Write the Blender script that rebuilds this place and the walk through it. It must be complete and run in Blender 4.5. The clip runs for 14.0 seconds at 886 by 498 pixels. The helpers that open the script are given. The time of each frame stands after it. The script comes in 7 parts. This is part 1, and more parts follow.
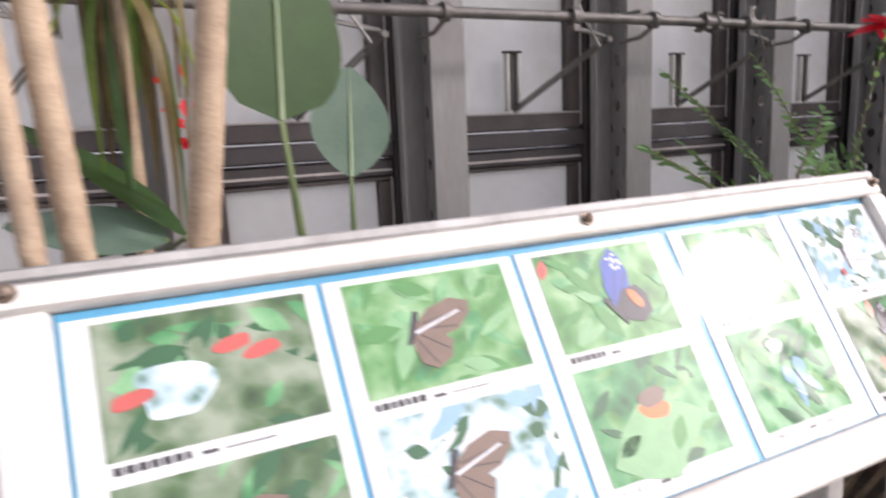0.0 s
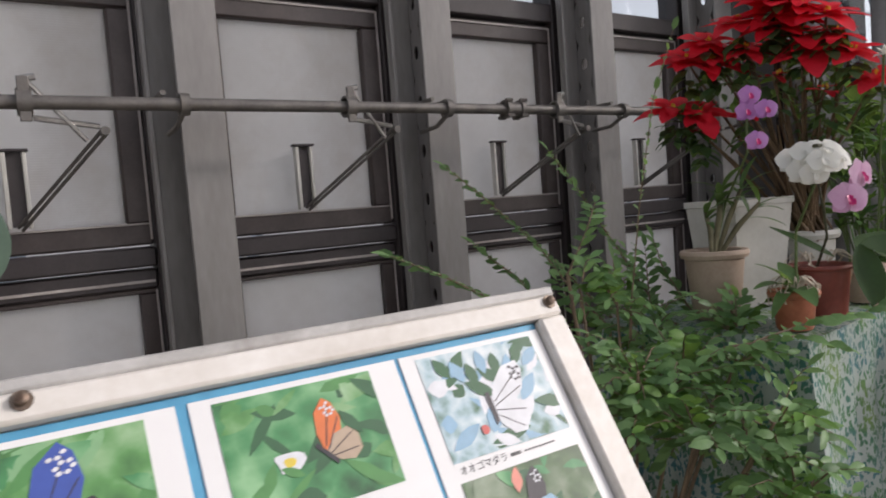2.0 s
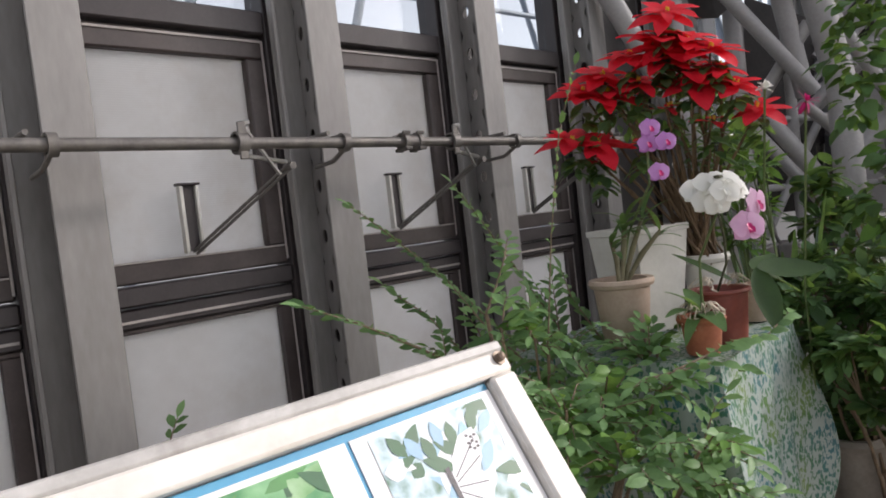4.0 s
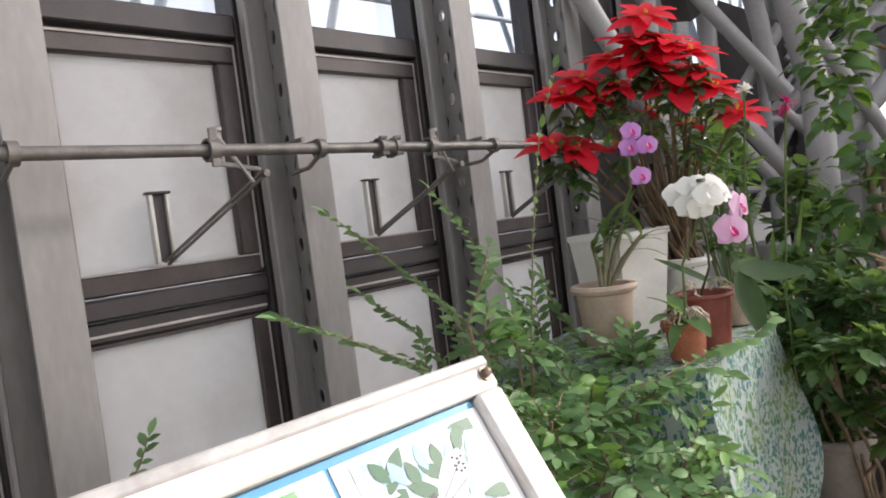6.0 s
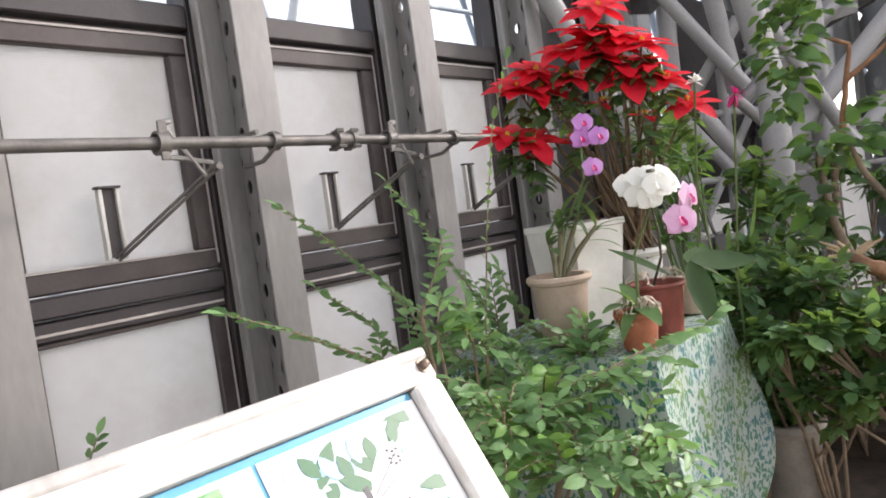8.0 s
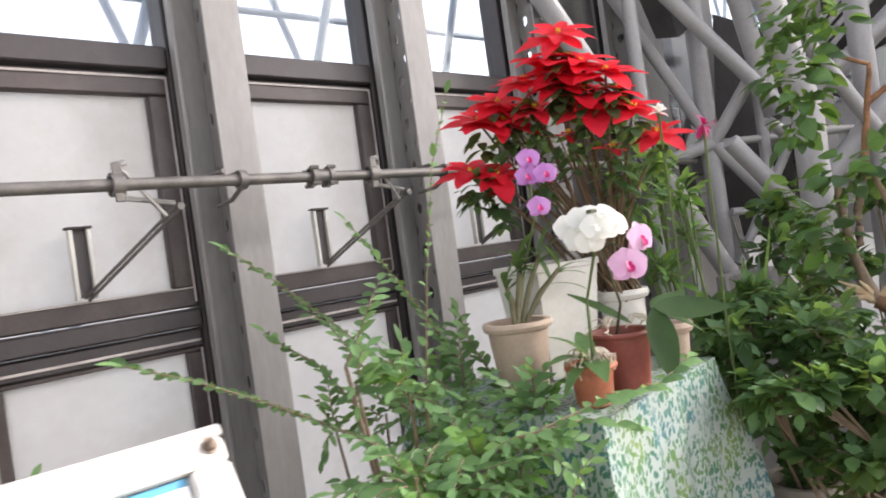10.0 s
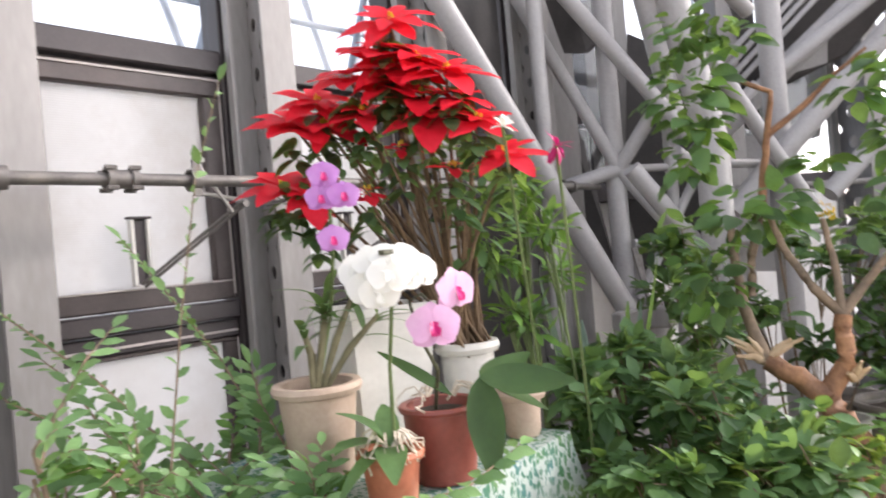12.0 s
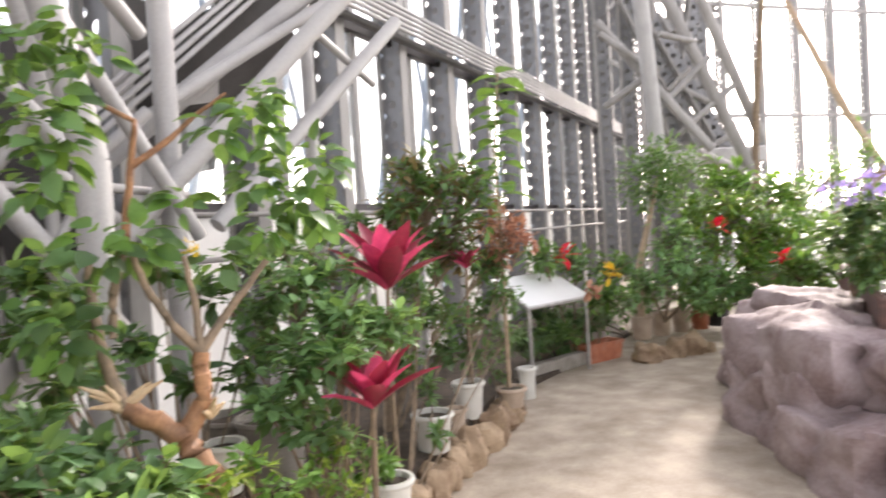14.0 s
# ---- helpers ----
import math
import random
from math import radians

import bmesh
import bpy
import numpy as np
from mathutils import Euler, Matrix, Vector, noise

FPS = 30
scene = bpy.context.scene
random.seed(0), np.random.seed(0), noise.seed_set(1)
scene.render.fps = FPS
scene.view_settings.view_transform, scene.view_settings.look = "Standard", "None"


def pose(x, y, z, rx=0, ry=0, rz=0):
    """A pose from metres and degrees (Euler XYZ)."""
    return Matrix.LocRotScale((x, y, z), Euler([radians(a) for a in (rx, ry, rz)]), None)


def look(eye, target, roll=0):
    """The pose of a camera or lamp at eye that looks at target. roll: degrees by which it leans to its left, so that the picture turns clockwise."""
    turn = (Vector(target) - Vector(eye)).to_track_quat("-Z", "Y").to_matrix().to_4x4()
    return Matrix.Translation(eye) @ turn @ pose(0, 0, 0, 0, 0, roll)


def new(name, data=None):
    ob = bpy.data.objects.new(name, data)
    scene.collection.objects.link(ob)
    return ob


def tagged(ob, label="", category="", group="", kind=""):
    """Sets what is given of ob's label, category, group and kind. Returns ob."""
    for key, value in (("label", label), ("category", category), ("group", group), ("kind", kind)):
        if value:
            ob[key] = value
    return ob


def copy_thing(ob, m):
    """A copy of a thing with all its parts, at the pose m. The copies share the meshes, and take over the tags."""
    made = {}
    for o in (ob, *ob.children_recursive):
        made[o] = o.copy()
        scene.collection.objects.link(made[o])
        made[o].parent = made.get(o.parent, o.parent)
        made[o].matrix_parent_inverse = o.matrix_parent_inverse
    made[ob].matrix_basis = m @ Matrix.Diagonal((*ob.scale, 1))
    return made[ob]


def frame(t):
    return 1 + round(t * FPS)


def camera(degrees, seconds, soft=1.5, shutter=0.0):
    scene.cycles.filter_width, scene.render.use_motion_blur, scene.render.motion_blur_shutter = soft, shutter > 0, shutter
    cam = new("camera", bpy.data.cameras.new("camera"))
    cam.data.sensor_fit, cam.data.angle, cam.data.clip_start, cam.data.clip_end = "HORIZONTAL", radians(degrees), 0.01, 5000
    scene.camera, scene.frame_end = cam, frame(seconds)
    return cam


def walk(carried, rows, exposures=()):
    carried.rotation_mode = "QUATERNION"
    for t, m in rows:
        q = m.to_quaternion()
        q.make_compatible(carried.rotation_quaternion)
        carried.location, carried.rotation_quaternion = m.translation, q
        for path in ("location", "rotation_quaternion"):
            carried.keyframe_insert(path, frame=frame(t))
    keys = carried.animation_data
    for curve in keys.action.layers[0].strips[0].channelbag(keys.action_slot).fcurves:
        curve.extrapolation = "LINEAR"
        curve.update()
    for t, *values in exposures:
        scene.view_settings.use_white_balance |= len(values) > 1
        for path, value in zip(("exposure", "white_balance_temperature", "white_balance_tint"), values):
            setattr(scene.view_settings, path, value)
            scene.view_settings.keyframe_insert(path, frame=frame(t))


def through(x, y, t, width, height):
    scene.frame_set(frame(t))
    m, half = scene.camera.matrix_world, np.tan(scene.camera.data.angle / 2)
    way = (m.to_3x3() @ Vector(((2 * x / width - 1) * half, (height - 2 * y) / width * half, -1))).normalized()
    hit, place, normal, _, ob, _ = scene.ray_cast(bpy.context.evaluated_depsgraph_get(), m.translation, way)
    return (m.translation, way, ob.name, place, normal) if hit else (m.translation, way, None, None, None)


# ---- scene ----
cam = camera(65.66, 14.0, soft=1.8, shutter=0.5)
PATH = [  # seconds, x, y, z, yaw, pitch, roll
    (0.0, -1.367, 0.066, 1.363, -27.79, -10.24, 2.50),
    (0.5, -1.210, 0.088, 1.339, -32.63, -12.60, 3.69),
    (1.0, -1.067, 0.132, 1.371, -39.20, -10.05, 3.95),
    (1.5, -0.938, 0.093, 1.386, -33.64, -5.79, 3.82),
    (2.0, -0.831, 0.060, 1.375, -33.22, -3.58, 4.45),
    (2.5, -0.798, 0.043, 1.372, -34.15, -2.90, 5.72),
    (3.0, -0.787, 0.082, 1.377, -36.09, -2.58, 6.28),
    (3.5, -0.843, 0.133, 1.409, -42.01, -2.74, 6.12),
    (6.0, -0.820, 0.192, 1.423, -45.36, -2.41, 7.25),
    (6.5, -0.803, 0.189, 1.420, -47.03, -3.19, 7.70),
    (7.0, -0.795, 0.185, 1.424, -47.88, -3.55, 7.55),
    (7.5, -0.794, 0.185, 1.418, -48.49, -3.63, 7.67),
    (10.0, -0.514, 0.028, 1.411, -41.77, -0.25, 7.93),
    (10.5, -0.357, 0.105, 1.424, -50.21, -0.17, 8.28),
    (11.0, -0.238, 0.122, 1.441, -51.74, 0.95, 7.48),
    (11.5, -0.122, 0.107, 1.439, -45.65, 1.80, 4.04),
    (12.0, -0.081, 0.099, 1.436, -47.25, -0.06, 4.87),
    (12.5, 0.002, 0.043, 1.434, -55.42, -1.29, 5.18),
    (13.0, 0.063, -0.009, 1.430, -68.61, -2.28, 4.57),
    (13.5, 0.086, 0.011, 1.455, -83.63, -2.45, 4.42),
    (14.0, 0.099, 0.010, 1.464, -93.10, -1.84, 3.49),
]
walk(cam, [(t, pose(x, y, z, 90 + pitch, roll, yaw)) for t, x, y, z, yaw, pitch, roll in PATH],
     exposures=[(0.0, 0.85, 6500, 21), (0.5, 0.78, 6500, 22), (1.0, 0.3, 6600, 18), (1.5, 0.25, 6600, 18), (2.5, 0.32, 6600, 16), (3.5, 0.55, 6600, 16), (6.0, 1.1, 6650, 16), (7.5, 1.4, 6650, 16), (10.0, 1.65, 6650, 16), (12.0, 1.9, 6650, 18), (13.0, 2.1, 6800, 16), (14.0, 2.25, 7000, 17)])

# ---- light ----
world = bpy.data.worlds.new("overcast_sky")
scene.world = world
world.use_nodes = True
wn = world.node_tree
sky = wn.nodes.new("ShaderNodeTexSky")
sky.sky_type = "NISHITA"
sky.sun_disc = False
sky.sun_elevation = radians(28)
sky.sun_rotation = radians(122)
sky.air_density, sky.dust_density, sky.ozone_density = 1.0, 1.5, 1.0
haze = wn.nodes.new("ShaderNodeHueSaturation")
haze.inputs["Saturation"].default_value = 0.3
wn.links.new(sky.outputs[0], haze.inputs["Color"]), wn.links.new(haze.outputs[0], wn.nodes["Background"].inputs[0])
wn.nodes["Background"].inputs[1].default_value = 0.15
sun_data = bpy.data.lights.new("sun", "SUN")
sun_data.energy, sun_data.angle, sun_data.color = 1.9, radians(6), (1.0, 0.96, 0.91)
sun = new("sun", sun_data)
sun.matrix_world = look((7.5, -4.6, 4.7), (0, 0, 0))

# ---- materials ----
MAT = {}


def nodes_of(name):
    m = bpy.data.materials.new(name)
    m.use_nodes = True
    MAT[name] = m
    nt = m.node_tree
    return m, nt, nt.nodes["Principled BSDF"]


def surface(name, low, high, rough=0.6, metal=0.0, scale=8.0, fine=90.0, bump=0.15, stain=None, stain_scale=2.5, stain_amount=0.5,
            coat=0.0, island=0.0, stretch=(1, 1, 1), random_object=0.0):
    """Two scales of variation between two colours, an optional stain, fine relief."""
    m, nt, b = nodes_of(name)
    N, L = nt.nodes, nt.links
    tc = N.new("ShaderNodeTexCoord")
    mp = N.new("ShaderNodeMapping")
    mp.inputs["Scale"].default_value = stretch
    L.new(tc.outputs["Object"], mp.inputs[0])
    n1 = N.new("ShaderNodeTexNoise")
    n1.inputs["Scale"].default_value, n1.inputs["Detail"].default_value = scale, 6
    n2 = N.new("ShaderNodeTexNoise")
    n2.inputs["Scale"].default_value, n2.inputs["Detail"].default_value = fine, 3
    L.new(mp.outputs[0], n1.inputs["Vector"]), L.new(mp.outputs[0], n2.inputs["Vector"])
    add = N.new("ShaderNodeMath")
    add.operation = "MULTIPLY_ADD"
    L.new(n2.outputs[0], add.inputs[0])
    add.inputs[1].default_value = 0.35
    L.new(n1.outputs[0], add.inputs[2])
    value = add.outputs[0]
    if island or random_object:
        g = N.new("ShaderNodeNewGeometry" if island else "ShaderNodeObjectInfo")
        r = N.new("ShaderNodeMath")
        r.operation = "MULTIPLY_ADD"
        L.new(g.outputs["Random Per Island" if island else "Random"], r.inputs[0])
        r.inputs[1].default_value = island or random_object
        sub = N.new("ShaderNodeMath")
        sub.operation = "SUBTRACT"
        L.new(value, sub.inputs[0])
        sub.inputs[1].default_value = (island or random_object) / 2
        L.new(sub.outputs[0], r.inputs[2])
        value = r.outputs[0]
    ramp = N.new("ShaderNodeValToRGB")
    ramp.color_ramp.elements[0].position, ramp.color_ramp.elements[1].position = 0.42, 0.92
    ramp.color_ramp.elements[0].color, ramp.color_ramp.elements[1].color = (*low, 1), (*high, 1)
    L.new(value, ramp.inputs[0])
    color = ramp.outputs[0]
    if stain:
        n3 = N.new("ShaderNodeTexNoise")
        n3.inputs["Scale"].default_value, n3.inputs["Detail"].default_value, n3.inputs["Roughness"].default_value = stain_scale, 8, 0.7
        L.new(mp.outputs[0], n3.inputs["Vector"])
        sr = N.new("ShaderNodeMapRange")
        sr.inputs["From Min"].default_value, sr.inputs["From Max"].default_value, sr.inputs["To Max"].default_value = 0.5, 0.75, stain_amount
        L.new(n3.outputs[0], sr.inputs[0])
        mix = N.new("ShaderNodeMix")
        mix.data_type = "RGBA"
        L.new(sr.outputs[0], mix.inputs["Factor"]), L.new(color, mix.inputs["A"])
        mix.inputs["B"].default_value = (*stain, 1)
        color = mix.outputs["Result"]
    L.new(color, b.inputs["Base Color"])
    rr = N.new("ShaderNodeMapRange")
    rr.inputs["To Min"].default_value, rr.inputs["To Max"].default_value = max(rough - 0.12, 0.03), min(rough + 0.12, 1)
    L.new(n1.outputs[0], rr.inputs[0]), L.new(rr.outputs[0], b.inputs["Roughness"])
    b.inputs["Metallic"].default_value = metal
    b.inputs["Coat Weight"].default_value, b.inputs["Coat Roughness"].default_value = coat, 0.045
    if bump:
        bp = N.new("ShaderNodeBump")
        bp.inputs["Strength"].default_value, bp.inputs["Distance"].default_value = bump, 0.01
        L.new(add.outputs[0], bp.inputs["Height"]), L.new(bp.outputs[0], b.inputs["Normal"])
    return m


def leaf_material(name, low, high, rough=0.45, through=0.35, island=0.9, tint=(0.5, 0.75, 0.1)):
    """Leaf or petal: gloss on top and light passing through."""
    m = surface(name, low, high, rough, scale=14, fine=120, bump=0.1, island=island)
    nt = m.node_tree
    b, out = nt.nodes["Principled BSDF"], nt.nodes["Material Output"]
    b.inputs["Specular IOR Level"].default_value = 0.35
    tr = nt.nodes.new("ShaderNodeBsdfTranslucent")
    mul = nt.nodes.new("ShaderNodeMix")
    mul.data_type = "RGBA"
    mul.inputs["Factor"].default_value = 0.4
    src = b.inputs["Base Color"].links[0].from_socket
    nt.links.new(src, mul.inputs["A"])
    mul.inputs["B"].default_value = (*tint, 1)
    nt.links.new(mul.outputs["Result"], tr.inputs[0])
    mx = nt.nodes.new("ShaderNodeMixShader")
    mx.inputs[0].default_value = through
    nt.links.new(b.outputs[0], mx.inputs[1]), nt.links.new(tr.outputs[0], mx.inputs[2]), nt.links.new(mx.outputs[0], out.inputs[0])
    return m


STEEL = surface("grey_painted_steel", (0.2, 0.19, 0.18), (0.34, 0.325, 0.31), 0.5, scale=5, fine=60, bump=0.06, stain=(0.16, 0.15, 0.14), stain_scale=3, stain_amount=0.5, stretch=(1, 1, 0.25))
TUBE = surface("pale_grey_tube_paint", (0.3, 0.29, 0.285), (0.45, 0.44, 0.43), 0.45, scale=4, fine=70, bump=0.05, stain=(0.2, 0.19, 0.18), stain_scale=4, stain_amount=0.4)
# Darker copy of the column steel; the far webs' shade sits in its colour.
SHADED_STEEL = surface("shaded_steel_web", (0.15, 0.15, 0.16), (0.26, 0.26, 0.27), 0.5, scale=5, fine=60, bump=0.06, stain=(0.08, 0.08, 0.08), stain_scale=3, stain_amount=0.4, stretch=(1, 1, 0.25))
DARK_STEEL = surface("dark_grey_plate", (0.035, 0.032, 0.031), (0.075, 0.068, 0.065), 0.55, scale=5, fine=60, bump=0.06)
DARK = surface("dark_brown_aluminium", (0.03, 0.024, 0.025), (0.06, 0.05, 0.05), 0.5, scale=6, fine=120, bump=0.03, stain=(0.075, 0.07, 0.068), stain_scale=5, stain_amount=0.35)
SASH = surface("brown_sash_aluminium", (0.046, 0.035, 0.033), (0.085, 0.067, 0.062), 0.5, scale=6, fine=120, bump=0.03, stain=(0.14, 0.12, 0.11), stain_scale=5, stain_amount=0.35)
TRIM = surface("pale_gasket_trim", (0.35, 0.31, 0.29), (0.5, 0.46, 0.43), 0.5, scale=20, bump=0.02)
PIPE = surface("weathered_grey_pipe", (0.105, 0.098, 0.09), (0.2, 0.185, 0.17), 0.5, 0.3, scale=18, fine=160, bump=0.1, stain=(0.3, 0.27, 0.22), stain_scale=14, stain_amount=0.5)
PALEBLUE = surface("pale_blue_grey_paint", (0.36, 0.42, 0.5), (0.5, 0.56, 0.64), 0.5, scale=4, fine=70, bump=0.04)
GALV = surface("galvanised_steel", (0.3, 0.29, 0.28), (0.55, 0.54, 0.52), 0.35, 0.7, scale=25, fine=140, bump=0.05)
RUST = surface("rusty_screw", (0.1, 0.06, 0.04), (0.3, 0.25, 0.2), 0.5, 0.6, scale=60, fine=200, bump=0.2)
BOARD = surface("weathered_white_board", (0.6, 0.56, 0.5), (0.82, 0.8, 0.76), 0.5, scale=6, fine=70, bump=0.08, stain=(0.42, 0.33, 0.24), stain_scale=5, stain_amount=0.45)
BOARD_EDGE = surface("grey_board_edge", (0.35, 0.34, 0.32), (0.55, 0.54, 0.52), 0.5, scale=10, fine=90, bump=0.1, stain=(0.15, 0.13, 0.11), stain_scale=12, stain_amount=0.5)
BLUE = surface("blue_backing_sheet", (0.05, 0.26, 0.45), (0.1, 0.4, 0.6), 0.7, scale=6, fine=50, bump=0.02, coat=1.0)
PAPER = surface("laminated_white_paper", (0.78, 0.78, 0.77), (0.85, 0.85, 0.84), 0.7, scale=4, fine=30, bump=0.02, coat=1.0)
INK = surface("black_print", (0.03, 0.03, 0.03), (0.07, 0.07, 0.07), 0.7, bump=0, coat=1.0)
CANE = surface("tan_cane_bark", (0.29, 0.2, 0.13), (0.46, 0.35, 0.24), 0.7, scale=10, fine=80, bump=0.35, stain=(0.2, 0.15, 0.1), stain_scale=9, stain_amount=0.4, stretch=(1, 1, 2.5))
SPLINTER = surface("pale_splintered_wood", (0.42, 0.28, 0.16), (0.68, 0.52, 0.34), 0.8, scale=25, fine=150, bump=0.5)
BARK = surface("orange_brown_bark", (0.13, 0.055, 0.025), (0.42, 0.22, 0.11), 0.75, scale=20, fine=110, bump=0.6, stain=(0.1, 0.07, 0.05), stain_scale=12, stain_amount=0.6)
TWIG = surface("grey_brown_twig", (0.12, 0.09, 0.06), (0.28, 0.2, 0.13), 0.75, scale=25, fine=120, bump=0.4)
STEM_BROWN = surface("brown_poinsettia_stem", (0.07, 0.045, 0.025), (0.2, 0.13, 0.07), 0.7, scale=25, fine=120, bump=0.3)
STEM = surface("green_stem", (0.06, 0.1, 0.03), (0.15, 0.2, 0.07), 0.5, scale=20, bump=0.1)
DARK_STEM = surface("dark_orchid_stem", (0.03, 0.035, 0.02), (0.09, 0.09, 0.05), 0.45, scale=30, bump=0.1)
OLIVE_CANE = surface("olive_brown_cane", (0.09, 0.085, 0.04), (0.2, 0.18, 0.1), 0.6, scale=25, fine=110, bump=0.25)
ROOT = surface("pale_dry_roots", (0.42, 0.36, 0.27), (0.7, 0.62, 0.5), 0.7, scale=40, bump=0.2)
TERRA = surface("terracotta", (0.3, 0.09, 0.045), (0.48, 0.17, 0.09), 0.65, scale=12, fine=100, bump=0.15, stain=(0.5, 0.38, 0.3), stain_scale=9, stain_amount=0.45)
REDPOT = surface("red_brown_plastic", (0.16, 0.035, 0.025), (0.27, 0.07, 0.05), 0.45, scale=10, bump=0.05, stain=(0.35, 0.22, 0.18), stain_scale=8, stain_amount=0.25)
TANPOT = surface("tan_clay_pot", (0.36, 0.27, 0.2), (0.52, 0.42, 0.33), 0.7, scale=9, fine=110, bump=0.12, stain=(0.25, 0.18, 0.13), stain_scale=6, stain_amount=0.4)
WHITEPOT = surface("off_white_plastic_pot", (0.55, 0.54, 0.49), (0.72, 0.71, 0.66), 0.45, scale=6, fine=80, bump=0.04, stain=(0.4, 0.36, 0.28), stain_scale=5, stain_amount=0.35)
GREYPOT = surface("dusty_grey_pot", (0.19, 0.17, 0.145), (0.34, 0.31, 0.27), 0.7, scale=8, fine=90, bump=0.15, stain=(0.14, 0.12, 0.1), stain_scale=6, stain_amount=0.5)
BLUEPOT = surface("blue_plastic_pot", (0.03, 0.14, 0.2), (0.06, 0.22, 0.3), 0.4, scale=6, bump=0.03)
BLACKPOT = surface("black_plastic_pot", (0.012, 0.012, 0.012), (0.03, 0.03, 0.03), 0.5, scale=8, bump=0.05)
SOIL = surface("dark_soil", (0.025, 0.018, 0.012), (0.09, 0.065, 0.045), 0.95, scale=14, fine=120, bump=0.8)
PATHMAT = surface("worn_tan_concrete", (0.24, 0.19, 0.14), (0.48, 0.41, 0.33), 0.8, scale=4.5, fine=55, bump=0.4, stain=(0.17, 0.13, 0.095), stain_scale=1.6, stain_amount=0.7)
GROUND = surface("grey_outdoor_paving", (0.22, 0.22, 0.22), (0.36, 0.36, 0.36), 0.85, scale=0.8, fine=30, bump=0.1)
ROCK = surface("brown_edging_stone", (0.2, 0.13, 0.08), (0.46, 0.34, 0.22), 0.85, scale=7, fine=60, bump=0.6, stain=(0.1, 0.07, 0.05), stain_scale=6, stain_amount=0.6, random_object=0.35)
FAKEROCK = surface("purple_grey_moulded_rock", (0.17, 0.115, 0.115), (0.42, 0.345, 0.34), 0.75, scale=3.5, fine=38, bump=0.9, stain=(0.13, 0.06, 0.055), stain_scale=4.5, stain_amount=0.7)
BROWNWALL = surface("dark_red_brown_wood", (0.06, 0.03, 0.025), (0.13, 0.065, 0.05), 0.7, scale=6, fine=60, bump=0.3, stretch=(1, 1, 4))
LEAF_DARK = leaf_material("dark_green_leaf", (0.03, 0.068, 0.033), (0.09, 0.178, 0.078))
LEAF_MID = leaf_material("mid_green_leaf", (0.042, 0.09, 0.036), (0.13, 0.245, 0.098))
LEAF_BUSH = leaf_material("soft_green_leaf", (0.085, 0.18, 0.07), (0.22, 0.385, 0.16))
LEAF_LIGHT = leaf_material("fresh_green_leaf", (0.05, 0.125, 0.025), (0.155, 0.31, 0.07))
LEAF_YELLOW = leaf_material("yellow_green_leaf", (0.1, 0.16, 0.02), (0.28, 0.36, 0.06))
LEAF_BIG = leaf_material("big_leaf_green", (0.018, 0.048, 0.015), (0.036, 0.085, 0.025), 0.5, 0.25, 0.2)
LEAF_GREY = leaf_material("grey_green_leaf_underside", (0.1, 0.16, 0.115), (0.16, 0.23, 0.175), 0.6, 0.2, 0.2, tint=(0.4, 0.55, 0.35))
LEAF_BRONZE = leaf_material("bronze_brown_leaf", (0.08, 0.05, 0.02), (0.22, 0.17, 0.07), 0.5, 0.3, 0.9, tint=(0.5, 0.4, 0.15))
LEAF_CORAL = leaf_material("coral_pink_leaf", (0.3, 0.12, 0.07), (0.55, 0.3, 0.2), 0.5, 0.35, 0.9, tint=(0.8, 0.4, 0.25))
LEAF_PINK = leaf_material("crimson_pink_leaf", (0.42, 0.015, 0.08), (0.78, 0.1, 0.22), 0.4, 0.3, 0.9, tint=(0.9, 0.1, 0.25))
LEAF_MAROON = leaf_material("maroon_leaf", (0.1, 0.008, 0.02), (0.3, 0.03, 0.06), 0.4, 0.25, 0.9, tint=(0.6, 0.05, 0.1))
BRACT = leaf_material("scarlet_bract", (0.6, 0.008, 0.018), (0.86, 0.03, 0.055), 0.45, 0.35, 0.8, tint=(0.95, 0.04, 0.09))
PETAL_WHITE = leaf_material("white_petal", (0.8, 0.8, 0.74), (0.88, 0.88, 0.84), 0.5, 0.35, 0.2, tint=(0.95, 0.95, 0.85))
PETAL_PINK = leaf_material("pale_pink_petal", (0.68, 0.36, 0.58), (0.82, 0.56, 0.74), 0.5, 0.35, 0.4, tint=(0.95, 0.6, 0.85))
PETAL_PURPLE = leaf_material("mauve_petal", (0.42, 0.14, 0.5), (0.62, 0.32, 0.66), 0.5, 0.35, 0.5, tint=(0.85, 0.4, 0.85))
PETAL_LILAC = leaf_material("lilac_petal", (0.32, 0.22, 0.55), (0.5, 0.38, 0.72), 0.5, 0.35, 0.5, tint=(0.6, 0.5, 0.9))
LIP = leaf_material("magenta_lip", (0.5, 0.01, 0.14), (0.65, 0.04, 0.22), 0.45, 0.2, 0.2, tint=(0.9, 0.1, 0.4))
YELLOW = leaf_material("yellow_petal", (0.7, 0.45, 0.03), (0.85, 0.6, 0.08), 0.5, 0.3, 0.3, tint=(0.9, 0.7, 0.1))
VEIN = surface("pale_leaf_rib", (0.3, 0.4, 0.22), (0.42, 0.5, 0.32), 0.5, bump=0)


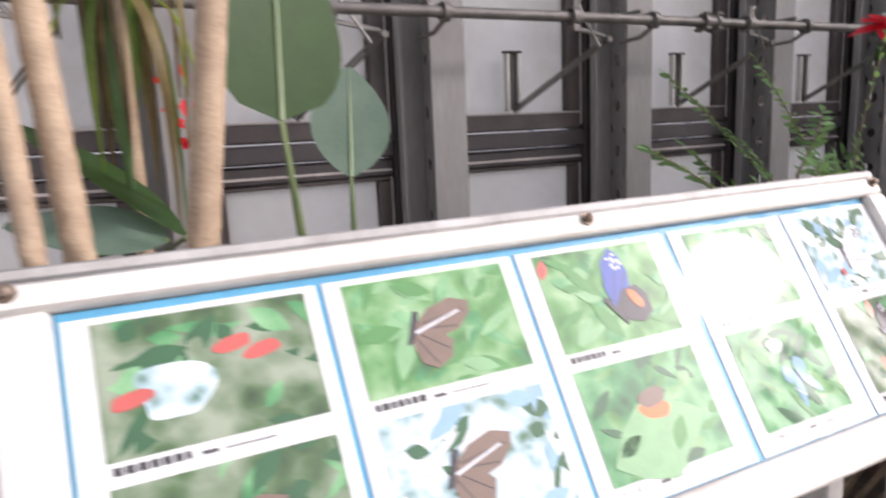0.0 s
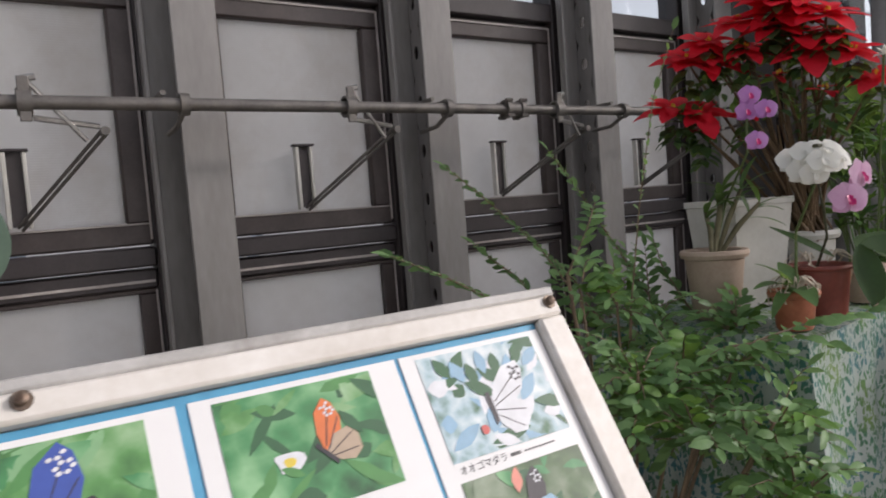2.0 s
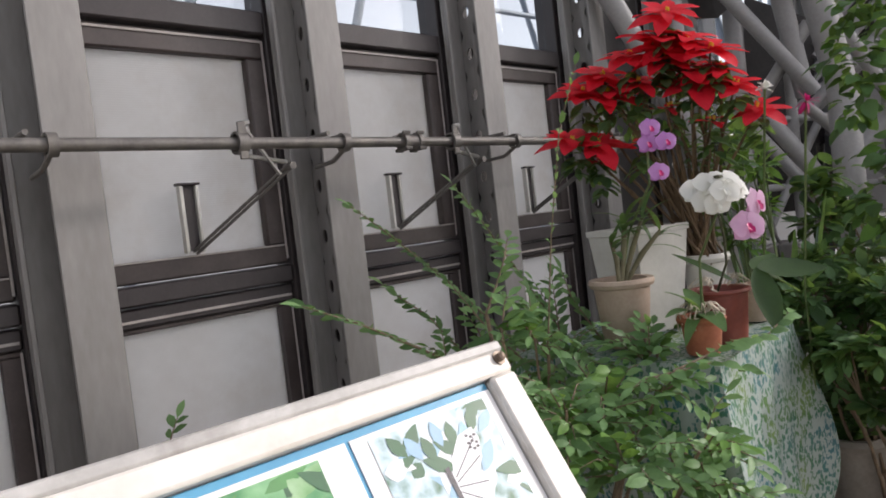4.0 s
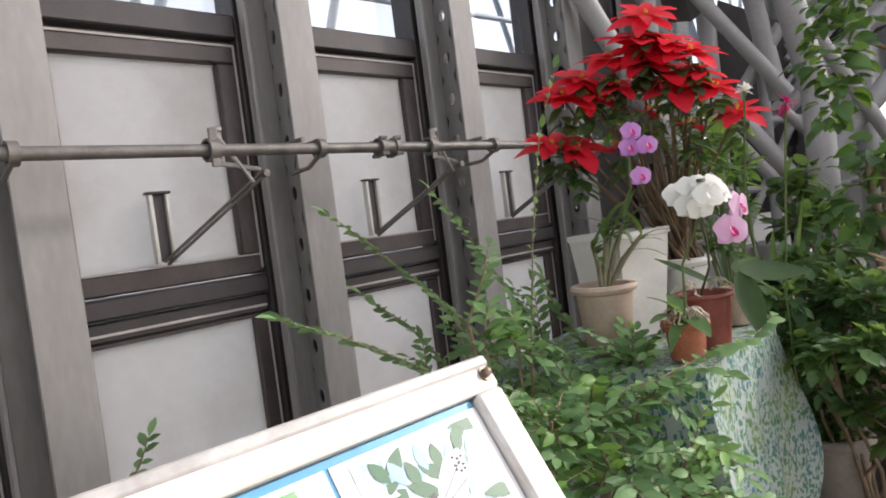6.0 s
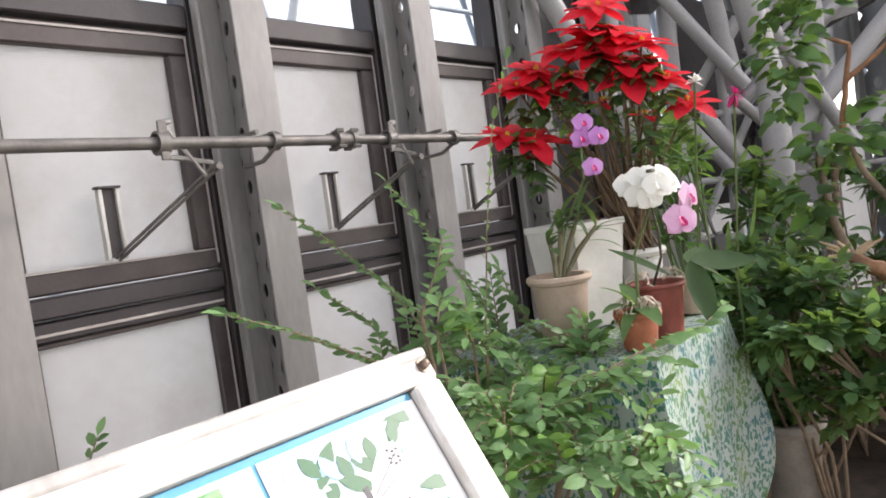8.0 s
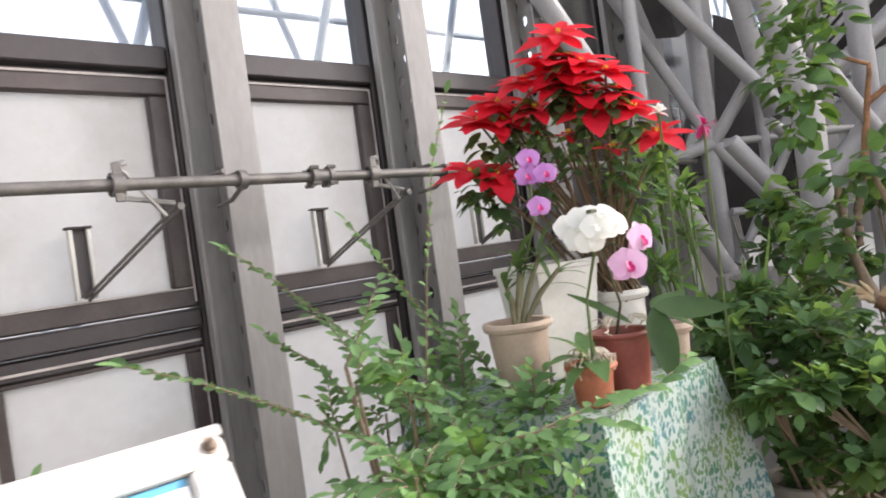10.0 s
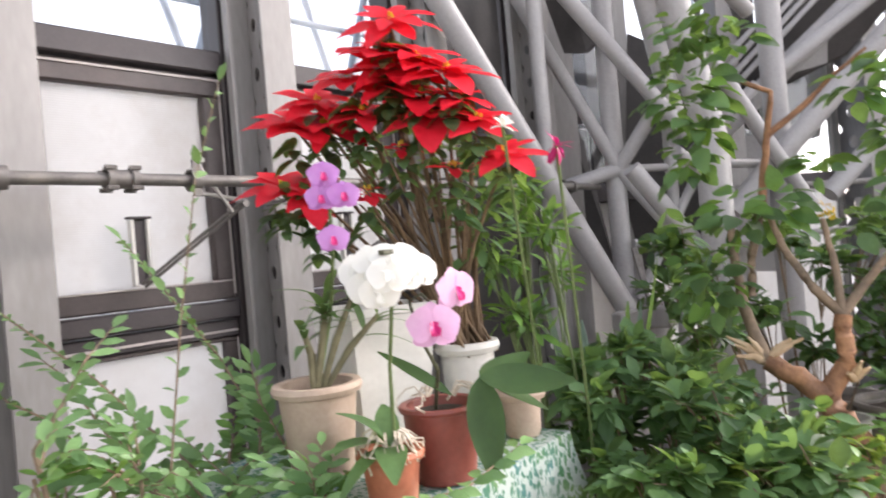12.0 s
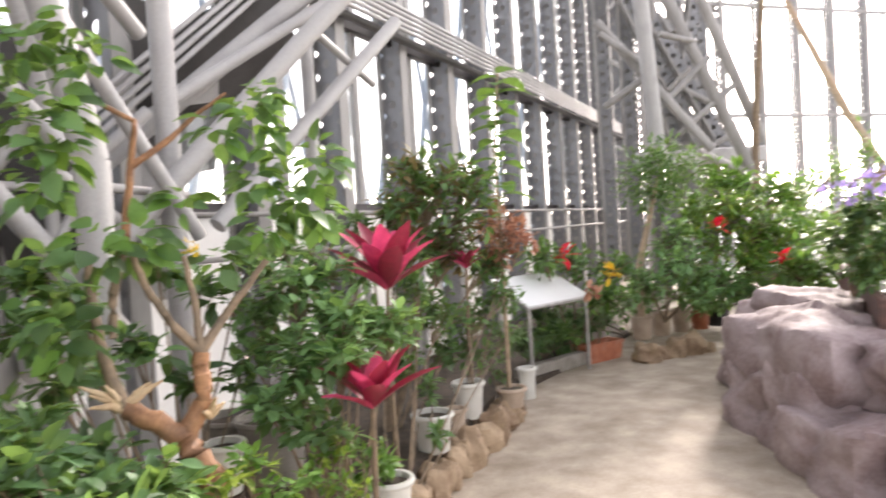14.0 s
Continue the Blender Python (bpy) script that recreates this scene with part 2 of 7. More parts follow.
def frosted_pane_material():
    """Ribbed translucent sheet with faint fine lines."""
    m = surface("frosted_ribbed_pane", (0.78, 0.76, 0.73), (0.9, 0.89, 0.87), 0.3, scale=1.6, fine=20, bump=0.02, stain=(0.6, 0.54, 0.47), stain_scale=1.4, stain_amount=0.6)
    nt = m.node_tree
    b, out = nt.nodes["Principled BSDF"], nt.nodes["Material Output"]
    tr = nt.nodes.new("ShaderNodeBsdfTranslucent")
    nt.links.new(b.inputs["Base Color"].links[0].from_socket, tr.inputs[0])
    wv = nt.nodes.new("ShaderNodeTexWave")
    wv.bands_direction = "Z"
    wv.inputs["Scale"].default_value, wv.inputs["Distortion"].default_value = 46, 0.7
    tc = nt.nodes.new("ShaderNodeTexCoord")
    nt.links.new(tc.outputs["Object"], wv.inputs["Vector"])
    bp = nt.nodes.new("ShaderNodeBump")
    bp.inputs["Strength"].default_value, bp.inputs["Distance"].default_value = 0.09, 0.003
    nt.links.new(wv.outputs["Fac"], bp.inputs["Height"])
    nt.links.new(bp.outputs[0], b.inputs["Normal"]), nt.links.new(bp.outputs[0], tr.inputs["Normal"])
    mx = nt.nodes.new("ShaderNodeMixShader")
    mx.inputs[0].default_value = 0.82
    nt.links.new(b.outputs[0], mx.inputs[1]), nt.links.new(tr.outputs[0], mx.inputs[2]), nt.links.new(mx.outputs[0], out.inputs[0])
    return m


def clear_pane_material():
    m, nt, b = nodes_of("clear_glass")
    nt.nodes.remove(b)
    out = nt.nodes["Material Output"]
    t, g, mx = (nt.nodes.new("ShaderNode" + k) for k in ("BsdfTransparent", "BsdfGlossy", "MixShader"))
    t.inputs[0].default_value = (0.93, 0.95, 0.96, 1)
    g.inputs["Roughness"].default_value = 0.02
    mx.inputs[0].default_value = 0.04
    nt.links.new(t.outputs[0], mx.inputs[1]), nt.links.new(g.outputs[0], mx.inputs[2]), nt.links.new(mx.outputs[0], out.inputs[0])
    return m


FROST, CLEAR = frosted_pane_material(), clear_pane_material()


def photo_material(name, colors, scale=16.0):
    """A glossy blurred photograph: three tones of foliage out of focus."""
    m, nt, b = nodes_of(name)
    N, L = nt.nodes, nt.links
    tc, n1, n2, ad, rp = (N.new("ShaderNode" + k) for k in ("TexCoord", "TexNoise", "TexVoronoi", "Math", "ValToRGB"))
    n1.inputs["Scale"].default_value, n1.inputs["Detail"].default_value = scale, 5
    n2.inputs["Scale"].default_value = scale * 2.2
    L.new(tc.outputs["Object"], n1.inputs["Vector"]), L.new(tc.outputs["Object"], n2.inputs["Vector"])
    ad.operation = "MULTIPLY_ADD"
    L.new(n2.outputs["Distance"], ad.inputs[0])
    ad.inputs[1].default_value = 0.3
    L.new(n1.outputs[0], ad.inputs[2])
    L.new(ad.outputs[0], rp.inputs[0])
    rp.color_ramp.elements[0].position, rp.color_ramp.elements[1].position = 0.4, 0.85
    rp.color_ramp.elements[0].color, rp.color_ramp.elements[1].color = (*colors[0], 1), (*colors[2], 1)
    rp.color_ramp.elements.new(0.6).color = (*colors[1], 1)
    L.new(rp.outputs[0], b.inputs["Base Color"])
    b.inputs["Roughness"].default_value, b.inputs["Coat Weight"].default_value, b.inputs["Coat Roughness"].default_value = 0.7, 1.0, 0.045
    return m


PHOTO_GREEN = photo_material("photo_bright_leaves", ((0.03, 0.11, 0.03), (0.1, 0.29, 0.08), (0.34, 0.53, 0.3)))
PHOTO_DARK = photo_material("photo_dark_foliage", ((0.015, 0.035, 0.015), (0.07, 0.14, 0.05), (0.3, 0.36, 0.26)))
PHOTO_PALE = photo_material("photo_pale_blossom", ((0.06, 0.16, 0.08), (0.4, 0.55, 0.6), (0.8, 0.85, 0.85)), 30)
PHOTO_MID = photo_material("photo_green_meadow", ((0.02, 0.09, 0.03), (0.06, 0.26, 0.09), (0.25, 0.5, 0.25)))


def glossy(name, c):
    return surface(name, tuple(v * 0.8 for v in c), c, 0.7, scale=40, fine=120, bump=0, coat=1.0)


P_LEAF, P_LEAF_DIM, P_LEAF_PALE, P_SKY, P_TAWNY, P_YELLOW, P_CORAL = (glossy("print_" + n, c) for n, c in (
    ("leaf_green", (0.09, 0.29, 0.08)), ("leaf_dim", (0.035, 0.13, 0.05)), ("leaf_pale", (0.24, 0.47, 0.23)), ("sky", (0.3, 0.5, 0.66)), ("tawny", (0.5, 0.38, 0.27)), ("yellow", (0.85, 0.65, 0.08)), ("coral", (0.8, 0.3, 0.22))))
P_BLACK, P_BLUE, P_ORANGE, P_WHITE, P_RED, P_BROWN = (glossy("print_" + n, c) for n, c in (
    ("black", (0.04, 0.035, 0.04)), ("blue", (0.05, 0.1, 0.42)), ("orange", (0.8, 0.2, 0.05)), ("white", (0.8, 0.82, 0.85)), ("red", (0.62, 0.12, 0.1)), ("brown", (0.22, 0.15, 0.11))))


def cloth_material():
    """White cloth printed all over with small teal and green leaves."""
    m, nt, b = nodes_of("leaf_print_cloth")
    N, L = nt.nodes, nt.links
    tc, mp, v1, n1, r1, n2, r2, mx = (N.new("ShaderNode" + k) for k in ("TexCoord", "Mapping", "TexVoronoi", "TexNoise", "ValToRGB", "TexNoise", "ValToRGB", "Mix"))
    mp.inputs["Scale"].default_value = (1, 1, 0.7)
    L.new(tc.outputs["Object"], mp.inputs[0])
    n1.inputs["Scale"].default_value, n1.inputs["Detail"].default_value = 55, 2
    dis = N.new("ShaderNodeMix")
    dis.data_type = "RGBA"
    dis.inputs["Factor"].default_value = 0.03
    L.new(mp.outputs[0], n1.inputs["Vector"]), L.new(mp.outputs[0], dis.inputs["A"]), L.new(n1.outputs["Color"], dis.inputs["B"])
    v1.inputs["Scale"].default_value = 84
    L.new(dis.outputs["Result"], v1.inputs["Vector"])
    r1.color_ramp.elements[0].position, r1.color_ramp.elements[1].position = 0.44, 0.52
    r1.color_ramp.elements[0].color, r1.color_ramp.elements[1].color = (1, 1, 1, 1), (0, 0, 0, 1)
    L.new(v1.outputs["Distance"], r1.inputs[0])
    n2.inputs["Scale"].default_value, n2.inputs["Detail"].default_value = 7, 3
    L.new(tc.outputs["Object"], n2.inputs["Vector"])
    e = r2.color_ramp.elements
    e[0].position, e[0].color = 0.35, (0.05, 0.17, 0.19, 1)
    e[1].position, e[1].color = 0.68, (0.18, 0.28, 0.07, 1)
    e.new(0.5).color = (0.05, 0.17, 0.07, 1)
    L.new(n2.outputs[0], r2.inputs[0])
    mx.data_type = "RGBA"
    gate = N.new("ShaderNodeMath")
    gate.operation = "MULTIPLY"
    n3 = N.new("ShaderNodeTexNoise")
    n3.inputs["Scale"].default_value = 4.5
    L.new(tc.outputs["Object"], n3.inputs["Vector"])
    gr = N.new("ShaderNodeMapRange")
    gr.inputs["From Min"].default_value, gr.inputs["From Max"].default_value = 0.2, 0.4
    L.new(n3.outputs[0], gr.inputs[0])
    L.new(r1.outputs[0], gate.inputs[0]), L.new(gr.outputs[0], gate.inputs[1])
    L.new(gate.outputs[0], mx.inputs["Factor"])
    mx.inputs["A"].default_value = (0.36, 0.42, 0.39, 1)
    L.new(r2.outputs[0], mx.inputs["B"]), L.new(mx.outputs["Result"], b.inputs["Base Color"])
    b.inputs["Roughness"].default_value = 0.55
    return m


CLOTH = cloth_material()

# ---- building blocks ----
ORIGIN = {}
rnd = random.Random(7)


class Geo:
    """Vertices and faces gathered in world coordinates."""

    def __init__(self):
        self.v, self.f = [], []

    def quad_grid(self, rows, cols, at, closed=False):
        """rows x cols points at(i, j), joined into quads."""
        k = len(self.v)
        self.v += [tuple(at(i, j)) for i in range(rows) for j in range(cols)]
        for i in range(rows - 1):
            for j in range(cols if closed else cols - 1):
                j2 = (j + 1) % cols
                self.f.append((k + i * cols + j, k + i * cols + j2, k + (i + 1) * cols + j2, k + (i + 1) * cols + j))
        return k

    def box(self, x0, x1, y0, y1, z0, z1, ch=0.003, m=None):
        """A box with chamfered edges."""
        c = Vector(((x0 + x1) / 2, (y0 + y1) / 2, (z0 + z1) / 2))
        h = Vector((abs(x1 - x0) / 2, abs(y1 - y0) / 2, abs(z1 - z0) / 2))
        ch = min(ch, 0.45 * min(h))
        bm = bmesh.new()
        for sx in (-1, 1):
            for sy in (-1, 1):
                for sz in (-1, 1):
                    for a in range(3):
                        p = Vector((sx * h.x, sy * h.y, sz * h.z))
                        for b in range(3):
                            if b != a:
                                p[b] -= math.copysign(ch, p[b])
                        bm.verts.new(c + p)
        bmesh.ops.convex_hull(bm, input=bm.verts)
        self.take(bm, m)

    def take(self, bm, m=None):
        k = len(self.v)
        bm.verts.index_update()
        self.v += [tuple(m @ q.co if m else q.co) for q in bm.verts]
        self.f += [tuple(k + q.index for q in f.verts) for f in bm.faces]
        bm.free()

    def tube(self, pts, radii, sides=8, caps=True):
        pts = [Vector(p) for p in pts]
        if not isinstance(radii, (list, tuple)):
            radii = [radii] * len(pts)
        up = Vector((0.13, 0.31, 0.94))
        k, n = len(self.v), len(pts)
        for i, p in enumerate(pts):
            d = (pts[min(i + 1, n - 1)] - pts[max(i - 1, 0)]).normalized()
            a = d.cross(up if abs(d.dot(up)) < 0.95 else Vector((1, 0, 0))).normalized()
            b = d.cross(a)
            for s in range(sides):
                t = 2 * math.pi * s / sides
                self.v.append(tuple(p + radii[i] * (math.cos(t) * a + math.sin(t) * b)))
        for i in range(n - 1):
            for s in range(sides):
                s2 = (s + 1) % sides
                self.f.append((k + i * sides + s, k + i * sides + s2, k + (i + 1) * sides + s2, k + (i + 1) * sides + s))
        if caps:
            self.f.append(tuple(range(k + sides - 1, k - 1, -1)))
            self.f.append(tuple(range(k + (n - 1) * sides, k + n * sides)))

    def lathe(self, c, profile, sides=28, sx=1.0, sy=1.0):
        c = Vector(c)
        self.quad_grid(len(profile), sides, lambda i, j: c + Vector((profile[i][0] * sx * math.cos(2 * math.pi * j / sides), profile[i][0] * sy * math.sin(2 * math.pi * j / sides), profile[i][1])), True)

    def leaf(self, base, way, face, length, width, bend=0.3, fold=0.25, n=3, blunt=1.0, wave=0.0):
        """A leaf from its base along way, its upper side to face; it droops by bend and is folded along its rib."""
        d = Vector(way).normalized()
        s = d.cross(Vector(face))
        if s.length < 1e-4:
            s = d.cross(Vector((0.3, 0.8, 0.5)))
        s.normalize()
        u = s.cross(d)
        base = Vector(base)
        k = len(self.v)
        for i in range(n + 1):
            t = i / n
            w = width * 0.5 * max(0.04, math.sin(math.pi * (t ** blunt) * 0.97 + 0.03)) ** 0.8
            c = base + d * (length * t * (1 - 0.15 * bend * t)) - u * (bend * length * t * t * 0.6)
            wv = wave * width * math.sin(9 * t)
            self.v += [tuple(c - s * w + u * (fold * w + wv)), tuple(c), tuple(c + s * w + u * (fold * w - wv))]
        for i in range(n):
            a = k + 3 * i
            self.f += [(a, a + 1, a + 4, a + 3), (a + 1, a + 2, a + 5, a + 4)]


def mesh_of(name, geo, material, origin, smooth):
    me = bpy.data.meshes.new(name)
    o = Vector(origin)
    me.from_pydata([tuple(Vector(p) - o) for p in geo.v], [], geo.f)
    me.materials.append(material)
    if smooth:
        me.polygons.foreach_set("use_smooth", [True] * len(me.polygons))
        me.update()
        me.set_sharp_from_angle(angle=radians(40))
    else:
        me.update()
    return me


def thing(name, base, label="", category="", group="", kind=""):
    """An Empty at the base of a thing that parents its parts."""
    ob = new(name)
    ob.location = base
    ob.empty_display_size = 0.1
    ORIGIN[ob] = Vector(base)
    return tagged(ob, label, category, group, kind)


def part(name, geo, material, parent, label="", smooth=True, kind=""):
    ob = new(name, mesh_of(name, geo, material, ORIGIN[parent], smooth))
    ob.parent = parent
    ORIGIN[ob] = ORIGIN[parent]
    return tagged(ob, label, kind=kind)


def single(name, geo, material, base, label="", category="", group="", kind="", smooth=True):
    """A thing of one mesh."""
    ob = new(name, mesh_of(name, geo, material, base, smooth))
    ob.location = base
    ORIGIN[ob] = Vector(base)
    return tagged(ob, label, category, group, kind)


def lerp(a, b, t):
    return Vector(a).lerp(Vector(b), t)


def arc(a, b, sag, n=6, side=(0, 0, 1)):
    """Points from a to b, bowed by sag towards side."""
    return [lerp(a, b, i / n) + Vector(side) * (sag * math.sin(math.pi * i / n)) for i in range(n + 1)]


def unit():
    while True:
        v = Vector((rnd.uniform(-1, 1), rnd.uniform(-1, 1), rnd.uniform(-1, 1)))
        if 0.1 < v.length < 1:
            return v.normalized()

# ---- setting: ground, path, window wall ----
g = Geo()
g.quad_grid(2, 2, lambda i, j: (-400 + 800 * i, -400 + 800 * j, -0.02))
single("ground", g, GROUND, (0, 0, -0.02), "grey paved ground reaching out around the glasshouse", "ground", kind="structure", smooth=False)
g = Geo()
g.quad_grid(60, 40, lambda i, j: (-6 + 24 * i / 59, -7 + 9.1 * j / 39, 0.02 + 0.006 * noise.noise((i * 0.4, j * 0.4, 0))))
single("floor", g, PATHMAT, (0, 0, 0), "worn tan concrete garden path, scuffed and stained", "floor", kind="structure")


def soil_bed(name, outline, z, label):
    """A raised bed of soil inside an outline."""
    bm = bmesh.new()
    top = [bm.verts.new((x, y, z)) for x, y in outline]
    f = bm.faces.new(top)
    r = bmesh.ops.extrude_face_region(bm, geom=[f])
    bmesh.ops.translate(bm, vec=(0, 0, -z), verts=[v for v in r["geom"] if isinstance(v, bmesh.types.BMVert)])
    g = Geo()
    g.take(bm)
    return single(name, g, SOIL, (outline[0][0], outline[0][1], 0), label, "soil", kind="structure", smooth=False)


soil_bed("garden_bed", [(-4, 0.95), (0.2, 0.95), (1.1, 0.5), (2.2, 0.35), (3.2, 0.2), (3.85, -0.05), (4.55, -0.35), (5.2, -0.62), (5.75, -0.8), (7.0, -1.75), (8.2, -2.6), (12.5, -3.0), (9.5, -1.2), (5.0, 1.2), (3.4, 2.12), (-4, 2.12)], 0.06, "bed of dark damp soil under the plants")

PITCH = 0.79


def perforated_web(x, y0, y1, z0, z1, step, radius, g, thick=0.006, yc=None):
    """An upright plate at x with a row of round holes through it."""
    yc = yc or (y0 + y1) / 2
    z = z0
    n = 16
    while z < z1 - 0.01:
        zt = min(z + step, z1)
        zc = z + step / 2
        for dx in (-thick / 2, thick / 2):
            k = len(g.v)
            ring, rim = [], []
            for i in range(n):
                a = 2 * math.pi * (i + 0.5) / n
                c, s = math.cos(a), math.sin(a)
                ring.append((x + dx, yc + radius * c, zc + radius * s))
                q = 1 / max(abs(c), abs(s))
                oy = yc + ((y1 - yc) if c > 0 else (yc - y0)) * c * q
                oz = zc + (step / 2) * s * q
                rim.append((x + dx, oy, min(oz, z1)))
            g.v += ring + rim
            for i in range(n):
                j = (i + 1) % n
                g.f.append((k + i, k + j, k + n + j, k + n + i))
        k2 = len(g.v) - 4 * n
        for i in range(n):
            j = (i + 1) % n
            g.f.append((k2 + i, k2 + j, k2 + 2 * n + j, k2 + 2 * n + i))
        z = zt


def steel_column(base, height, width=0.135, depth=0.13, step=0.165, radius=0.023, rows=1, web=None, label="grey painted steel column of hat section with round holes in its side"):
    """Front flange, slanting perforated web, and a lipped back flange that stands out to the side."""
    x, y, _ = base
    ob = thing("steel_column", base, label, "column", "columns of the window wall", "structure")
    g = Geo()
    g.box(x + 0.012, x + width, y, y + 0.012, 0, height, 0.004)
    g.box(x + width - 0.012, x + width, y + 0.0125, y + depth, 0, height, 0.003)
    part("front_flange", g, STEEL, ob)
    g = Geo()
    y0, y1 = y + 0.0125, y + depth - 0.013
    for r in range(rows):
        a, b = y0 + (y1 - y0) * r / rows, y0 + (y1 - y0) * (r + 1) / rows
        perforated_web(x + 0.015, a, b, 0, height, step, radius, g)
    lean = 0.028 / (y1 - y0)
    g.v = [(p[0] + (p[1] - y0) * lean, p[1], p[2]) for p in g.v]
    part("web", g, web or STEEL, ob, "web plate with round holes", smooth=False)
    g = Geo()
    g.box(x - 0.05, x + 0.045, y + depth - 0.012, y + depth, 0, height, 0.003)
    g.box(x - 0.05, x - 0.036, y + depth - 0.034, y + depth - 0.0125, 0, height, 0.003)
    part("back_flange", g, STEEL, ob)
    return ob


col = steel_column((-0.395, 2.0, 0), 5.2)
for k in (-4, -3, -2, -1, 1, 2, 3, 4):
    copy_thing(col, pose(-0.395 + PITCH * k, 2.0, 0))

# one bay of the window wall: sill to top, between two columns
GY = 2.205


def window_bay(x):
    """Dark frame with a fixed lower pane, a hinged middle sash and a clear pane above."""
    ob = thing("window_1", (x, GY, 0), "dark brown aluminium window with frosted ribbed panes", "window", "windows of the wall", "structure")
    r = x + 0.722
    g = Geo()
    g.box(x + 0.602, x + 0.789, GY - 0.05, GY + 0.06, 0, 5.2, 0.004)
    part("mullion", g, DARK, ob)
    g = Geo()
    for z0, z1, proud in ((1.268, 1.325, 0.05), (1.205, 1.262, 0.032), (2.075, 2.15, 0.055), (0.25, 0.32, 0.03), (3.3, 3.4, 0.05), (4.4, 4.5, 0.05)):
        g.box(x + 0.002, r - 0.122, GY - proud, GY + 0.05, z0, z1, 0.006)
    part("transom", g, DARK, ob)
    sash = Geo()
    a, b = x + 0.004, r - 0.124
    sash.box(a, b, GY - 0.03, GY + 0.02, 1.33, 1.392, 0.006)
    sash.box(a, b, GY - 0.03, GY + 0.02, 2.0, 2.07, 0.006)
    sash.box(b - 0.065, b, GY - 0.03, GY + 0.02, 1.3925, 1.9995, 0.006)
    sash.box(a, a + 0.05, GY - 0.03, GY + 0.02, 1.3925, 1.9995, 0.006)
    s = part("sash", sash, SASH, ob, "hinged middle sash")
    t = Geo()
    t.box(b - 0.007, b + 0.0, GY - 0.035, GY - 0.0305, 1.345, 2.06, 0.002)
    t.box(a, b - 0.0075, GY - 0.035, GY - 0.0305, 2.052, 2.06, 0.002)
    t.box(a, b - 0.0075, GY - 0.035, GY - 0.0305, 1.388, 1.3935, 0.002)
    part("gasket", t, TRIM, s, "pale gasket line")
    low = Geo()
    low.box(a, b, GY - 0.02, GY + 0.02, 1.19, 1.2045, 0.003)
    low.box(b - 0.05, b, GY - 0.02, GY + 0.02, 0.321, 1.1895, 0.004)
    low.box(a, a + 0.05, GY - 0.02, GY + 0.02, 0.321, 1.1895, 0.004)
    f = part("lower_frame", low, SASH, ob)
    t = Geo()
    t.box(b - 0.006, b, GY - 0.025, GY - 0.0205, 0.33, 1.2, 0.002)
    t.box(a, b - 0.0065, GY - 0.037, GY - 0.0325, 1.222, 1.23, 0.002)
    part("gasket", t, TRIM, f, "pale gasket line")
    p = Geo()
    p.box(a + 0.045, b - 0.06, GY + 0.0, GY + 0.006, 1.387, 2.005, 0.001)
    part("pane", p, FROST, ob, "frosted ribbed pane")
    p = Geo()
    p.box(a + 0.045, b - 0.045, GY + 0.0, GY + 0.006, 0.33, 1.195, 0.001)
    part("pane", p, FROST, ob, "frosted ribbed pane")
    for z0, z1 in ((2.148, 3.302), (3.398, 4.402), (4.498, 5.2)):
        p = Geo()
        p.box(a - 0.003, b + 0.003, GY + 0.01, GY + 0.016, z0, z1, 0.001)
        q = part("pane", p, CLEAR, ob, "clear upper pane")
        q.visible_shadow = False
    g = Geo()
    g.box(x + 0.002, r - 0.122, GY - 0.04, GY + 0.06, 0.0, 0.2495, 0.004)
    part("plinth", g, STEEL, ob)
    return ob


bay = window_bay(-0.258)
for k in (-4, -3, -2, -1, 1, 2, 3, 4):
    copy_thing(bay, pose(-0.258 + PITCH * k, GY, 0))

# ---- window opener: long pipe, clamps, arms ----
PY, PZ = 1.85, 1.677
op = thing("window_opener_pipe", (-3.5, PY, PZ), "long weathered grey pipe that works the window openers", "pipe")
g = Geo()
g.tube([(-3.5, PY, PZ), (0, PY, PZ), (3.0, PY, PZ)], 0.0165, 14)
part("pipe", g, PIPE, op)


def ring(c, r, w, g, sides=14):
    x, y, z = c
    prof = [(r - 0.006, -w / 2), (r, -w / 2), (r, w / 2), (r - 0.006, w / 2), (r - 0.006, -w / 2)]
    g.quad_grid(5, sides, lambda i, j: (x + prof[i][1], y + prof[i][0] * math.cos(2 * math.pi * j / sides), z + prof[i][0] * math.sin(2 * math.pi * j / sides)), True)


for k in range(-4, 4):
    x0 = 0.385 + PITCH * k
    g = Geo()
    ring((x0, PY, PZ), 0.028, 0.022, g)
    g.box(x0 - 0.01, x0 + 0.01, PY - 0.004, PY + 0.15, PZ + 0.018, PZ + 0.026, 0.002)
    g.tube([(x0 - 0.045, PY + 0.01, PZ + 0.03), (x0 - 0.045, PY + 0.15, PZ + 0.03)], 0.007, 8)
    g.tube([(x0 - 0.012, PY + 0.145, PZ - 0.055), (x0 - 0.012, PY + 0.05, PZ - 0.05), (x0 - 0.004, PY + 0.0, PZ - 0.022)], 0.007, 8)
    part("pipe_clamp", g, PIPE, op, "bracket that holds the pipe to a column")
g = Geo()
for dx in (-0.03, 0.03):
    ring((0.648 + dx, PY, PZ), 0.03, 0.016, g)
    for a in (0.6, 2.2, 3.9, 5.4):
        g.tube([(0.648 + dx - 0.014, PY + 0.034 * math.cos(a), PZ + 0.034 * math.sin(a)), (0.648 + dx + 0.014, PY + 0.034 * math.cos(a), PZ + 0.034 * math.sin(a))], 0.006, 6)
g.tube([(0.618, PY, PZ), (0.678, PY, PZ)], 0.024, 12)
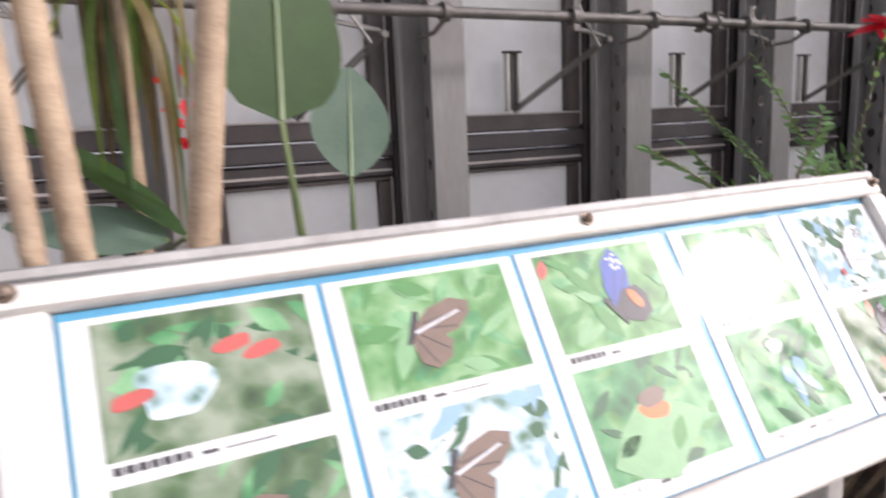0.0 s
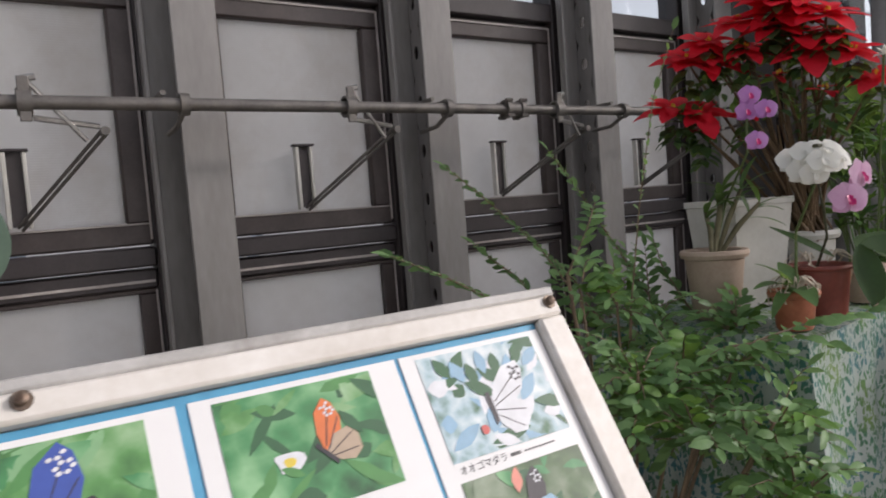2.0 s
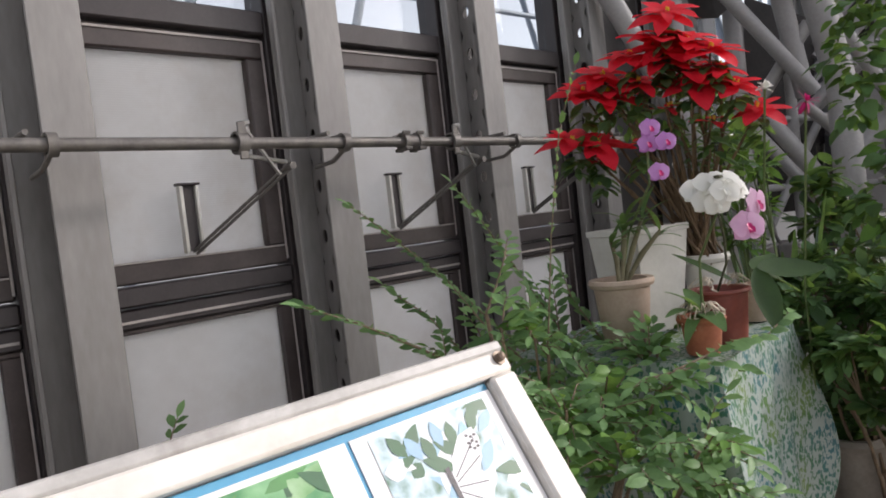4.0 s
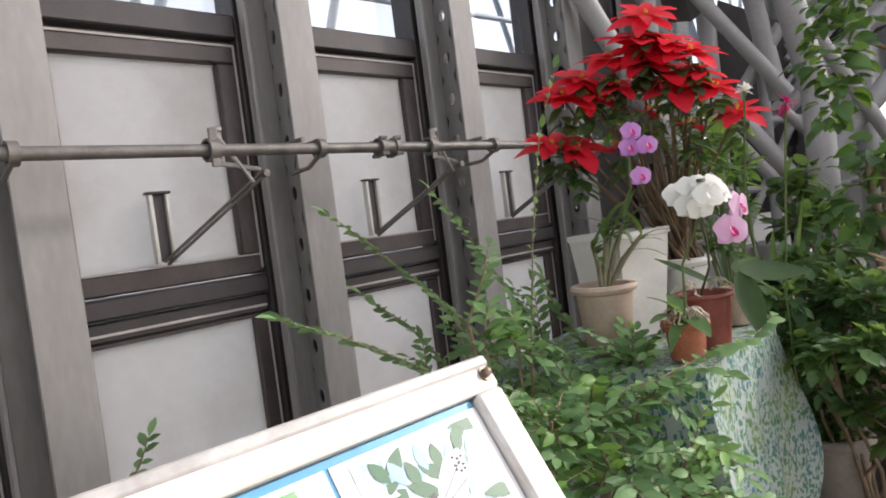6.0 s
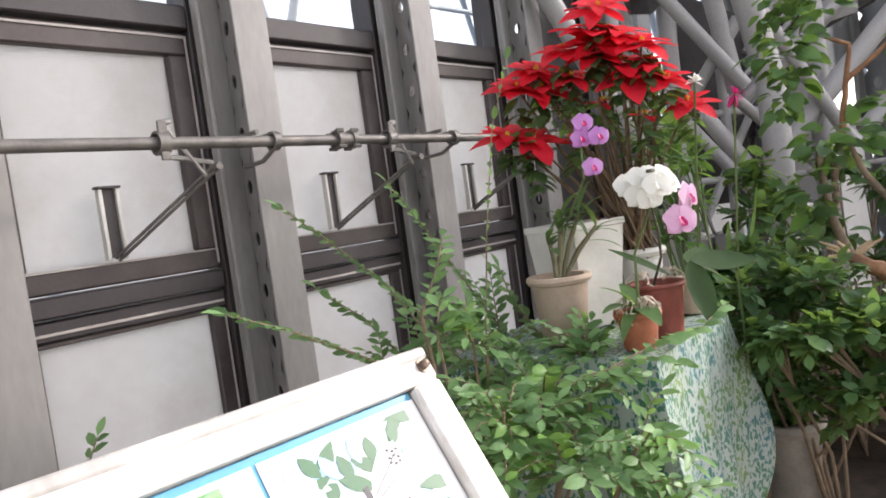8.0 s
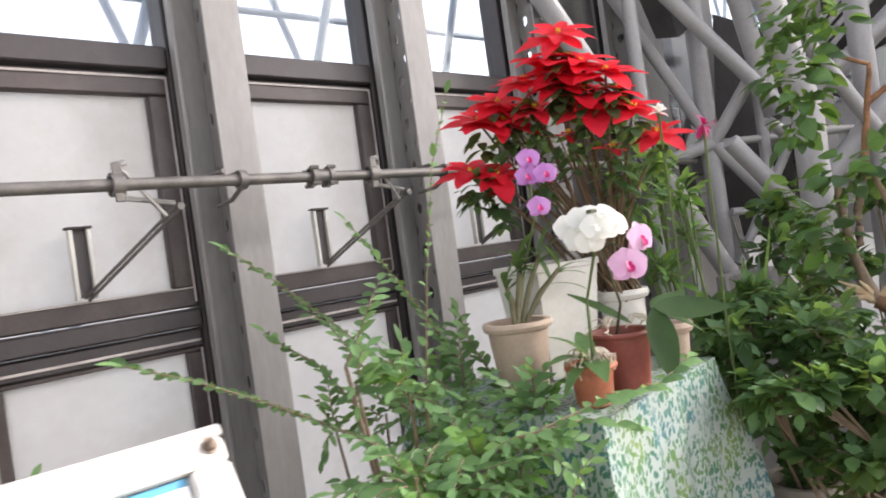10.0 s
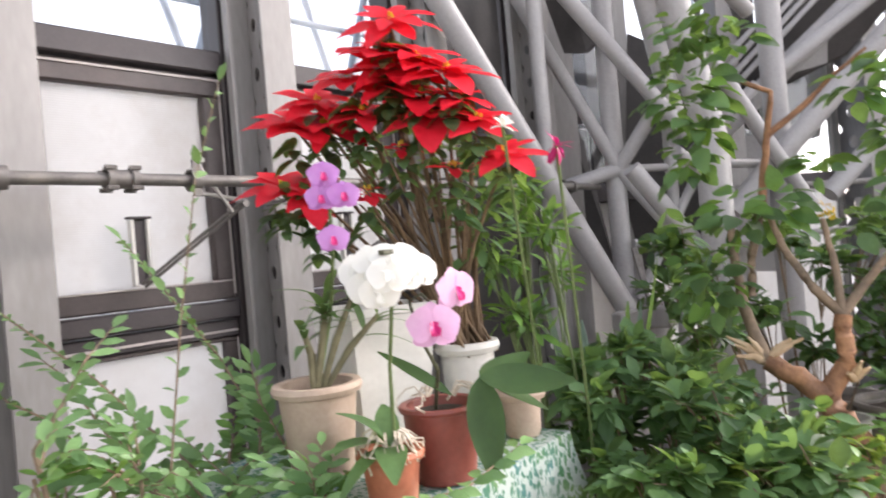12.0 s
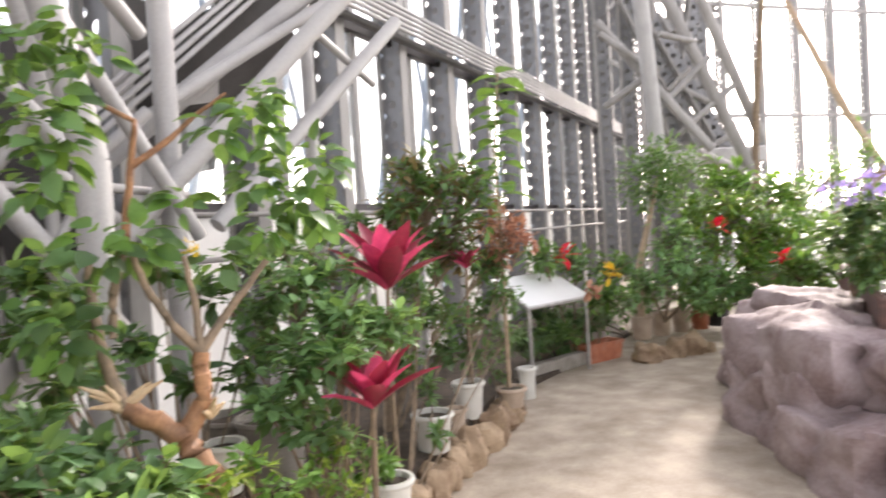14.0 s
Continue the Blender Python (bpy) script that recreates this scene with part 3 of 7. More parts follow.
part("coupling", g, PIPE, op, "bolted coupling sleeve", kind="stuff")


def opener_arm(x):
    """Crank on the pipe, folding link and slotted guide on the sash."""
    g = Geo()
    ring((x + 0.03, PY, PZ), 0.031, 0.03, g)
    g.box(x + 0.018, x + 0.042, PY - 0.02, PY - 0.012, PZ - 0.045, PZ + 0.055, 0.002)
    ob = part("opener_arm", g, PIPE, op, "folding metal opener arm from the pipe to a sash")
    g = Geo()
    e = Vector((x + 0.19, PY + 0.03, PZ - 0.062))
    g.tube([(x + 0.03, PY - 0.012, PZ + 0.055), (x + 0.15, PY + 0.02, PZ - 0.085)], 0.006, 6)
    g.tube([(x + 0.045, PY, PZ - 0.035), e + Vector((-0.01, 0, 0.012))], 0.007, 6)
    g.tube([(x + 0.03, PY - 0.012, PZ + 0.05), (x + 0.055, PY - 0.012, PZ + 0.055)], 0.008, 6)
    part("link", g, GALV, ob, "shiny folding link")
    g = Geo()
    end = Vector((x + 0.005, GY - 0.045, 1.40))
    d = (end - e).normalized()
    side = d.cross(Vector((0, 1, 0))).normalized() * 0.006
    for s in (-1, 1):
        g.tube([e + side * s, end + side * s], 0.005, 6)
    g.tube([e + Vector((0, -0.02, 0)), e + Vector((0, 0.02, 0))], 0.011, 8)
    part("push_arm", g, PIPE, ob, "dark double push arm")
    g = Geo()
    g.box(x - 0.012, x + 0.024, GY - 0.043, GY - 0.039, 1.405, 1.6, 0.001)
    part("guide", g, DARK, ob, "slotted sash guide")
    g = Geo()
    g.box(x - 0.024, x - 0.0125, GY - 0.055, GY - 0.0305, 1.40, 1.6, 0.002)
    g.box(x + 0.0245, x + 0.034, GY - 0.055, GY - 0.0305, 1.40, 1.6, 0.002)
    part("guide_rail", g, WHITEPOT, ob, "pale guide rail")
    g = Geo()
    g.box(x - 0.03, x + 0.04, GY - 0.058, GY - 0.0305, 1.6005, 1.608, 0.002)
    part("guide_cap", g, DARK, ob)


for k in range(-3, 3):
    opener_arm(0.018 + 0.795 * k)

# lattice of tubes outside the upper panes
lat = thing("outer_lattice", (-2, 3.6, 0), "pale blue-grey steel lattice standing outside the glass", "lattice", kind="structure")


def outer_bar(name, a, b, r):
    g = Geo()
    g.tube([a, b], r, 10)
    part(name, g, PALEBLUE, lat)


for k in range(12):
    x0 = -3.4 + 1.1 * k
    outer_bar("brace", (x0, 3.7, 0), (x0 + 1.9, 3.7, 5.5), 0.03)
    outer_bar("brace", (x0 + 1.9, 3.95, 0), (x0, 3.95, 5.5), 0.026)
for z in (2.35, 2.9, 3.5, 4.2):
    outer_bar("rail", (-4, 3.82, z), (10, 3.82, z + 0.25), 0.022)

# ---- truss of steel tubes at the bend of the wall ----
truss = thing("tube_truss", (2.7, 1.4, 0), "welded truss of pale grey steel tubes at the bend of the wall", "truss", kind="structure")


def strut(a, b, r, mat=TUBE, label=""):
    g = Geo()
    g.tube([a, lerp(a, b, 0.5), b], r, 16)
    part("strut", g, mat, truss, label)


A1, B1 = Vector((2.014, 1.947, 2.445)), Vector((2.781, 1.707, 1.213))
strut(A1 + (A1 - B1) * 1.0, B1 + (B1 - A1) * 0.9, 0.05)
strut((2.60, 1.88, 0), (2.60, 1.88, 5.2), 0.036)
strut((2.66, 1.93, 0), (2.66, 1.93, 5.2), 0.02)
NODE = Vector((3.052, 1.760, 1.755))
strut((2.65, 2.11, 2.8), NODE, 0.032)
strut(NODE, (3.311, 1.492, 1.270), 0.035)
strut((2.844, 1.931, 1.689), NODE + Vector((0, 0, 0.0)), 0.035)
strut(NODE, (3.709, 1.341, 1.743), 0.02)
strut((NODE.x + 0.02, NODE.y + 0.03, 0), (NODE.x + 0.02, NODE.y + 0.03, 3.2), 0.05)
strut(NODE, (3.132, 1.419, 2.219), 0.035)
strut((2.5, 2.0, 2.96), (3.13, 1.42, 1.86), 0.038)
strut((2.85, 1.555, 3.02), (3.19, 1.487, 1.85), 0.05)
strut((2.9, 1.48, 2.68), (3.64, 1.05, 1.49), 0.036)
strut((3.366, 1.625, 1.715), (3.575, 1.238, 2.123), 0.032)
strut((3.07, 1.72, 1.38), (3.72, 1.33, 1.34), 0.02)
strut((3.07, 1.72, 1.1), (3.4, 1.5, 1.72), 0.024)
strut((3.3, 1.6, 0.0), (3.3, 1.6, 3.4), 0.03)
# posts
strut((2.82, 1.22, 0), (2.82, 1.2, 1.8), 0.068)
strut((2.82, 1.2, 1.8), (2.607, 1.286, 2.641), 0.066)
strut((3.78, 1.22, 0), (3.78, 1.22, 5.2), 0.062)
strut((4.9, 0.62, 0), (4.9, 0.62, 5.2), 0.045)
# diagonals and pipe bundle rising towards the bend
strut((3.437, 1.359, 1.496), (4.248, 0.250, 2.912), 0.055)
strut((3.962, 1.047, 1.547), (5.179, -0.009, 2.978), 0.05)
strut((3.8, 1.68, 1.83), (4.574, 0.331, 3.172), 0.06)
strut((3.78, 1.21, 2.2), (4.7, 0.21, 3.11), 0.035)
strut((2.599, 1.461, 1.704), (3.05, 1.13, 0.99), 0.04)
strut((3.05, 1.46, 1.8), (3.8, 1.29, 1.4), 0.03)
strut((3.209, 1.358, 1.736), (3.913, 1.188, 1.724), 0.022)
strut((3.261, 1.291, 2.614), (3.542, 1.247, 2.492), 0.04)
strut((4.496, 0.494, 2.727), (5.185, 0.184, 2.537), 0.028)
for k in range(4):
    strut(Vector((3.632, 1.582, 1.973)) + Vector((0.02 * k, 0, 0.075 * k)), Vector((4.655, 0.819, 3.077)) + Vector((0.02 * k, 0, 0.075 * k)), 0.016)


def plate(pts, t, mat, label):
    g = Geo()
    a, b, c = (Vector(p) for p in pts[:3])
    n = (b - a).cross(c - a).normalized() * t
    k = len(pts)
    g.v += [tuple(Vector(p) - n) for p in pts] + [tuple(Vector(p) + n) for p in pts]
    g.f += [tuple(range(k)), tuple(range(2 * k - 1, k - 1, -1))] + [(i, (i + 1) % k, k + (i + 1) % k, k + i) for i in range(k)]
    part("gusset_plate", g, mat, truss, label, smooth=False)


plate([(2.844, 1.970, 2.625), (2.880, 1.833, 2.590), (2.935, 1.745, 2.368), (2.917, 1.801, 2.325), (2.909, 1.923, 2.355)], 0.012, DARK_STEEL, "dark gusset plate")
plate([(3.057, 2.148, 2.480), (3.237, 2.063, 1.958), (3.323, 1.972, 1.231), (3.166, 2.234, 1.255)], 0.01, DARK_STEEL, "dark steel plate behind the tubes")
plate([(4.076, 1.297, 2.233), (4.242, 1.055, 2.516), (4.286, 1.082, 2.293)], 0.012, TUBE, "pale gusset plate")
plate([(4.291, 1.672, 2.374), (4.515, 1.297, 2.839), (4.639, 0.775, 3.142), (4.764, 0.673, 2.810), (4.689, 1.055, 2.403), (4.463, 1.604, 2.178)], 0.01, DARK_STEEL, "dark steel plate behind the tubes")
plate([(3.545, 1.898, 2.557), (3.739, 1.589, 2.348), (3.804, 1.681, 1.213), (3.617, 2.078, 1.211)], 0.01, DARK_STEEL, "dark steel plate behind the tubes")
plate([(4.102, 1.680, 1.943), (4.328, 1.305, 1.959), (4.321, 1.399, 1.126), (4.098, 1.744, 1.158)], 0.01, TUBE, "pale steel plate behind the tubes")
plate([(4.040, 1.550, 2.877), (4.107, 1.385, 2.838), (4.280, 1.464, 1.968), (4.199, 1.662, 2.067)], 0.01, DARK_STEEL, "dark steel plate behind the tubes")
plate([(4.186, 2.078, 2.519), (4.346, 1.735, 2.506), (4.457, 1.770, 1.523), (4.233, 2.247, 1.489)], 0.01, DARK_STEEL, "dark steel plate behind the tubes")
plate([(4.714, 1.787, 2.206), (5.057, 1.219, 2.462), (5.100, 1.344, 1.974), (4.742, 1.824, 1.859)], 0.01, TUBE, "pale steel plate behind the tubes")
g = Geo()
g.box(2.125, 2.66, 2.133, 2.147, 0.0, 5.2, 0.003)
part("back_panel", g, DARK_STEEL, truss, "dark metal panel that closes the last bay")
# electric box with looped cable
eb = thing("electric_box", (2.75, 1.5, 0), "grey electric socket box with looped cable on a post", "electric box")
c = Vector((2.968, 1.548, 1.031))
g = Geo()
g.box(c.x - 0.05, c.x + 0.05, c.y - 0.05, c.y + 0.05, c.z - 0.05, c.z + 0.05, 0.008)
part("box", g, STEEL, eb)
for k in range(3):
    g = Geo()
    q = 0.03 * k
    g.tube(arc(Vector((2.992, 1.688, 1.357)) + Vector((q, 0, 0)), c + Vector((0, 0, 0.05)), -0.12 - q, 10), 0.008, 8)
    part("cable", g, PIPE, eb, "grey cable")
g = Geo()
g.box(c.x - 0.28, c.x + 0.2, c.y + 0.06, c.y + 0.12, 0, c.z + 0.05, 0.01)
part("post_plate", g, STEEL, eb, "grey plate that carries the box")

# ---- bent wall: tall perforated columns and glass ----
WD = Vector((0.875, -0.485, 0))
W0 = Vector((5.91, 0.50, 0))
TURN = math.degrees(math.atan2(WD.y, WD.x))
# The far webs take the darker steel, their shade put into the paint.
far = steel_column((0, 0, 0), 11.0, 0.15, 0.25, 0.2, 0.04, 1, SHADED_STEEL, "tall grey steel column with rows of round holes")
far.matrix_basis = pose(W0.x, W0.y, 0, 0, 0, TURN)
for k in (-3, -2, -1, 1, 2, 3, 4, 5, 6, 7, 8, 9, 10, 11, 12):
    q = W0 + WD * 1.1 * k
    copy_thing(far, pose(q.x, q.y, 0, 0, 0, TURN))
for k in range(-3, 12):
    q = W0 + WD * 1.1 * k
    w = thing("window_2", (0, 0, 0), "tall dark-framed glass bay of the bent wall", "window", "far glass bays", "structure")
    g = Geo()
    for z0, z1 in ((1.62, 1.72), (3.3, 3.4), (6.4, 6.5)):
        g.box(0.0, 1.1, 0.16, 0.26, z0, z1, 0.006)
    part("frame", g, DARK, w)
    g = Geo()
    g.box(0.55, 0.64, 0.2, 0.26, 0.0, 11.0, 0.006)
    part("mullion", g, STEEL, w, "grey steel mullion")
    g = Geo()
    g.box(0.16, 1.1, 0.22, 0.226, 0.0, 1.62, 0.001)
    part("pane", g, FROST, w, "frosted lower pane")
    for z0, z1 in ((1.74, 3.3), (3.42, 11)):
        g = Geo()
        g.box(0.16, 1.1, 0.22, 0.226, z0, z1, 0.001)
        part("pane", g, CLEAR, w, "clear pane").visible_shadow = False
    w.matrix_basis = pose(q.x, q.y, 0, 0, 0, TURN)
bun = thing("pipe_bundle", (6, 0.4, 3.4), "bundle of grey pipes running along the bent wall", "pipes", kind="structure")
for k in range(5):
    g = Geo()
    off = Vector((-0.1, -0.16 + 0.01 * k, 3.32 + 0.055 * k))
    g.tube([W0 + WD * -1.6 + off, W0 + WD * 11.5 + off], 0.02, 10)
    part("pipe", g, TUBE, bun)
g = Geo()
a, b = W0 + WD * -1.6, W0 + WD * 11.5
g.tube([a + Vector((0, -0.1, 3.28)), b + Vector((0, -0.1, 3.28))], 0.04, 8)
part("beam", g, DARK_STEEL, bun, "dark beam under the pipes")
out = thing("outer_lattice", (7, 1.8, 0), "grey steel lattice standing outside the bent wall", "lattice", kind="structure")
for k in range(14):
    q = W0 + WD * (1.05 * k - 3) + Vector((0.485, 0.875, 0)) * 1.3
    for a, b, r in ((0.0, 1.7, 0.045), (1.7, 0.0, 0.035)):
        g = Geo()
        g.tube([q + WD * a, q + WD * b + Vector((0, 0, 6.5))], r, 8)
        part("brace", g, PALEBLUE, out)
hr = thing("handrail", (6, 0.2, 0), "thin grey rail along the bent wall", "rail", kind="structure")
for z in (1.35, 1.62):
    g = Geo()
    g.tube([W0 + WD * -2.5 + Vector((-0.1, -0.2, z)), W0 + WD * 11 + Vector((-0.1, -0.2, z))], 0.018, 8)
    part("rail", g, STEEL, hr)
# far end: leaning lattice frame and more columns beyond
end = thing("leaning_lattice", (15.5, -5, 0), "leaning lattice of grey tubes at the far end of the hall", "lattice", kind="structure")
E0 = W0 + WD * 11.0
for k, (dx, lean) in enumerate(((0.0, 0.0), (0.9, -0.4), (1.9, 1.6), (2.6, 2.4))):
    g = Geo()
    p = E0 + Vector((0.5, -dx, 0))
    g.tube([p + Vector((0, -lean * 0.0, 0)), p + Vector((0, lean, 11))], 0.09, 10)
    part("chord", g, TUBE, end)
for k in range(9):
    g = Geo()
    z = 2.2 + k
    g.tube([E0 + Vector((0.5, -1.9 + 0.145 * z, z)), E0 + Vector((0.5, -0.2, z + 0.9 * (-1) ** k))], 0.045, 8)
    part("lacing", g, TUBE, end)
for a, b, r in (((9.834, -3.694, 5.001), (9.838, -5.083, 1.942), 0.09), ((9.848, -4.235, 4.984), (9.924, -5.279, 2.434), 0.08), ((9.811, -2.868, 4.231), (9.605, -4.366, 2.323), 0.07), ((9.039, -3.218, 4.572), (9.429, -3.538, 2.076), 0.11), ((9.748, -2.881, 4.054), (9.642, -3.624, 3.438), 0.05), ((9.938, -2.964, 3.050), (9.614, -3.658, 3.509), 0.05), ((9.735, -3.630, 2.900), (9.786, -4.473, 3.670), 0.045), ((9.853, -3.990, 2.576), (9.810, -4.838, 3.255), 0.045), ((9.513, -3.643, 3.953), (9.817, -4.291, 3.888), 0.045), ((9.775, -4.235, 2.310), (9.855, -5.050, 1.946), 0.06)):
    g = Geo()
    g.tube([a, lerp(Vector(a), Vector(b), 0.5), b], r, 10)
    part("brace", g, TUBE if r > 0.1 else STEEL, end, "grey steel brace")
# crowd of columns and leaning girders where the hall turns
for k in range(5):
    copy_thing(far, pose(12.6 - 0.1 * k, -3.9 - 0.42 * k, 0, 0, 0, -8))
for x, y, lean in ((11.6, -6.95, -27), (11.7, -6.5, -25), (11.9, -5.6, -14), (12.0, -4.6, 9)):
    copy_thing(far, pose(x, y, 0, lean, 0, 0))
for k in range(8):
    g = Geo()
    z = 2.1 + 0.6 * k
    g.tube([(11.55, -6.9 + 0.5 * z, z), (11.65, -5.3 + 0.18 * z, z + 0.35 * (-1) ** k)], 0.05, 8)
    part("lacing", g, STEEL, end)
g = Geo()
g.box(11.3, 11.5, -6.1, -3.9, 2.25, 2.5, 0.02, pose(0, 0, 0))
part("girder", g, TUBE, end, "pale girder across the bend")
# wall beyond the far end, facing back along the path
for k in range(9):
    x0, y0 = 17.5 + 0.35 * k, -6.2 - 1.25 * k
    copy_thing(far, pose(x0, y0, 0, 0, 0, -75))
for k in range(3):
    g = Geo()
    g.tube([(17.3, -5.0, 4.0 + 3 * k), (20.6, -17.0, 4.0 + 3 * k)], 0.06, 8)
    single("far_rail", g, TUBE, (17.3, -5, 4.0 + 3 * k), "pale grey rail of the far glass wall", "rail", kind="structure")

# ---- information board ----
BX0, BX1 = -1.455, -0.225
TOP, BOT = Vector((0, 0.742, 1.257)), Vector((0, 0.527, 0.92))
DOWN = (BOT - TOP).normalized()
OUT = Vector((0, DOWN.z, -DOWN.y)).normalized()
if OUT.z < 0:
    OUT = -OUT
SLOPE = (BOT - TOP).length
BM = Matrix(((1, 0, 0, BX0), (0, DOWN.y, OUT.y, TOP.y), (0, DOWN.z, OUT.z, TOP.z), (0, 0, 0, 1)))
board = thing("information_board", (-0.83, 0.64, 0), "slanted white-framed board with photographs of butterflies on legs", "information board")


def on_board(name, x0, x1, d0, d1, h0, h1, mat, parent, label="", ch=0.002):
    """A slab on the board: along its width, down its slope, and up from its face."""
    g = Geo()
    g.box(x0, x1, d0, d1, h0, h1, ch, BM)
    return part(name, g, mat, parent, label)


W = BX1 - BX0
on_board("panel", 0.0, W, 0.0, SLOPE, -0.028, -0.012, BOARD_EDGE, board, "grey backing panel")
on_board("lip", 0.0, W, -0.002, 0.012, -0.0115, 0.003, BOARD_EDGE, board, "grey outer edge of the board", 0.003)
on_board("frame_rail", 0.004, W - 0.004, 0.0125, 0.040, -0.0115, 0.006, BOARD, board, "weathered white frame, stained by rust", 0.004)
on_board("frame_rail", 0.004, W - 0.004, SLOPE - 0.05, SLOPE - 0.004, -0.0115, 0.006, BOARD, board, "weathered white frame", 0.004)
on_board("frame_rail", 0.004, 0.05, 0.0405, SLOPE - 0.0505, -0.0115, 0.006, BOARD, board, "weathered white frame", 0.004)
on_board("frame_rail", W - 0.046, W - 0.004, 0.0405, SLOPE - 0.0505, -0.0115, 0.006, BOARD, board, "weathered white frame", 0.004)
on_board("backing_sheet", 0.051, W - 0.047, 0.041, SLOPE - 0.051, -0.0115, -0.008, BLUE, board, "bright blue backing sheet")


def screw(x, d):
    g = Geo()
    n = 12
    prof = [(0.009, 0.0062), (0.009, 0.008), (0.0055, 0.008), (0.0055, 0.014), (0.0025, 0.016)]
    g.quad_grid(len(prof), n, lambda i, j: BM @ Vector((x + prof[i][0] * math.cos(2 * math.pi * j / n), d + prof[i][0] * math.sin(2 * math.pi * j / n), prof[i][1])), True)
    g.f.append(tuple(range(len(g.v) - n, len(g.v))))
    part("screw", g, RUST, board, "rusty screw with washer")


for x in (0.02, 0.629, W - 0.02):
    for d in (0.022, SLOPE - 0.024):
        screw(x, d)


def flat(points, h, x0, d0, parent, name, mat):
    """A printed shape lying on the board."""
    g = Geo()
    g.v += [tuple(BM @ Vector((x0 + x, d0 + d, h))) for x, d in points]
    g.f.append(tuple(range(len(points))))
    return part(name, g, mat, parent, smooth=False)


def oval(cx, cy, rx, ry, turn=0, n=14, wob=0.12):
    r = radians(turn)
    return [(cx + rx * (1 + wob * math.sin(3 * a + cx * 40)) * math.cos(a) * math.cos(r) - ry * math.sin(a) * math.sin(r), cy + rx * math.cos(a) * math.sin(r) + ry * (1 + wob * math.cos(2 * a)) * math.sin(a) * math.cos(r))
            for a in (2 * math.pi * i / n for i in range(n))]


def butterfly(cx, cy, s, turn, wing, spots, photo, x0, d0, hind=None):
    """Two forewings, two hindwings and a body, printed flat."""
    r = radians(turn)

    def rot(p):
        return (cx + s * (p[0] * math.cos(r) - p[1] * math.sin(r)), cy + s * (p[0] * math.sin(r) + p[1] * math.cos(r)))
    fore = [(0.02, -0.1), (0.2, -0.5), (0.45, -0.85), (0.62, -0.95), (0.66, -0.8), (0.6, -0.45), (0.45, -0.1), (0.3, 0.02), (0.05, 0.05)]
    low = [(0.04, 0.04), (0.55, 0.05), (0.72, 0.3), (0.6, 0.6), (0.35, 0.72), (0.12, 0.5)]
    for sx in (-1, 1):
        flat([rot((sx * x, y)) for x, y in fore], -0.0042, x0, d0, photo, "wing", wing)
        flat([rot((sx * x, y)) for x, y in low], -0.0041, x0, d0, photo, "wing", hind or wing)
        if spots:
            for k in range(5):
                flat(oval(*rot((sx * (0.3 + 0.07 * k), -0.55 + 0.1 * k)), 0.05 * s, 0.035 * s, turn, 8, 0), -0.0038, x0, d0, photo, "wing_spot", spots)
    flat([rot(p) for p in [(-0.05, -0.25), (0.05, -0.25), (0.06, 0.35), (-0.06, 0.35)]], -0.0039, x0, d0, photo, "body", P_BLACK)


def leaf_shape(cx, cy, L, w, turn):
    """A pointed leaf outline."""
    r = radians(turn)
    pts = [(L * t, w * math.sin(math.pi * t)) for t in (0, 0.2, 0.45, 0.7, 0.9, 1)] + [(L * t, -w * math.sin(math.pi * t)) for t in (0.9, 0.7, 0.45, 0.2)]
    return [(cx + x * math.cos(r) - y * math.sin(r), cy + x * math.sin(r) + y * math.cos(r)) for x, y in pts]


def side_butterfly(cx, cy, s, turn, front, back, spots, photo, x0, d0):
    """A butterfly seen from the side with its wings closed over its back."""
    r = radians(turn)

    def rot(p):
        return (cx + s * (p[0] * math.cos(r) - p[1] * math.sin(r)), cy + s * (p[0] * math.sin(r) + p[1] * math.cos(r)))
    flat([rot(p) for p in ((0, 0), (0.15, -0.5), (0.5, -0.95), (0.95, -1.1), (1.05, -0.85), (0.95, -0.4), (0.6, 0.0))], -0.0042, x0, d0, photo, "wing", front)
    flat([rot(p) for p in ((0, 0), (0.5, -0.2), (0.9, -0.1), (1.0, 0.25), (0.8, 0.6), (0.45, 0.65), (0.15, 0.4))], -0.0041, x0, d0, photo, "wing", back)
    for a, b in (((0.1, -0.1), (0.9, -0.85)), ((0.1, 0.0), (0.9, -0.45)), ((0.1, 0.1), (0.9, 0.1)), ((0.1, 0.2), (0.75, 0.5))):
        a, b = Vector(rot(a)), Vector(rot(b))
        n = Vector((b.y - a.y, a.x - b.x)).normalized() * 0.0006
        flat([tuple(a - n), tuple(b - n), tuple(b + n), tuple(a + n)], -0.0039, x0, d0, photo, "wing_vein", P_BLACK)
    if spots:
        for k in range(9):
            flat(oval(*rot((0.72 + 0.11 * (k % 3), -0.92 + 0.13 * (k // 3) + 0.04 * (k % 2))), 0.05 * s, 0.035 * s, turn, 8, 0), -0.0037, x0, d0, photo, "wing_spot", spots)
    flat([rot(p) for p in ((-0.12, -0.3), (0.0, -0.35), (0.12, 0.35), (0.02, 0.45))], -0.0038, x0, d0, photo, "body", P_BLACK)


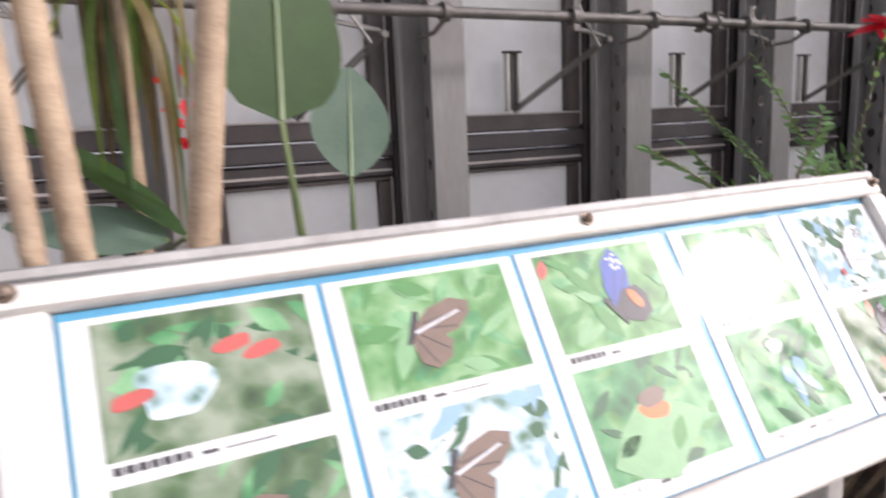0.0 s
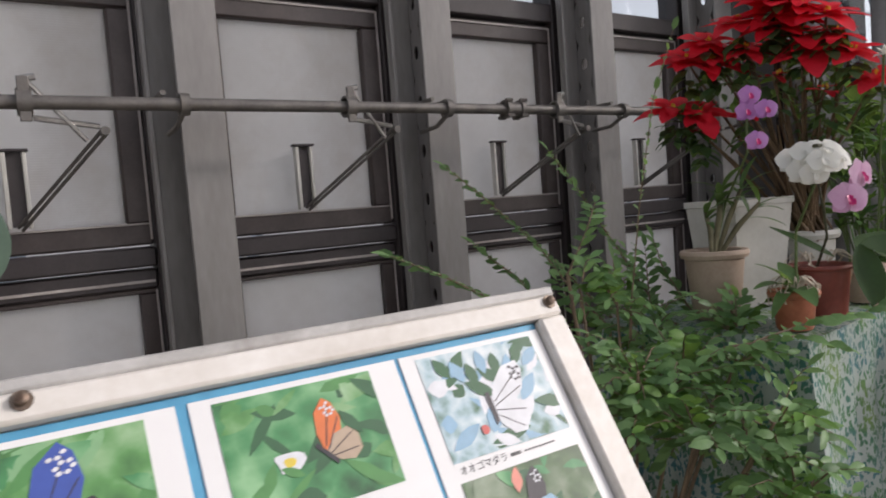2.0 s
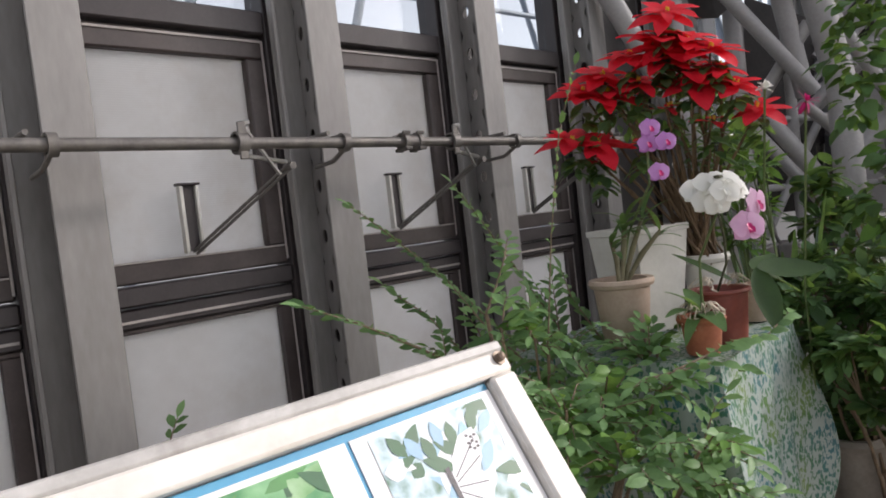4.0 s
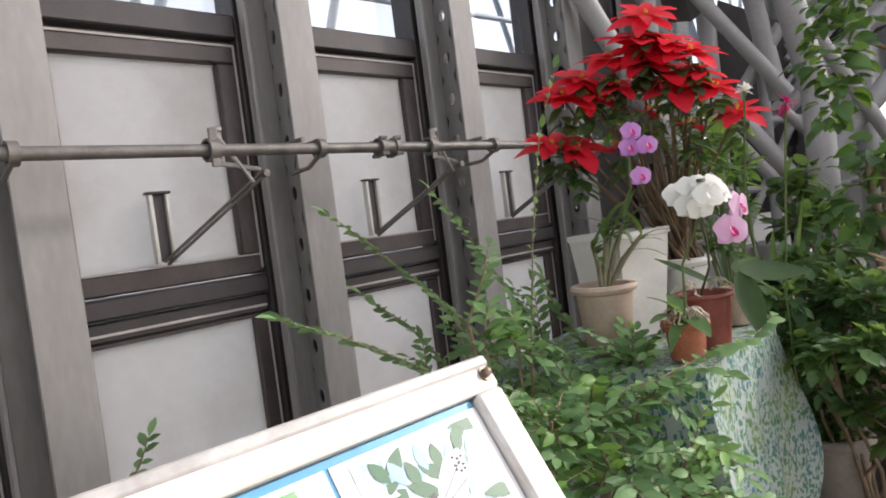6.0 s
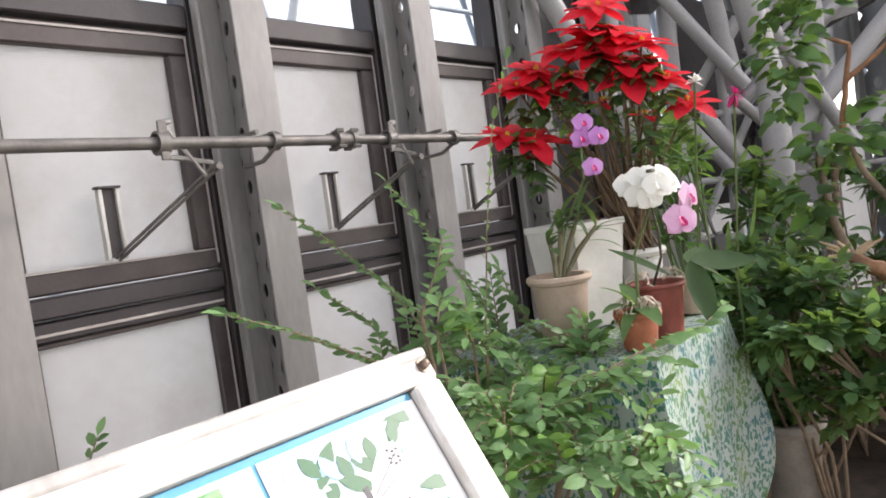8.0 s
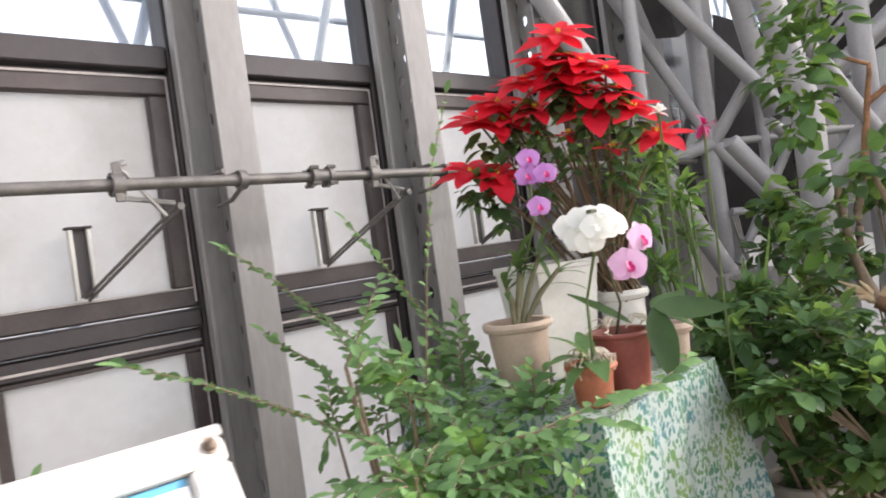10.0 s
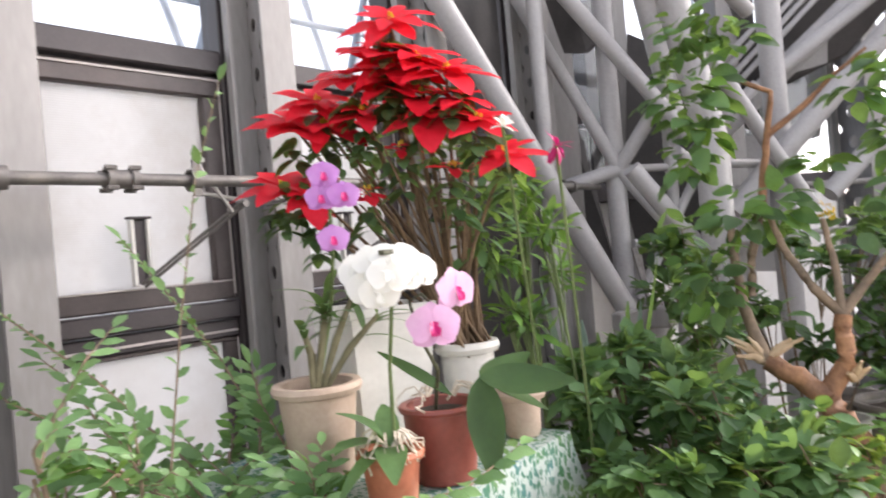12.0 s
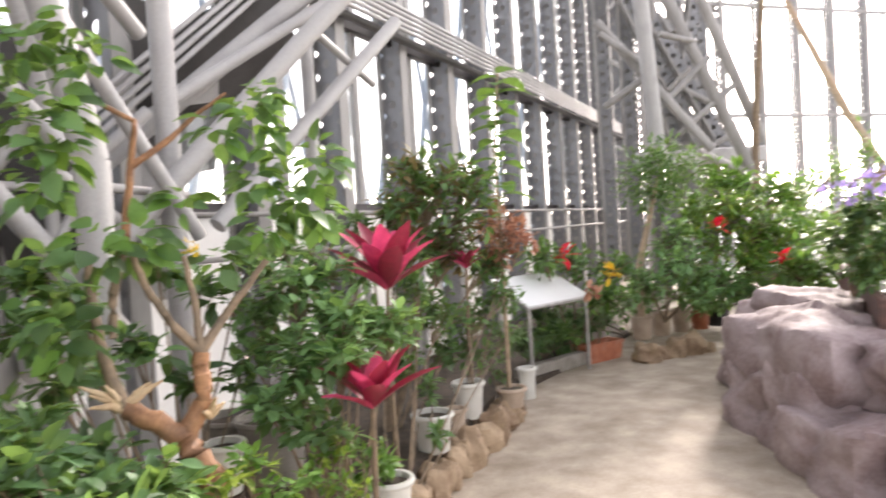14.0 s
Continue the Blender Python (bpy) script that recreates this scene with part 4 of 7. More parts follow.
def caption(x, d, text, page):
    """A line of small print: the name where it can be read, else bars, and a finer second line."""
    g = Geo()
    if text:
        c = bpy.data.curves.new("caption", "FONT")
        c.body, c.size = text, 0.0105
        t = bpy.data.objects.new("caption", c)
        scene.collection.objects.link(t)
        bpy.context.view_layer.update()
        me = t.to_mesh()
        g.v += [tuple(BM @ Vector((x + v.co.x, d + 0.0085 - v.co.y, -0.0052))) for v in me.vertices]
        g.f += [tuple(p.vertices) for p in me.polygons]
        xx = x + max([v.co.x for v in me.vertices] + [0.03])
        t.to_mesh_clear()
        bpy.data.objects.remove(t)
    else:
        xx = x
        for q in range(7):
            bw = rnd.uniform(0.004, 0.008)
            bar(g, xx, d, xx + bw, d + 0.007)
            xx += bw + 0.002
    bar(g, xx + 0.006, d + 0.003, xx + 0.02, d + 0.0065)
    for q in range(9):
        bar(g, xx + 0.026 + 0.005 * q, d + 0.004, xx + 0.0296 + 0.005 * q, d + 0.0058)
    part("caption", g, INK, page, "small black caption", smooth=False)


def bar(g, xa, da, xb, db):
    k = len(g.v)
    g.v += [tuple(BM @ Vector(p)) for p in ((xa, da, -0.0052), (xb, da, -0.0052), (xb, db, -0.0052), (xa, db, -0.0052))]
    g.f.append((k, k + 1, k + 2, k + 3))


# each sheet: two photographs (ground, kind of butterfly, caption that can be read)
SHEETS = [
    ((PHOTO_DARK, "red", ""), (PHOTO_DARK, "brown", "")),
    ((PHOTO_GREEN, "brown", ""), (PHOTO_PALE, "brown", "")),
    ((PHOTO_GREEN, "blue", ""), (PHOTO_MID, "orange", "カバタテハ")),
    ((PHOTO_MID, "tawny", ""), (PHOTO_MID, "striped", "アサギマダラ")),
    ((PHOTO_PALE, "pale", "オオゴマダラ"), (PHOTO_DARK, "dark", "")),
]
for i, sheet in enumerate(SHEETS):
    x0, x1, px, pw = ((0.056, 0.28, 0.077, 0.19), (0.287, 0.511, 0.305, 0.19), (0.518, 0.746, 0.538, 0.18), (0.757, 0.976, 0.777, 0.165), (0.981, 1.182, 1.0, 0.165))[i]
    g = Geo()
    g.box(x0, x1, 0.05, SLOPE - 0.053, -0.0078, -0.006, 0.0004, BM)
    page = part("photo_sheet", g, PAPER, board, "laminated white sheet with two photographs")
    for j, (pm, kind, text) in enumerate(sheet):
        pd, pl = (0.0565, 0.197)[j], (0.12, 0.126)[j]
        flat([(0, 0), (pw, 0), (pw, pl), (0, pl)], -0.0052, px, pd, page, "photograph", pm)
        tones = {PHOTO_DARK: (PHOTO_DARK, P_LEAF_DIM, PHOTO_MID), PHOTO_GREEN: (P_LEAF, PHOTO_MID, P_LEAF_PALE), PHOTO_MID: (P_LEAF_DIM, P_LEAF, PHOTO_GREEN), PHOTO_PALE: (P_LEAF_DIM, P_SKY, P_WHITE)}[pm]
        for q in range(34):
            ly, lx = rnd.uniform(0.0, pl), rnd.uniform(0.0, pw)
            pts = leaf_shape(lx, ly, rnd.uniform(0.02, 0.06), rnd.uniform(0.004, 0.011), rnd.uniform(-70, 60))
            flat([(max(0.001, min(pw - 0.001, a)), max(0.001, min(pl - 0.001, b))) for a, b in pts], -0.0050 + 0.00002 * q, px, pd, page, "printed_leaf", tones[q % 3])
        cx, cy = pw * 0.5, pl * 0.5
        if kind == "red":
            flat(oval(cx - 0.035, cy + 0.01, 0.032, 0.03, 0, 20, 0.2), -0.0044, px, pd, page, "printed_flower", PHOTO_PALE)
            for a, b in ((0.02, -0.022), (0.045, -0.012), (-0.07, 0.012)):
                flat(oval(cx + a, cy + b, 0.018, 0.008, -12), -0.0043, px, pd, page, "printed_flower", P_RED)
        elif kind == "brown":
            side_butterfly(cx - 0.03, cy - 0.005, 0.05, 35, P_BROWN, P_BROWN, None, page, px, pd)
            flat([(cx - 0.03, cy + 0.001), (cx + 0.025, cy - 0.015), (cx + 0.026, cy - 0.013), (cx - 0.029, cy + 0.004)], -0.0036, px, pd, page, "wing_band", P_WHITE)
        elif kind == "blue":
            flat(leaf_shape(0.004, 0.03, 0.026, 0.007, -70), -0.0044, px, pd, page, "printed_flower", P_RED)
            side_butterfly(cx, cy + 0.02, 0.055, -25, P_BLUE, P_BLACK, P_WHITE, page, px, pd)
            flat(oval(cx + 0.035, cy + 0.012, 0.014, 0.007, 60), -0.0036, px, pd, page, "wing_band", P_ORANGE)
        elif kind == "orange":
            flat(leaf_shape(0.01, pl * 0.85, 0.15, 0.045, -12), -0.0044, px, pd, page, "printed_leaf", P_LEAF_PALE)
            flat(oval(cx, cy - 0.002, 0.022, 0.011, 8), -0.0043, px, pd, page, "wing", P_ORANGE)
            flat(oval(cx + 0.002, cy - 0.016, 0.02, 0.012, -8), -0.0042, px, pd, page, "wing", P_BROWN)
        elif kind == "tawny":
            side_butterfly(cx + 0.012, cy + 0.012, 0.038, -30, P_ORANGE, P_TAWNY, P_WHITE, page, px, pd)
            flat(oval(cx - 0.025, cy + 0.012, 0.014, 0.012, 0, 16, 0.25), -0.0044, px, pd, page, "printed_flower", P_WHITE)
            flat(oval(cx - 0.025, cy + 0.012, 0.006, 0.005), -0.0043, px, pd, page, "flower_heart", P_YELLOW)
        elif kind == "striped":
            butterfly(cx + 0.01, cy + 0.012, 0.034, 160, P_SKY, P_WHITE, page, px, pd)
            flat(oval(cx - 0.008, cy - 0.034, 0.014, 0.01), -0.0043, px, pd, page, "printed_flower", P_WHITE)
        elif kind == "pale":
            for q in range(7):
                flat([(a, max(0.001, b)) for a, b in leaf_shape(0.02 + 0.02 * q, 0.004 + 0.006 * (q % 3), 0.03, 0.008, 60 + 9 * q)], -0.0043, px, pd, page, "printed_leaf", P_SKY if q % 2 else P_LEAF_DIM)
            side_butterfly(cx - 0.01, cy + 0.012, 0.05, 10, P_WHITE, P_WHITE, P_BLACK, page, px, pd)
            flat(oval(cx - 0.03, cy + 0.035, 0.005, 0.006), -0.0036, px, pd, page, "printed_flower", P_RED)
        else:
            side_butterfly(cx - 0.01, cy - 0.01, 0.035, -20, P_BLACK, P_SKY, P_WHITE, page, px, pd)
            for a, b in ((-0.02, -0.035), (-0.045, 0.045)):
                flat(leaf_shape(cx + a, cy + b, 0.028, 0.007, -75), -0.0044, px, pd, page, "printed_flower", P_CORAL)
        caption(px + 0.004, pd + pl + 0.004, text, page)
for x in (BX0 + 0.12, BX1 - 0.16):
    for y, z in ((0.70, 1.13), (0.57, 0.93)):
        g = Geo()
        g.box(x, x + 0.045, y - 0.02, y + 0.025, 0.02, z, 0.004)
        part("leg", g, BOARD_EDGE, board, "grey weathered leg")

# ---- plants ----


def foliage(g, points, n, spread, L, Wd, up=0.6, bend=0.35, fold=0.25, seg=3, lobed=False):
    """Leaves round a line of points, facing out and up."""
    for _ in range(n):
        i = rnd.randrange(len(points) - 1)
        p = lerp(points[i], points[i + 1], rnd.random())
        o = unit()
        way = Vector((o.x, o.y, o.z * 0.6 + 0.1))
        face = Vector((o.x * 0.35 + rnd.uniform(-0.3, 0.3), o.y * 0.35 + rnd.uniform(-0.3, 0.3), up + rnd.random() * 0.5))
        k = rnd.uniform(0.65, 1.15)
        at = p + o * (spread * rnd.random() ** 0.5)
        g.leaf(at, way, face, L * k, Wd * k, bend * rnd.uniform(0.3, 1.3), fold, seg)
        if lobed:
            d = way.normalized()
            s = d.cross(face).normalized()
            for turn in (-0.85, 0.85):
                g.leaf(at + d * (0.12 * L * k), d + s * turn, face, L * k * 0.68, Wd * k * 0.62, bend * 0.8, fold, seg)


def spray(gs, gl, pts, L, Wd, step, r=0.0035, droop=0.3):
    """A shoot with leaves set alternately along it."""
    pts = [Vector(p) for p in pts]
    gs.tube(pts, [r * (1 - 0.7 * i / (len(pts) - 1)) for i in range(len(pts))], 6)
    d, side = 0.0, 1
    for a, b in zip(pts, pts[1:]):
        n = max(1, int((b - a).length / step))
        for i in range(n):
            p, w = a.lerp(b, i / n), (b - a).normalized()
            s = w.cross(Vector((0, 0, 1)))
            s = s.normalized() if s.length > 0.15 else Vector((1, 0.3, 0)).normalized()
            k = rnd.uniform(0.7, 1.15)
            gl.leaf(p, s * side + w * 0.7 + Vector((0, 0, rnd.uniform(-0.3, 0.35))), Vector((-0.5 + rnd.uniform(-0.4, 0.4), -0.7 + rnd.uniform(-0.4, 0.4), 0.8)), L * k, Wd * k, droop, 0.2, 3)
            side = -side
    gl.leaf(pts[-1], pts[-1] - pts[-2], (0, -0.4, 1), L, Wd, droop, 0.2, 3)


def shrub(label, base, clumps, L, Wd, mat, density=1.0, category="shrub", group="", stem=TWIG, stem_r=0.007, name="shrub", seg=3, extra=None, up=0.6, lobed=False):
    """Stems from the base to uneven clumps of leaves. clumps: x, y, z, radius, leaves."""
    ob = thing(name, base, label, category, group)
    gs, gl, g2 = Geo(), Geo(), Geo()
    for x, y, z, r, n in clumps:
        c = Vector((x, y, z))
        mid = lerp(base, c, 0.5) + Vector((rnd.uniform(-0.06, 0.06), rnd.uniform(-0.06, 0.06), 0.05))
        gs.tube([base, mid, c], [stem_r, stem_r * 0.8, stem_r * 0.4], 6)
        for q in range(max(3, int(n * density / 14))):
            o = unit()
            tip = c + Vector((o.x * r, o.y * r, o.z * r * 0.85)) * rnd.uniform(0.6, 1.15)
            gs.tube([lerp(mid, c, 0.6), lerp(c, tip, 0.5), tip], [stem_r * 0.4, stem_r * 0.3, stem_r * 0.15], 5)
            target = g2 if extra and rnd.random() < 0.22 else gl
            foliage(target, [lerp(c, tip, 0.25), tip], 8 if lobed else 14, r * 0.25, L, Wd, up, seg=seg, lobed=lobed)
    part("branchwork", gs, stem, ob, kind="stuff")
    part("foliage", gl, mat, ob, kind="stuff")
    if extra and g2.v:
        part("young_foliage", g2, extra, ob, kind="stuff")
    return ob


def pot(base, r, h, mat, label, group="", flare=0.78, rim=0.012, name="flower_pot", soil=True, sides=32):
    """A round tapered pot with a rolled rim, hollow, with soil in it."""
    ob = thing(name, base, label, "flower pot", group)
    g = Geo()
    b = r * flare
    g.lathe(base, [(0.001, 0), (b, 0), (b + 0.003, 0.006), (lerp((b, 0, 0), (r, 0, 0), 0.85).x, h * 0.84), (r - 0.002, h - rim * 2.2), (r + rim * 0.6, h - rim * 1.9), (r + rim, h - rim), (r + rim * 0.7, h - 0.001), (r, h), (r - 0.008, h - 0.002), (r - 0.012, h * 0.86), (b * 0.9, h * 0.5)], sides)
    part("body", g, mat, ob)
    if soil:
        g = Geo()
        g.lathe(base, [(0.001, h * 0.9), (r * 0.5, h * 0.895), (r - 0.013, h * 0.87)], 20)
        part("soil", g, SOIL, ob, "dark potting soil")
    return ob


def blossom(g, gl, c, face, s, up=(0, 0, 1)):
    """A moth orchid flower: three sepals, two broad petals, a lip."""
    c, n = Vector(c), Vector(face).normalized()
    r = n.cross(Vector(up)).normalized()
    u = r.cross(n)
    for a, w, l in ((90, 0.55, 0.95), (215, 0.5, 0.9), (325, 0.5, 0.9)):
        d = r * math.cos(radians(a)) + u * math.sin(radians(a))
        g.leaf(c, d - n * 0.05, n, s * l * 0.55, s * w, 0.2, 0.1, 5, 0.8)
    for a in (15, 165):
        d = r * math.cos(radians(a)) + u * math.sin(radians(a))
        g.leaf(c + n * 0.004, d + n * 0.1, n, s * 0.55, s * 0.72, 0.25, 0.1, 6, 0.75, 0.02)
    for a in (250, 270, 290):
        d = r * math.cos(radians(a)) + u * math.sin(radians(a))
        gl.leaf(c + n * 0.008, d * 0.7 + n * 0.6, n, s * 0.25, s * 0.16, 0.5, 0.5, 4)
    gl.leaf(c + n * 0.006 + u * 0.1 * s, -u + n * 0.4, n, s * 0.16, s * 0.18, 0.2, 0.5, 3)


def strap_leaf(base, way, length, width, parent, mat=LEAF_DARK, bend=0.8, face=(0, 0, 1), name="leaf", fold=0.2, blunt=0.8):
    g = Geo()
    g.leaf(base, way, face, length, width, bend, fold, 10, blunt)
    return part(name, g, mat, parent)


# plants behind the board: canes, paddle leaves, drooping dracaena
cane = thing("cane_plant", (-1.34, 0.98, 0.06), "plant of upright tan canes with ringed bark", "cane plant")
for a, b, r in (((-1.194, 0.978, 1.566), (-1.244, 0.948, 1.232), 0.0195), ((-1.396, 0.898, 1.537), (-1.379, 0.858, 1.248), 0.0155), ((-1.431, 0.878, 1.458), (-1.417, 0.816, 1.248), 0.012)):
    a, b = Vector(a), Vector(b)
    low = b + (b - a) * ((b.z - 0.06) / (a.z - b.z))
    low = Vector((b.x * 0.6 + low.x * 0.4, max(0.86, b.y), 0.05))
    top = a + (a - b) * 1.2
    pts = [lerp(low, b, i / 8) for i in range(8)] + [lerp(b, top, i / 34) for i in range(35)]
    g = Geo()
    g.tube(pts, [r * (1 + 0.05 * (i % 2)) * (1 + 0.06 * noise.noise((i * 0.7, r * 900, 0))) for i in range(len(pts))], 16)
    part("cane", g, CANE, cane, "tan ringed cane")


def paddle(stem_low, base, tip, width, mat, label, face, vein=False, blunt=0.75, bend=0.05, droop=0.0):
    ob = thing("paddle_leaf_plant", (stem_low[0], stem_low[1], 0.06), label, "leafy plant")
    g = Geo()
    lo = Vector((stem_low[0], stem_low[1], 0.05))
    g.tube([lo, stem_low, base], [0.008, 0.006, 0.004], 8)
    part("stalk", g, STEM, ob)
    d = Vector(tip) - Vector(base)
    g = Geo()
    g.leaf(base, d, face, d.length, width, bend, 0.1, 14, blunt)
    lf = part("leaf", g, mat, ob)
    if vein:
        g = Geo()
        n = Vector(face).normalized()
        g.tube([Vector(base) + n * 0.002, lerp(base, tip, 0.5) + n * 0.001, lerp(base, tip, 0.96) - n * 0.004], [0.0032, 0.0022, 0.0006], 6)
        part("midrib", g, VEIN, lf, "pale midrib")
    return ob


paddle((-1.113, 0.971, 1.222), (-1.124, 0.985, 1.379), (-1.114, 0.987, 1.661), 0.185, LEAF_BIG, "large upright deep green paddle leaf on a stalk", (0.25, -1, 0.1), True, 0.6)
paddle((-0.912, 1.320, 1.155), (-0.902, 1.341, 1.272), (-0.873, 1.392, 1.487), 0.16, LEAF_GREY, "grey-green paddle leaf seen from its pale underside", (-0.1, -1, 0.15), True, 0.85)
paddle((-1.292, 1.247, 1.162), (-1.245, 1.099, 1.221), (-1.475, 1.357, 1.472), 0.085, LEAF_BIG, "dark arching paddle leaf bending down", (0.6, -0.6, 0.7), False, 0.8, 0.25)
paddle((-1.441, 1.150, 1.190), (-1.268, 1.102, 1.219), (-1.471, 1.157, 1.266), 0.11, LEAF_GREY, "broad pale green leaf lying low behind the board", (0, -0.6, 1), False, 0.8, 0.1)
dra = thing("dracaena", (-1.3, 1.3, 0.06), "dracaena with long drooping yellow-green and brown leaves", "dracaena")
g = Geo()
g.tube([(-1.3, 1.3, 0.05), (-1.29, 1.29, 0.9), (-1.29, 1.25, 1.75)], 0.014, 10)
part("stem", g, CANE, dra)
for i in range(26):
    a = 2 * math.pi * i / 26 + rnd.uniform(-0.1, 0.1)
    g = Geo()
    z = 1.6 + rnd.uniform(-0.05, 0.2)
    L, o = rnd.uniform(0.28, 0.42), Vector((math.cos(a), math.sin(a), 0))
    p0 = Vector((-1.29, 1.24, z))
    rows = 8
    s = o.cross(Vector((0, 0, 1)))
    w = rnd.uniform(0.009, 0.015)
    sp = rnd.uniform(0.04, 0.11)

    def strand(i, j):
        t = i / (rows - 1)
        return p0 + o * (sp * math.sin(t * 1.9)) + Vector((0, 0, 0.05 * math.sin(2 * t) - L * t * t)) + s * ((j - 1) * w * math.sin(0.25 + t * 2.8)) + o * (0.004 * (1 - abs(j - 1)))
    g.quad_grid(rows, 3, strand)
    part("leaf", g, (LEAF_YELLOW, LEAF_BRONZE, LEAF_MID, LEAF_BRONZE)[i % 4], dra)
g = Geo()
for q in range(12):
    c = Vector((-1.190, 1.404, 1.415)) + Vector((rnd.uniform(-0.02, 0.02), 0, rnd.uniform(-0.07, 0.05)))
    g.leaf(c, unit(), (0, -1, 0.4), 0.035, 0.015, 0.3)
part("red_blossom", g, BRACT, dra, "small red blossom among the leaves", kind="stuff")

# pots under the board's lower corner
pot((0.04, 0.84, 0.06), 0.1, 0.36, WHITEPOT, "cream plastic pot beside the board", "pots by the board", rim=0.014)
pot((-0.2, 0.76, 0.06), 0.085, 0.3, WHITEPOT, "small cream plastic pot under the board", "pots by the board", rim=0.014)
pot((0.24, 0.80, 0.06), 0.095, 0.4, BLUEPOT, "teal blue plastic pot beside the board", "pots by the board", rim=0.012)

# light green bush with long leafy shoots, between board and table
bush = thing("leafy_bush", (0.3, 1.2, 0.06), "light green bush with long shoots of small pointed leaves", "bush")
gs, gl, gy = Geo(), Geo(), Geo()
ROOTP = Vector((0.32, 1.2, 0.06))
SHOOTS = [
    ((0.30, 1.25, 1.02), (0.12, 1.295, 1.14), (-0.03, 1.31, 1.225), (-0.15, 1.314, 1.28)),
    ((0.562, 1.382, 1.030), (0.422, 1.500, 1.240), (0.280, 1.566, 1.396), (0.193, 1.592, 1.475)),
    ((0.720, 1.348, 1.024), (0.663, 1.470, 1.247), (0.579, 1.498, 1.387), (0.509, 1.537, 1.509)),
    ((0.421, 1.455, 1.032), (0.364, 1.539, 1.163), (0.287, 1.547, 1.222), (0.255, 1.577, 1.264)),
    ((0.653, 1.188, 1.045), (0.629, 1.259, 1.168), (0.624, 1.280, 1.245)),
    ((0.445, 1.283, 1.035), (0.395, 1.369, 1.143), (0.347, 1.436, 1.266), (0.321, 1.462, 1.299)),
    ((0.629, 1.112, 0.996), (0.523, 1.199, 1.061), (0.480, 1.276, 1.140)),
    ((-0.290, 1.788, 0.929), (-0.260, 1.789, 0.967), (-0.232, 1.794, 1.020)),
    ((0.220, 1.184, 1.202), (0.269, 1.182, 1.271), (0.294, 1.180, 1.315), (0.352, 1.216, 1.356)),
    ((0.639, 1.332, 0.975), (0.672, 1.346, 1.077), (0.691, 1.367, 1.217)),
]
for s in SHOOTS:
    mid = lerp(ROOTP, s[0], 0.6) + Vector((0.02, 0, 0.08))
    gs.tube([ROOTP, mid, s[0]], [0.007, 0.006, 0.004], 6)
    spray(gs, gl, s, 0.046, 0.019, 0.0115)
vine = ((0.40, 1.17, 1.10), (0.43, 1.15, 1.35), (0.46, 1.12, 1.58), (0.493, 1.08, 1.73))
gs.tube([ROOTP, vine[0]], [0.006, 0.004], 6)
spray(gs, gl, vine, 0.034, 0.015, 0.021, 0.0022)
CLUMPS = [((0.496, 1.219, 1.025), 0.13, 260), ((0.380, 1.016, 0.993), 0.13, 260), ((0.461, 1.413, 1.024), 0.1, 130), ((0.560, 1.004, 1.03), 0.09, 150), ((0.272, 1.037, 0.930), 0.13, 260), ((0.282, 0.914, 0.898), 0.13, 280),
          ((0.323, 0.821, 0.864), 0.1, 150), ((0.341, 1.458, 1.024), 0.08, 70), ((0.629, 1.392, 1.060), 0.08, 90), ((0.202, 1.130, 1.177), 0.06, 60), ((0.357, 1.172, 1.122), 0.09, 130), ((0.583, 1.025, 1.059), 0.05, 50),
          ((0.36, 0.80, 0.92), 0.09, 140), ((0.36, 0.76, 0.80), 0.1, 150), ((0.32, 0.72, 0.68), 0.11, 160), ((0.28, 0.78, 0.74), 0.12, 180), ((0.44, 0.74, 0.70), 0.05, 50), ((0.40, 0.90, 1.02), 0.07, 90), ((0.20, 0.98, 1.02), 0.09, 110)]
for c, r, n in CLUMPS:
    c = Vector(c)
    gs.tube([ROOTP, lerp(ROOTP, c, 0.5) + Vector((rnd.uniform(-0.04, 0.04), 0, 0.04)), c], [0.007, 0.005, 0.003], 6)
    for q in range(max(4, n // 13)):
        o = unit()
        a = c + o * r * 0.25
        tip = c + Vector((o.x, o.y, o.z * 0.8)) * r * rnd.uniform(0.9, 1.55) + Vector((0, 0, 0.03))
        spray(gs, gy if rnd.random() < 0.2 else gl, [a, lerp(a, tip, 0.5) + Vector((0, 0, 0.012)), tip - Vector((0, 0, 0.01))], rnd.uniform(0.034, 0.05), rnd.uniform(0.014, 0.02), 0.0105, 0.0022)
spray(gs, gl, ((0.672, 1.339, 1.055), (0.682, 1.374, 1.118), (0.696, 1.414, 1.171), (0.697, 1.444, 1.211)), 0.04, 0.015, 0.011, 0.002)
# long trailing spray over the table's edge
for s in (((0.40, 0.86, 1.06), (0.52, 0.80, 1.09), (0.66, 0.775, 1.085), (0.80, 0.78, 1.11)), ((0.36, 0.90, 1.05), (0.46, 0.80, 1.07), (0.56, 0.76, 1.03))):
    spray(gs, gl, s, 0.04, 0.021, 0.0125, 0.003)
part("branchwork", gs, TWIG, bush, kind="stuff")
part("foliage", gl, LEAF_BUSH, bush, kind="stuff")
part("young_foliage", gy, LEAF_LIGHT, bush, "fresh yellow-green leaves", kind="stuff")

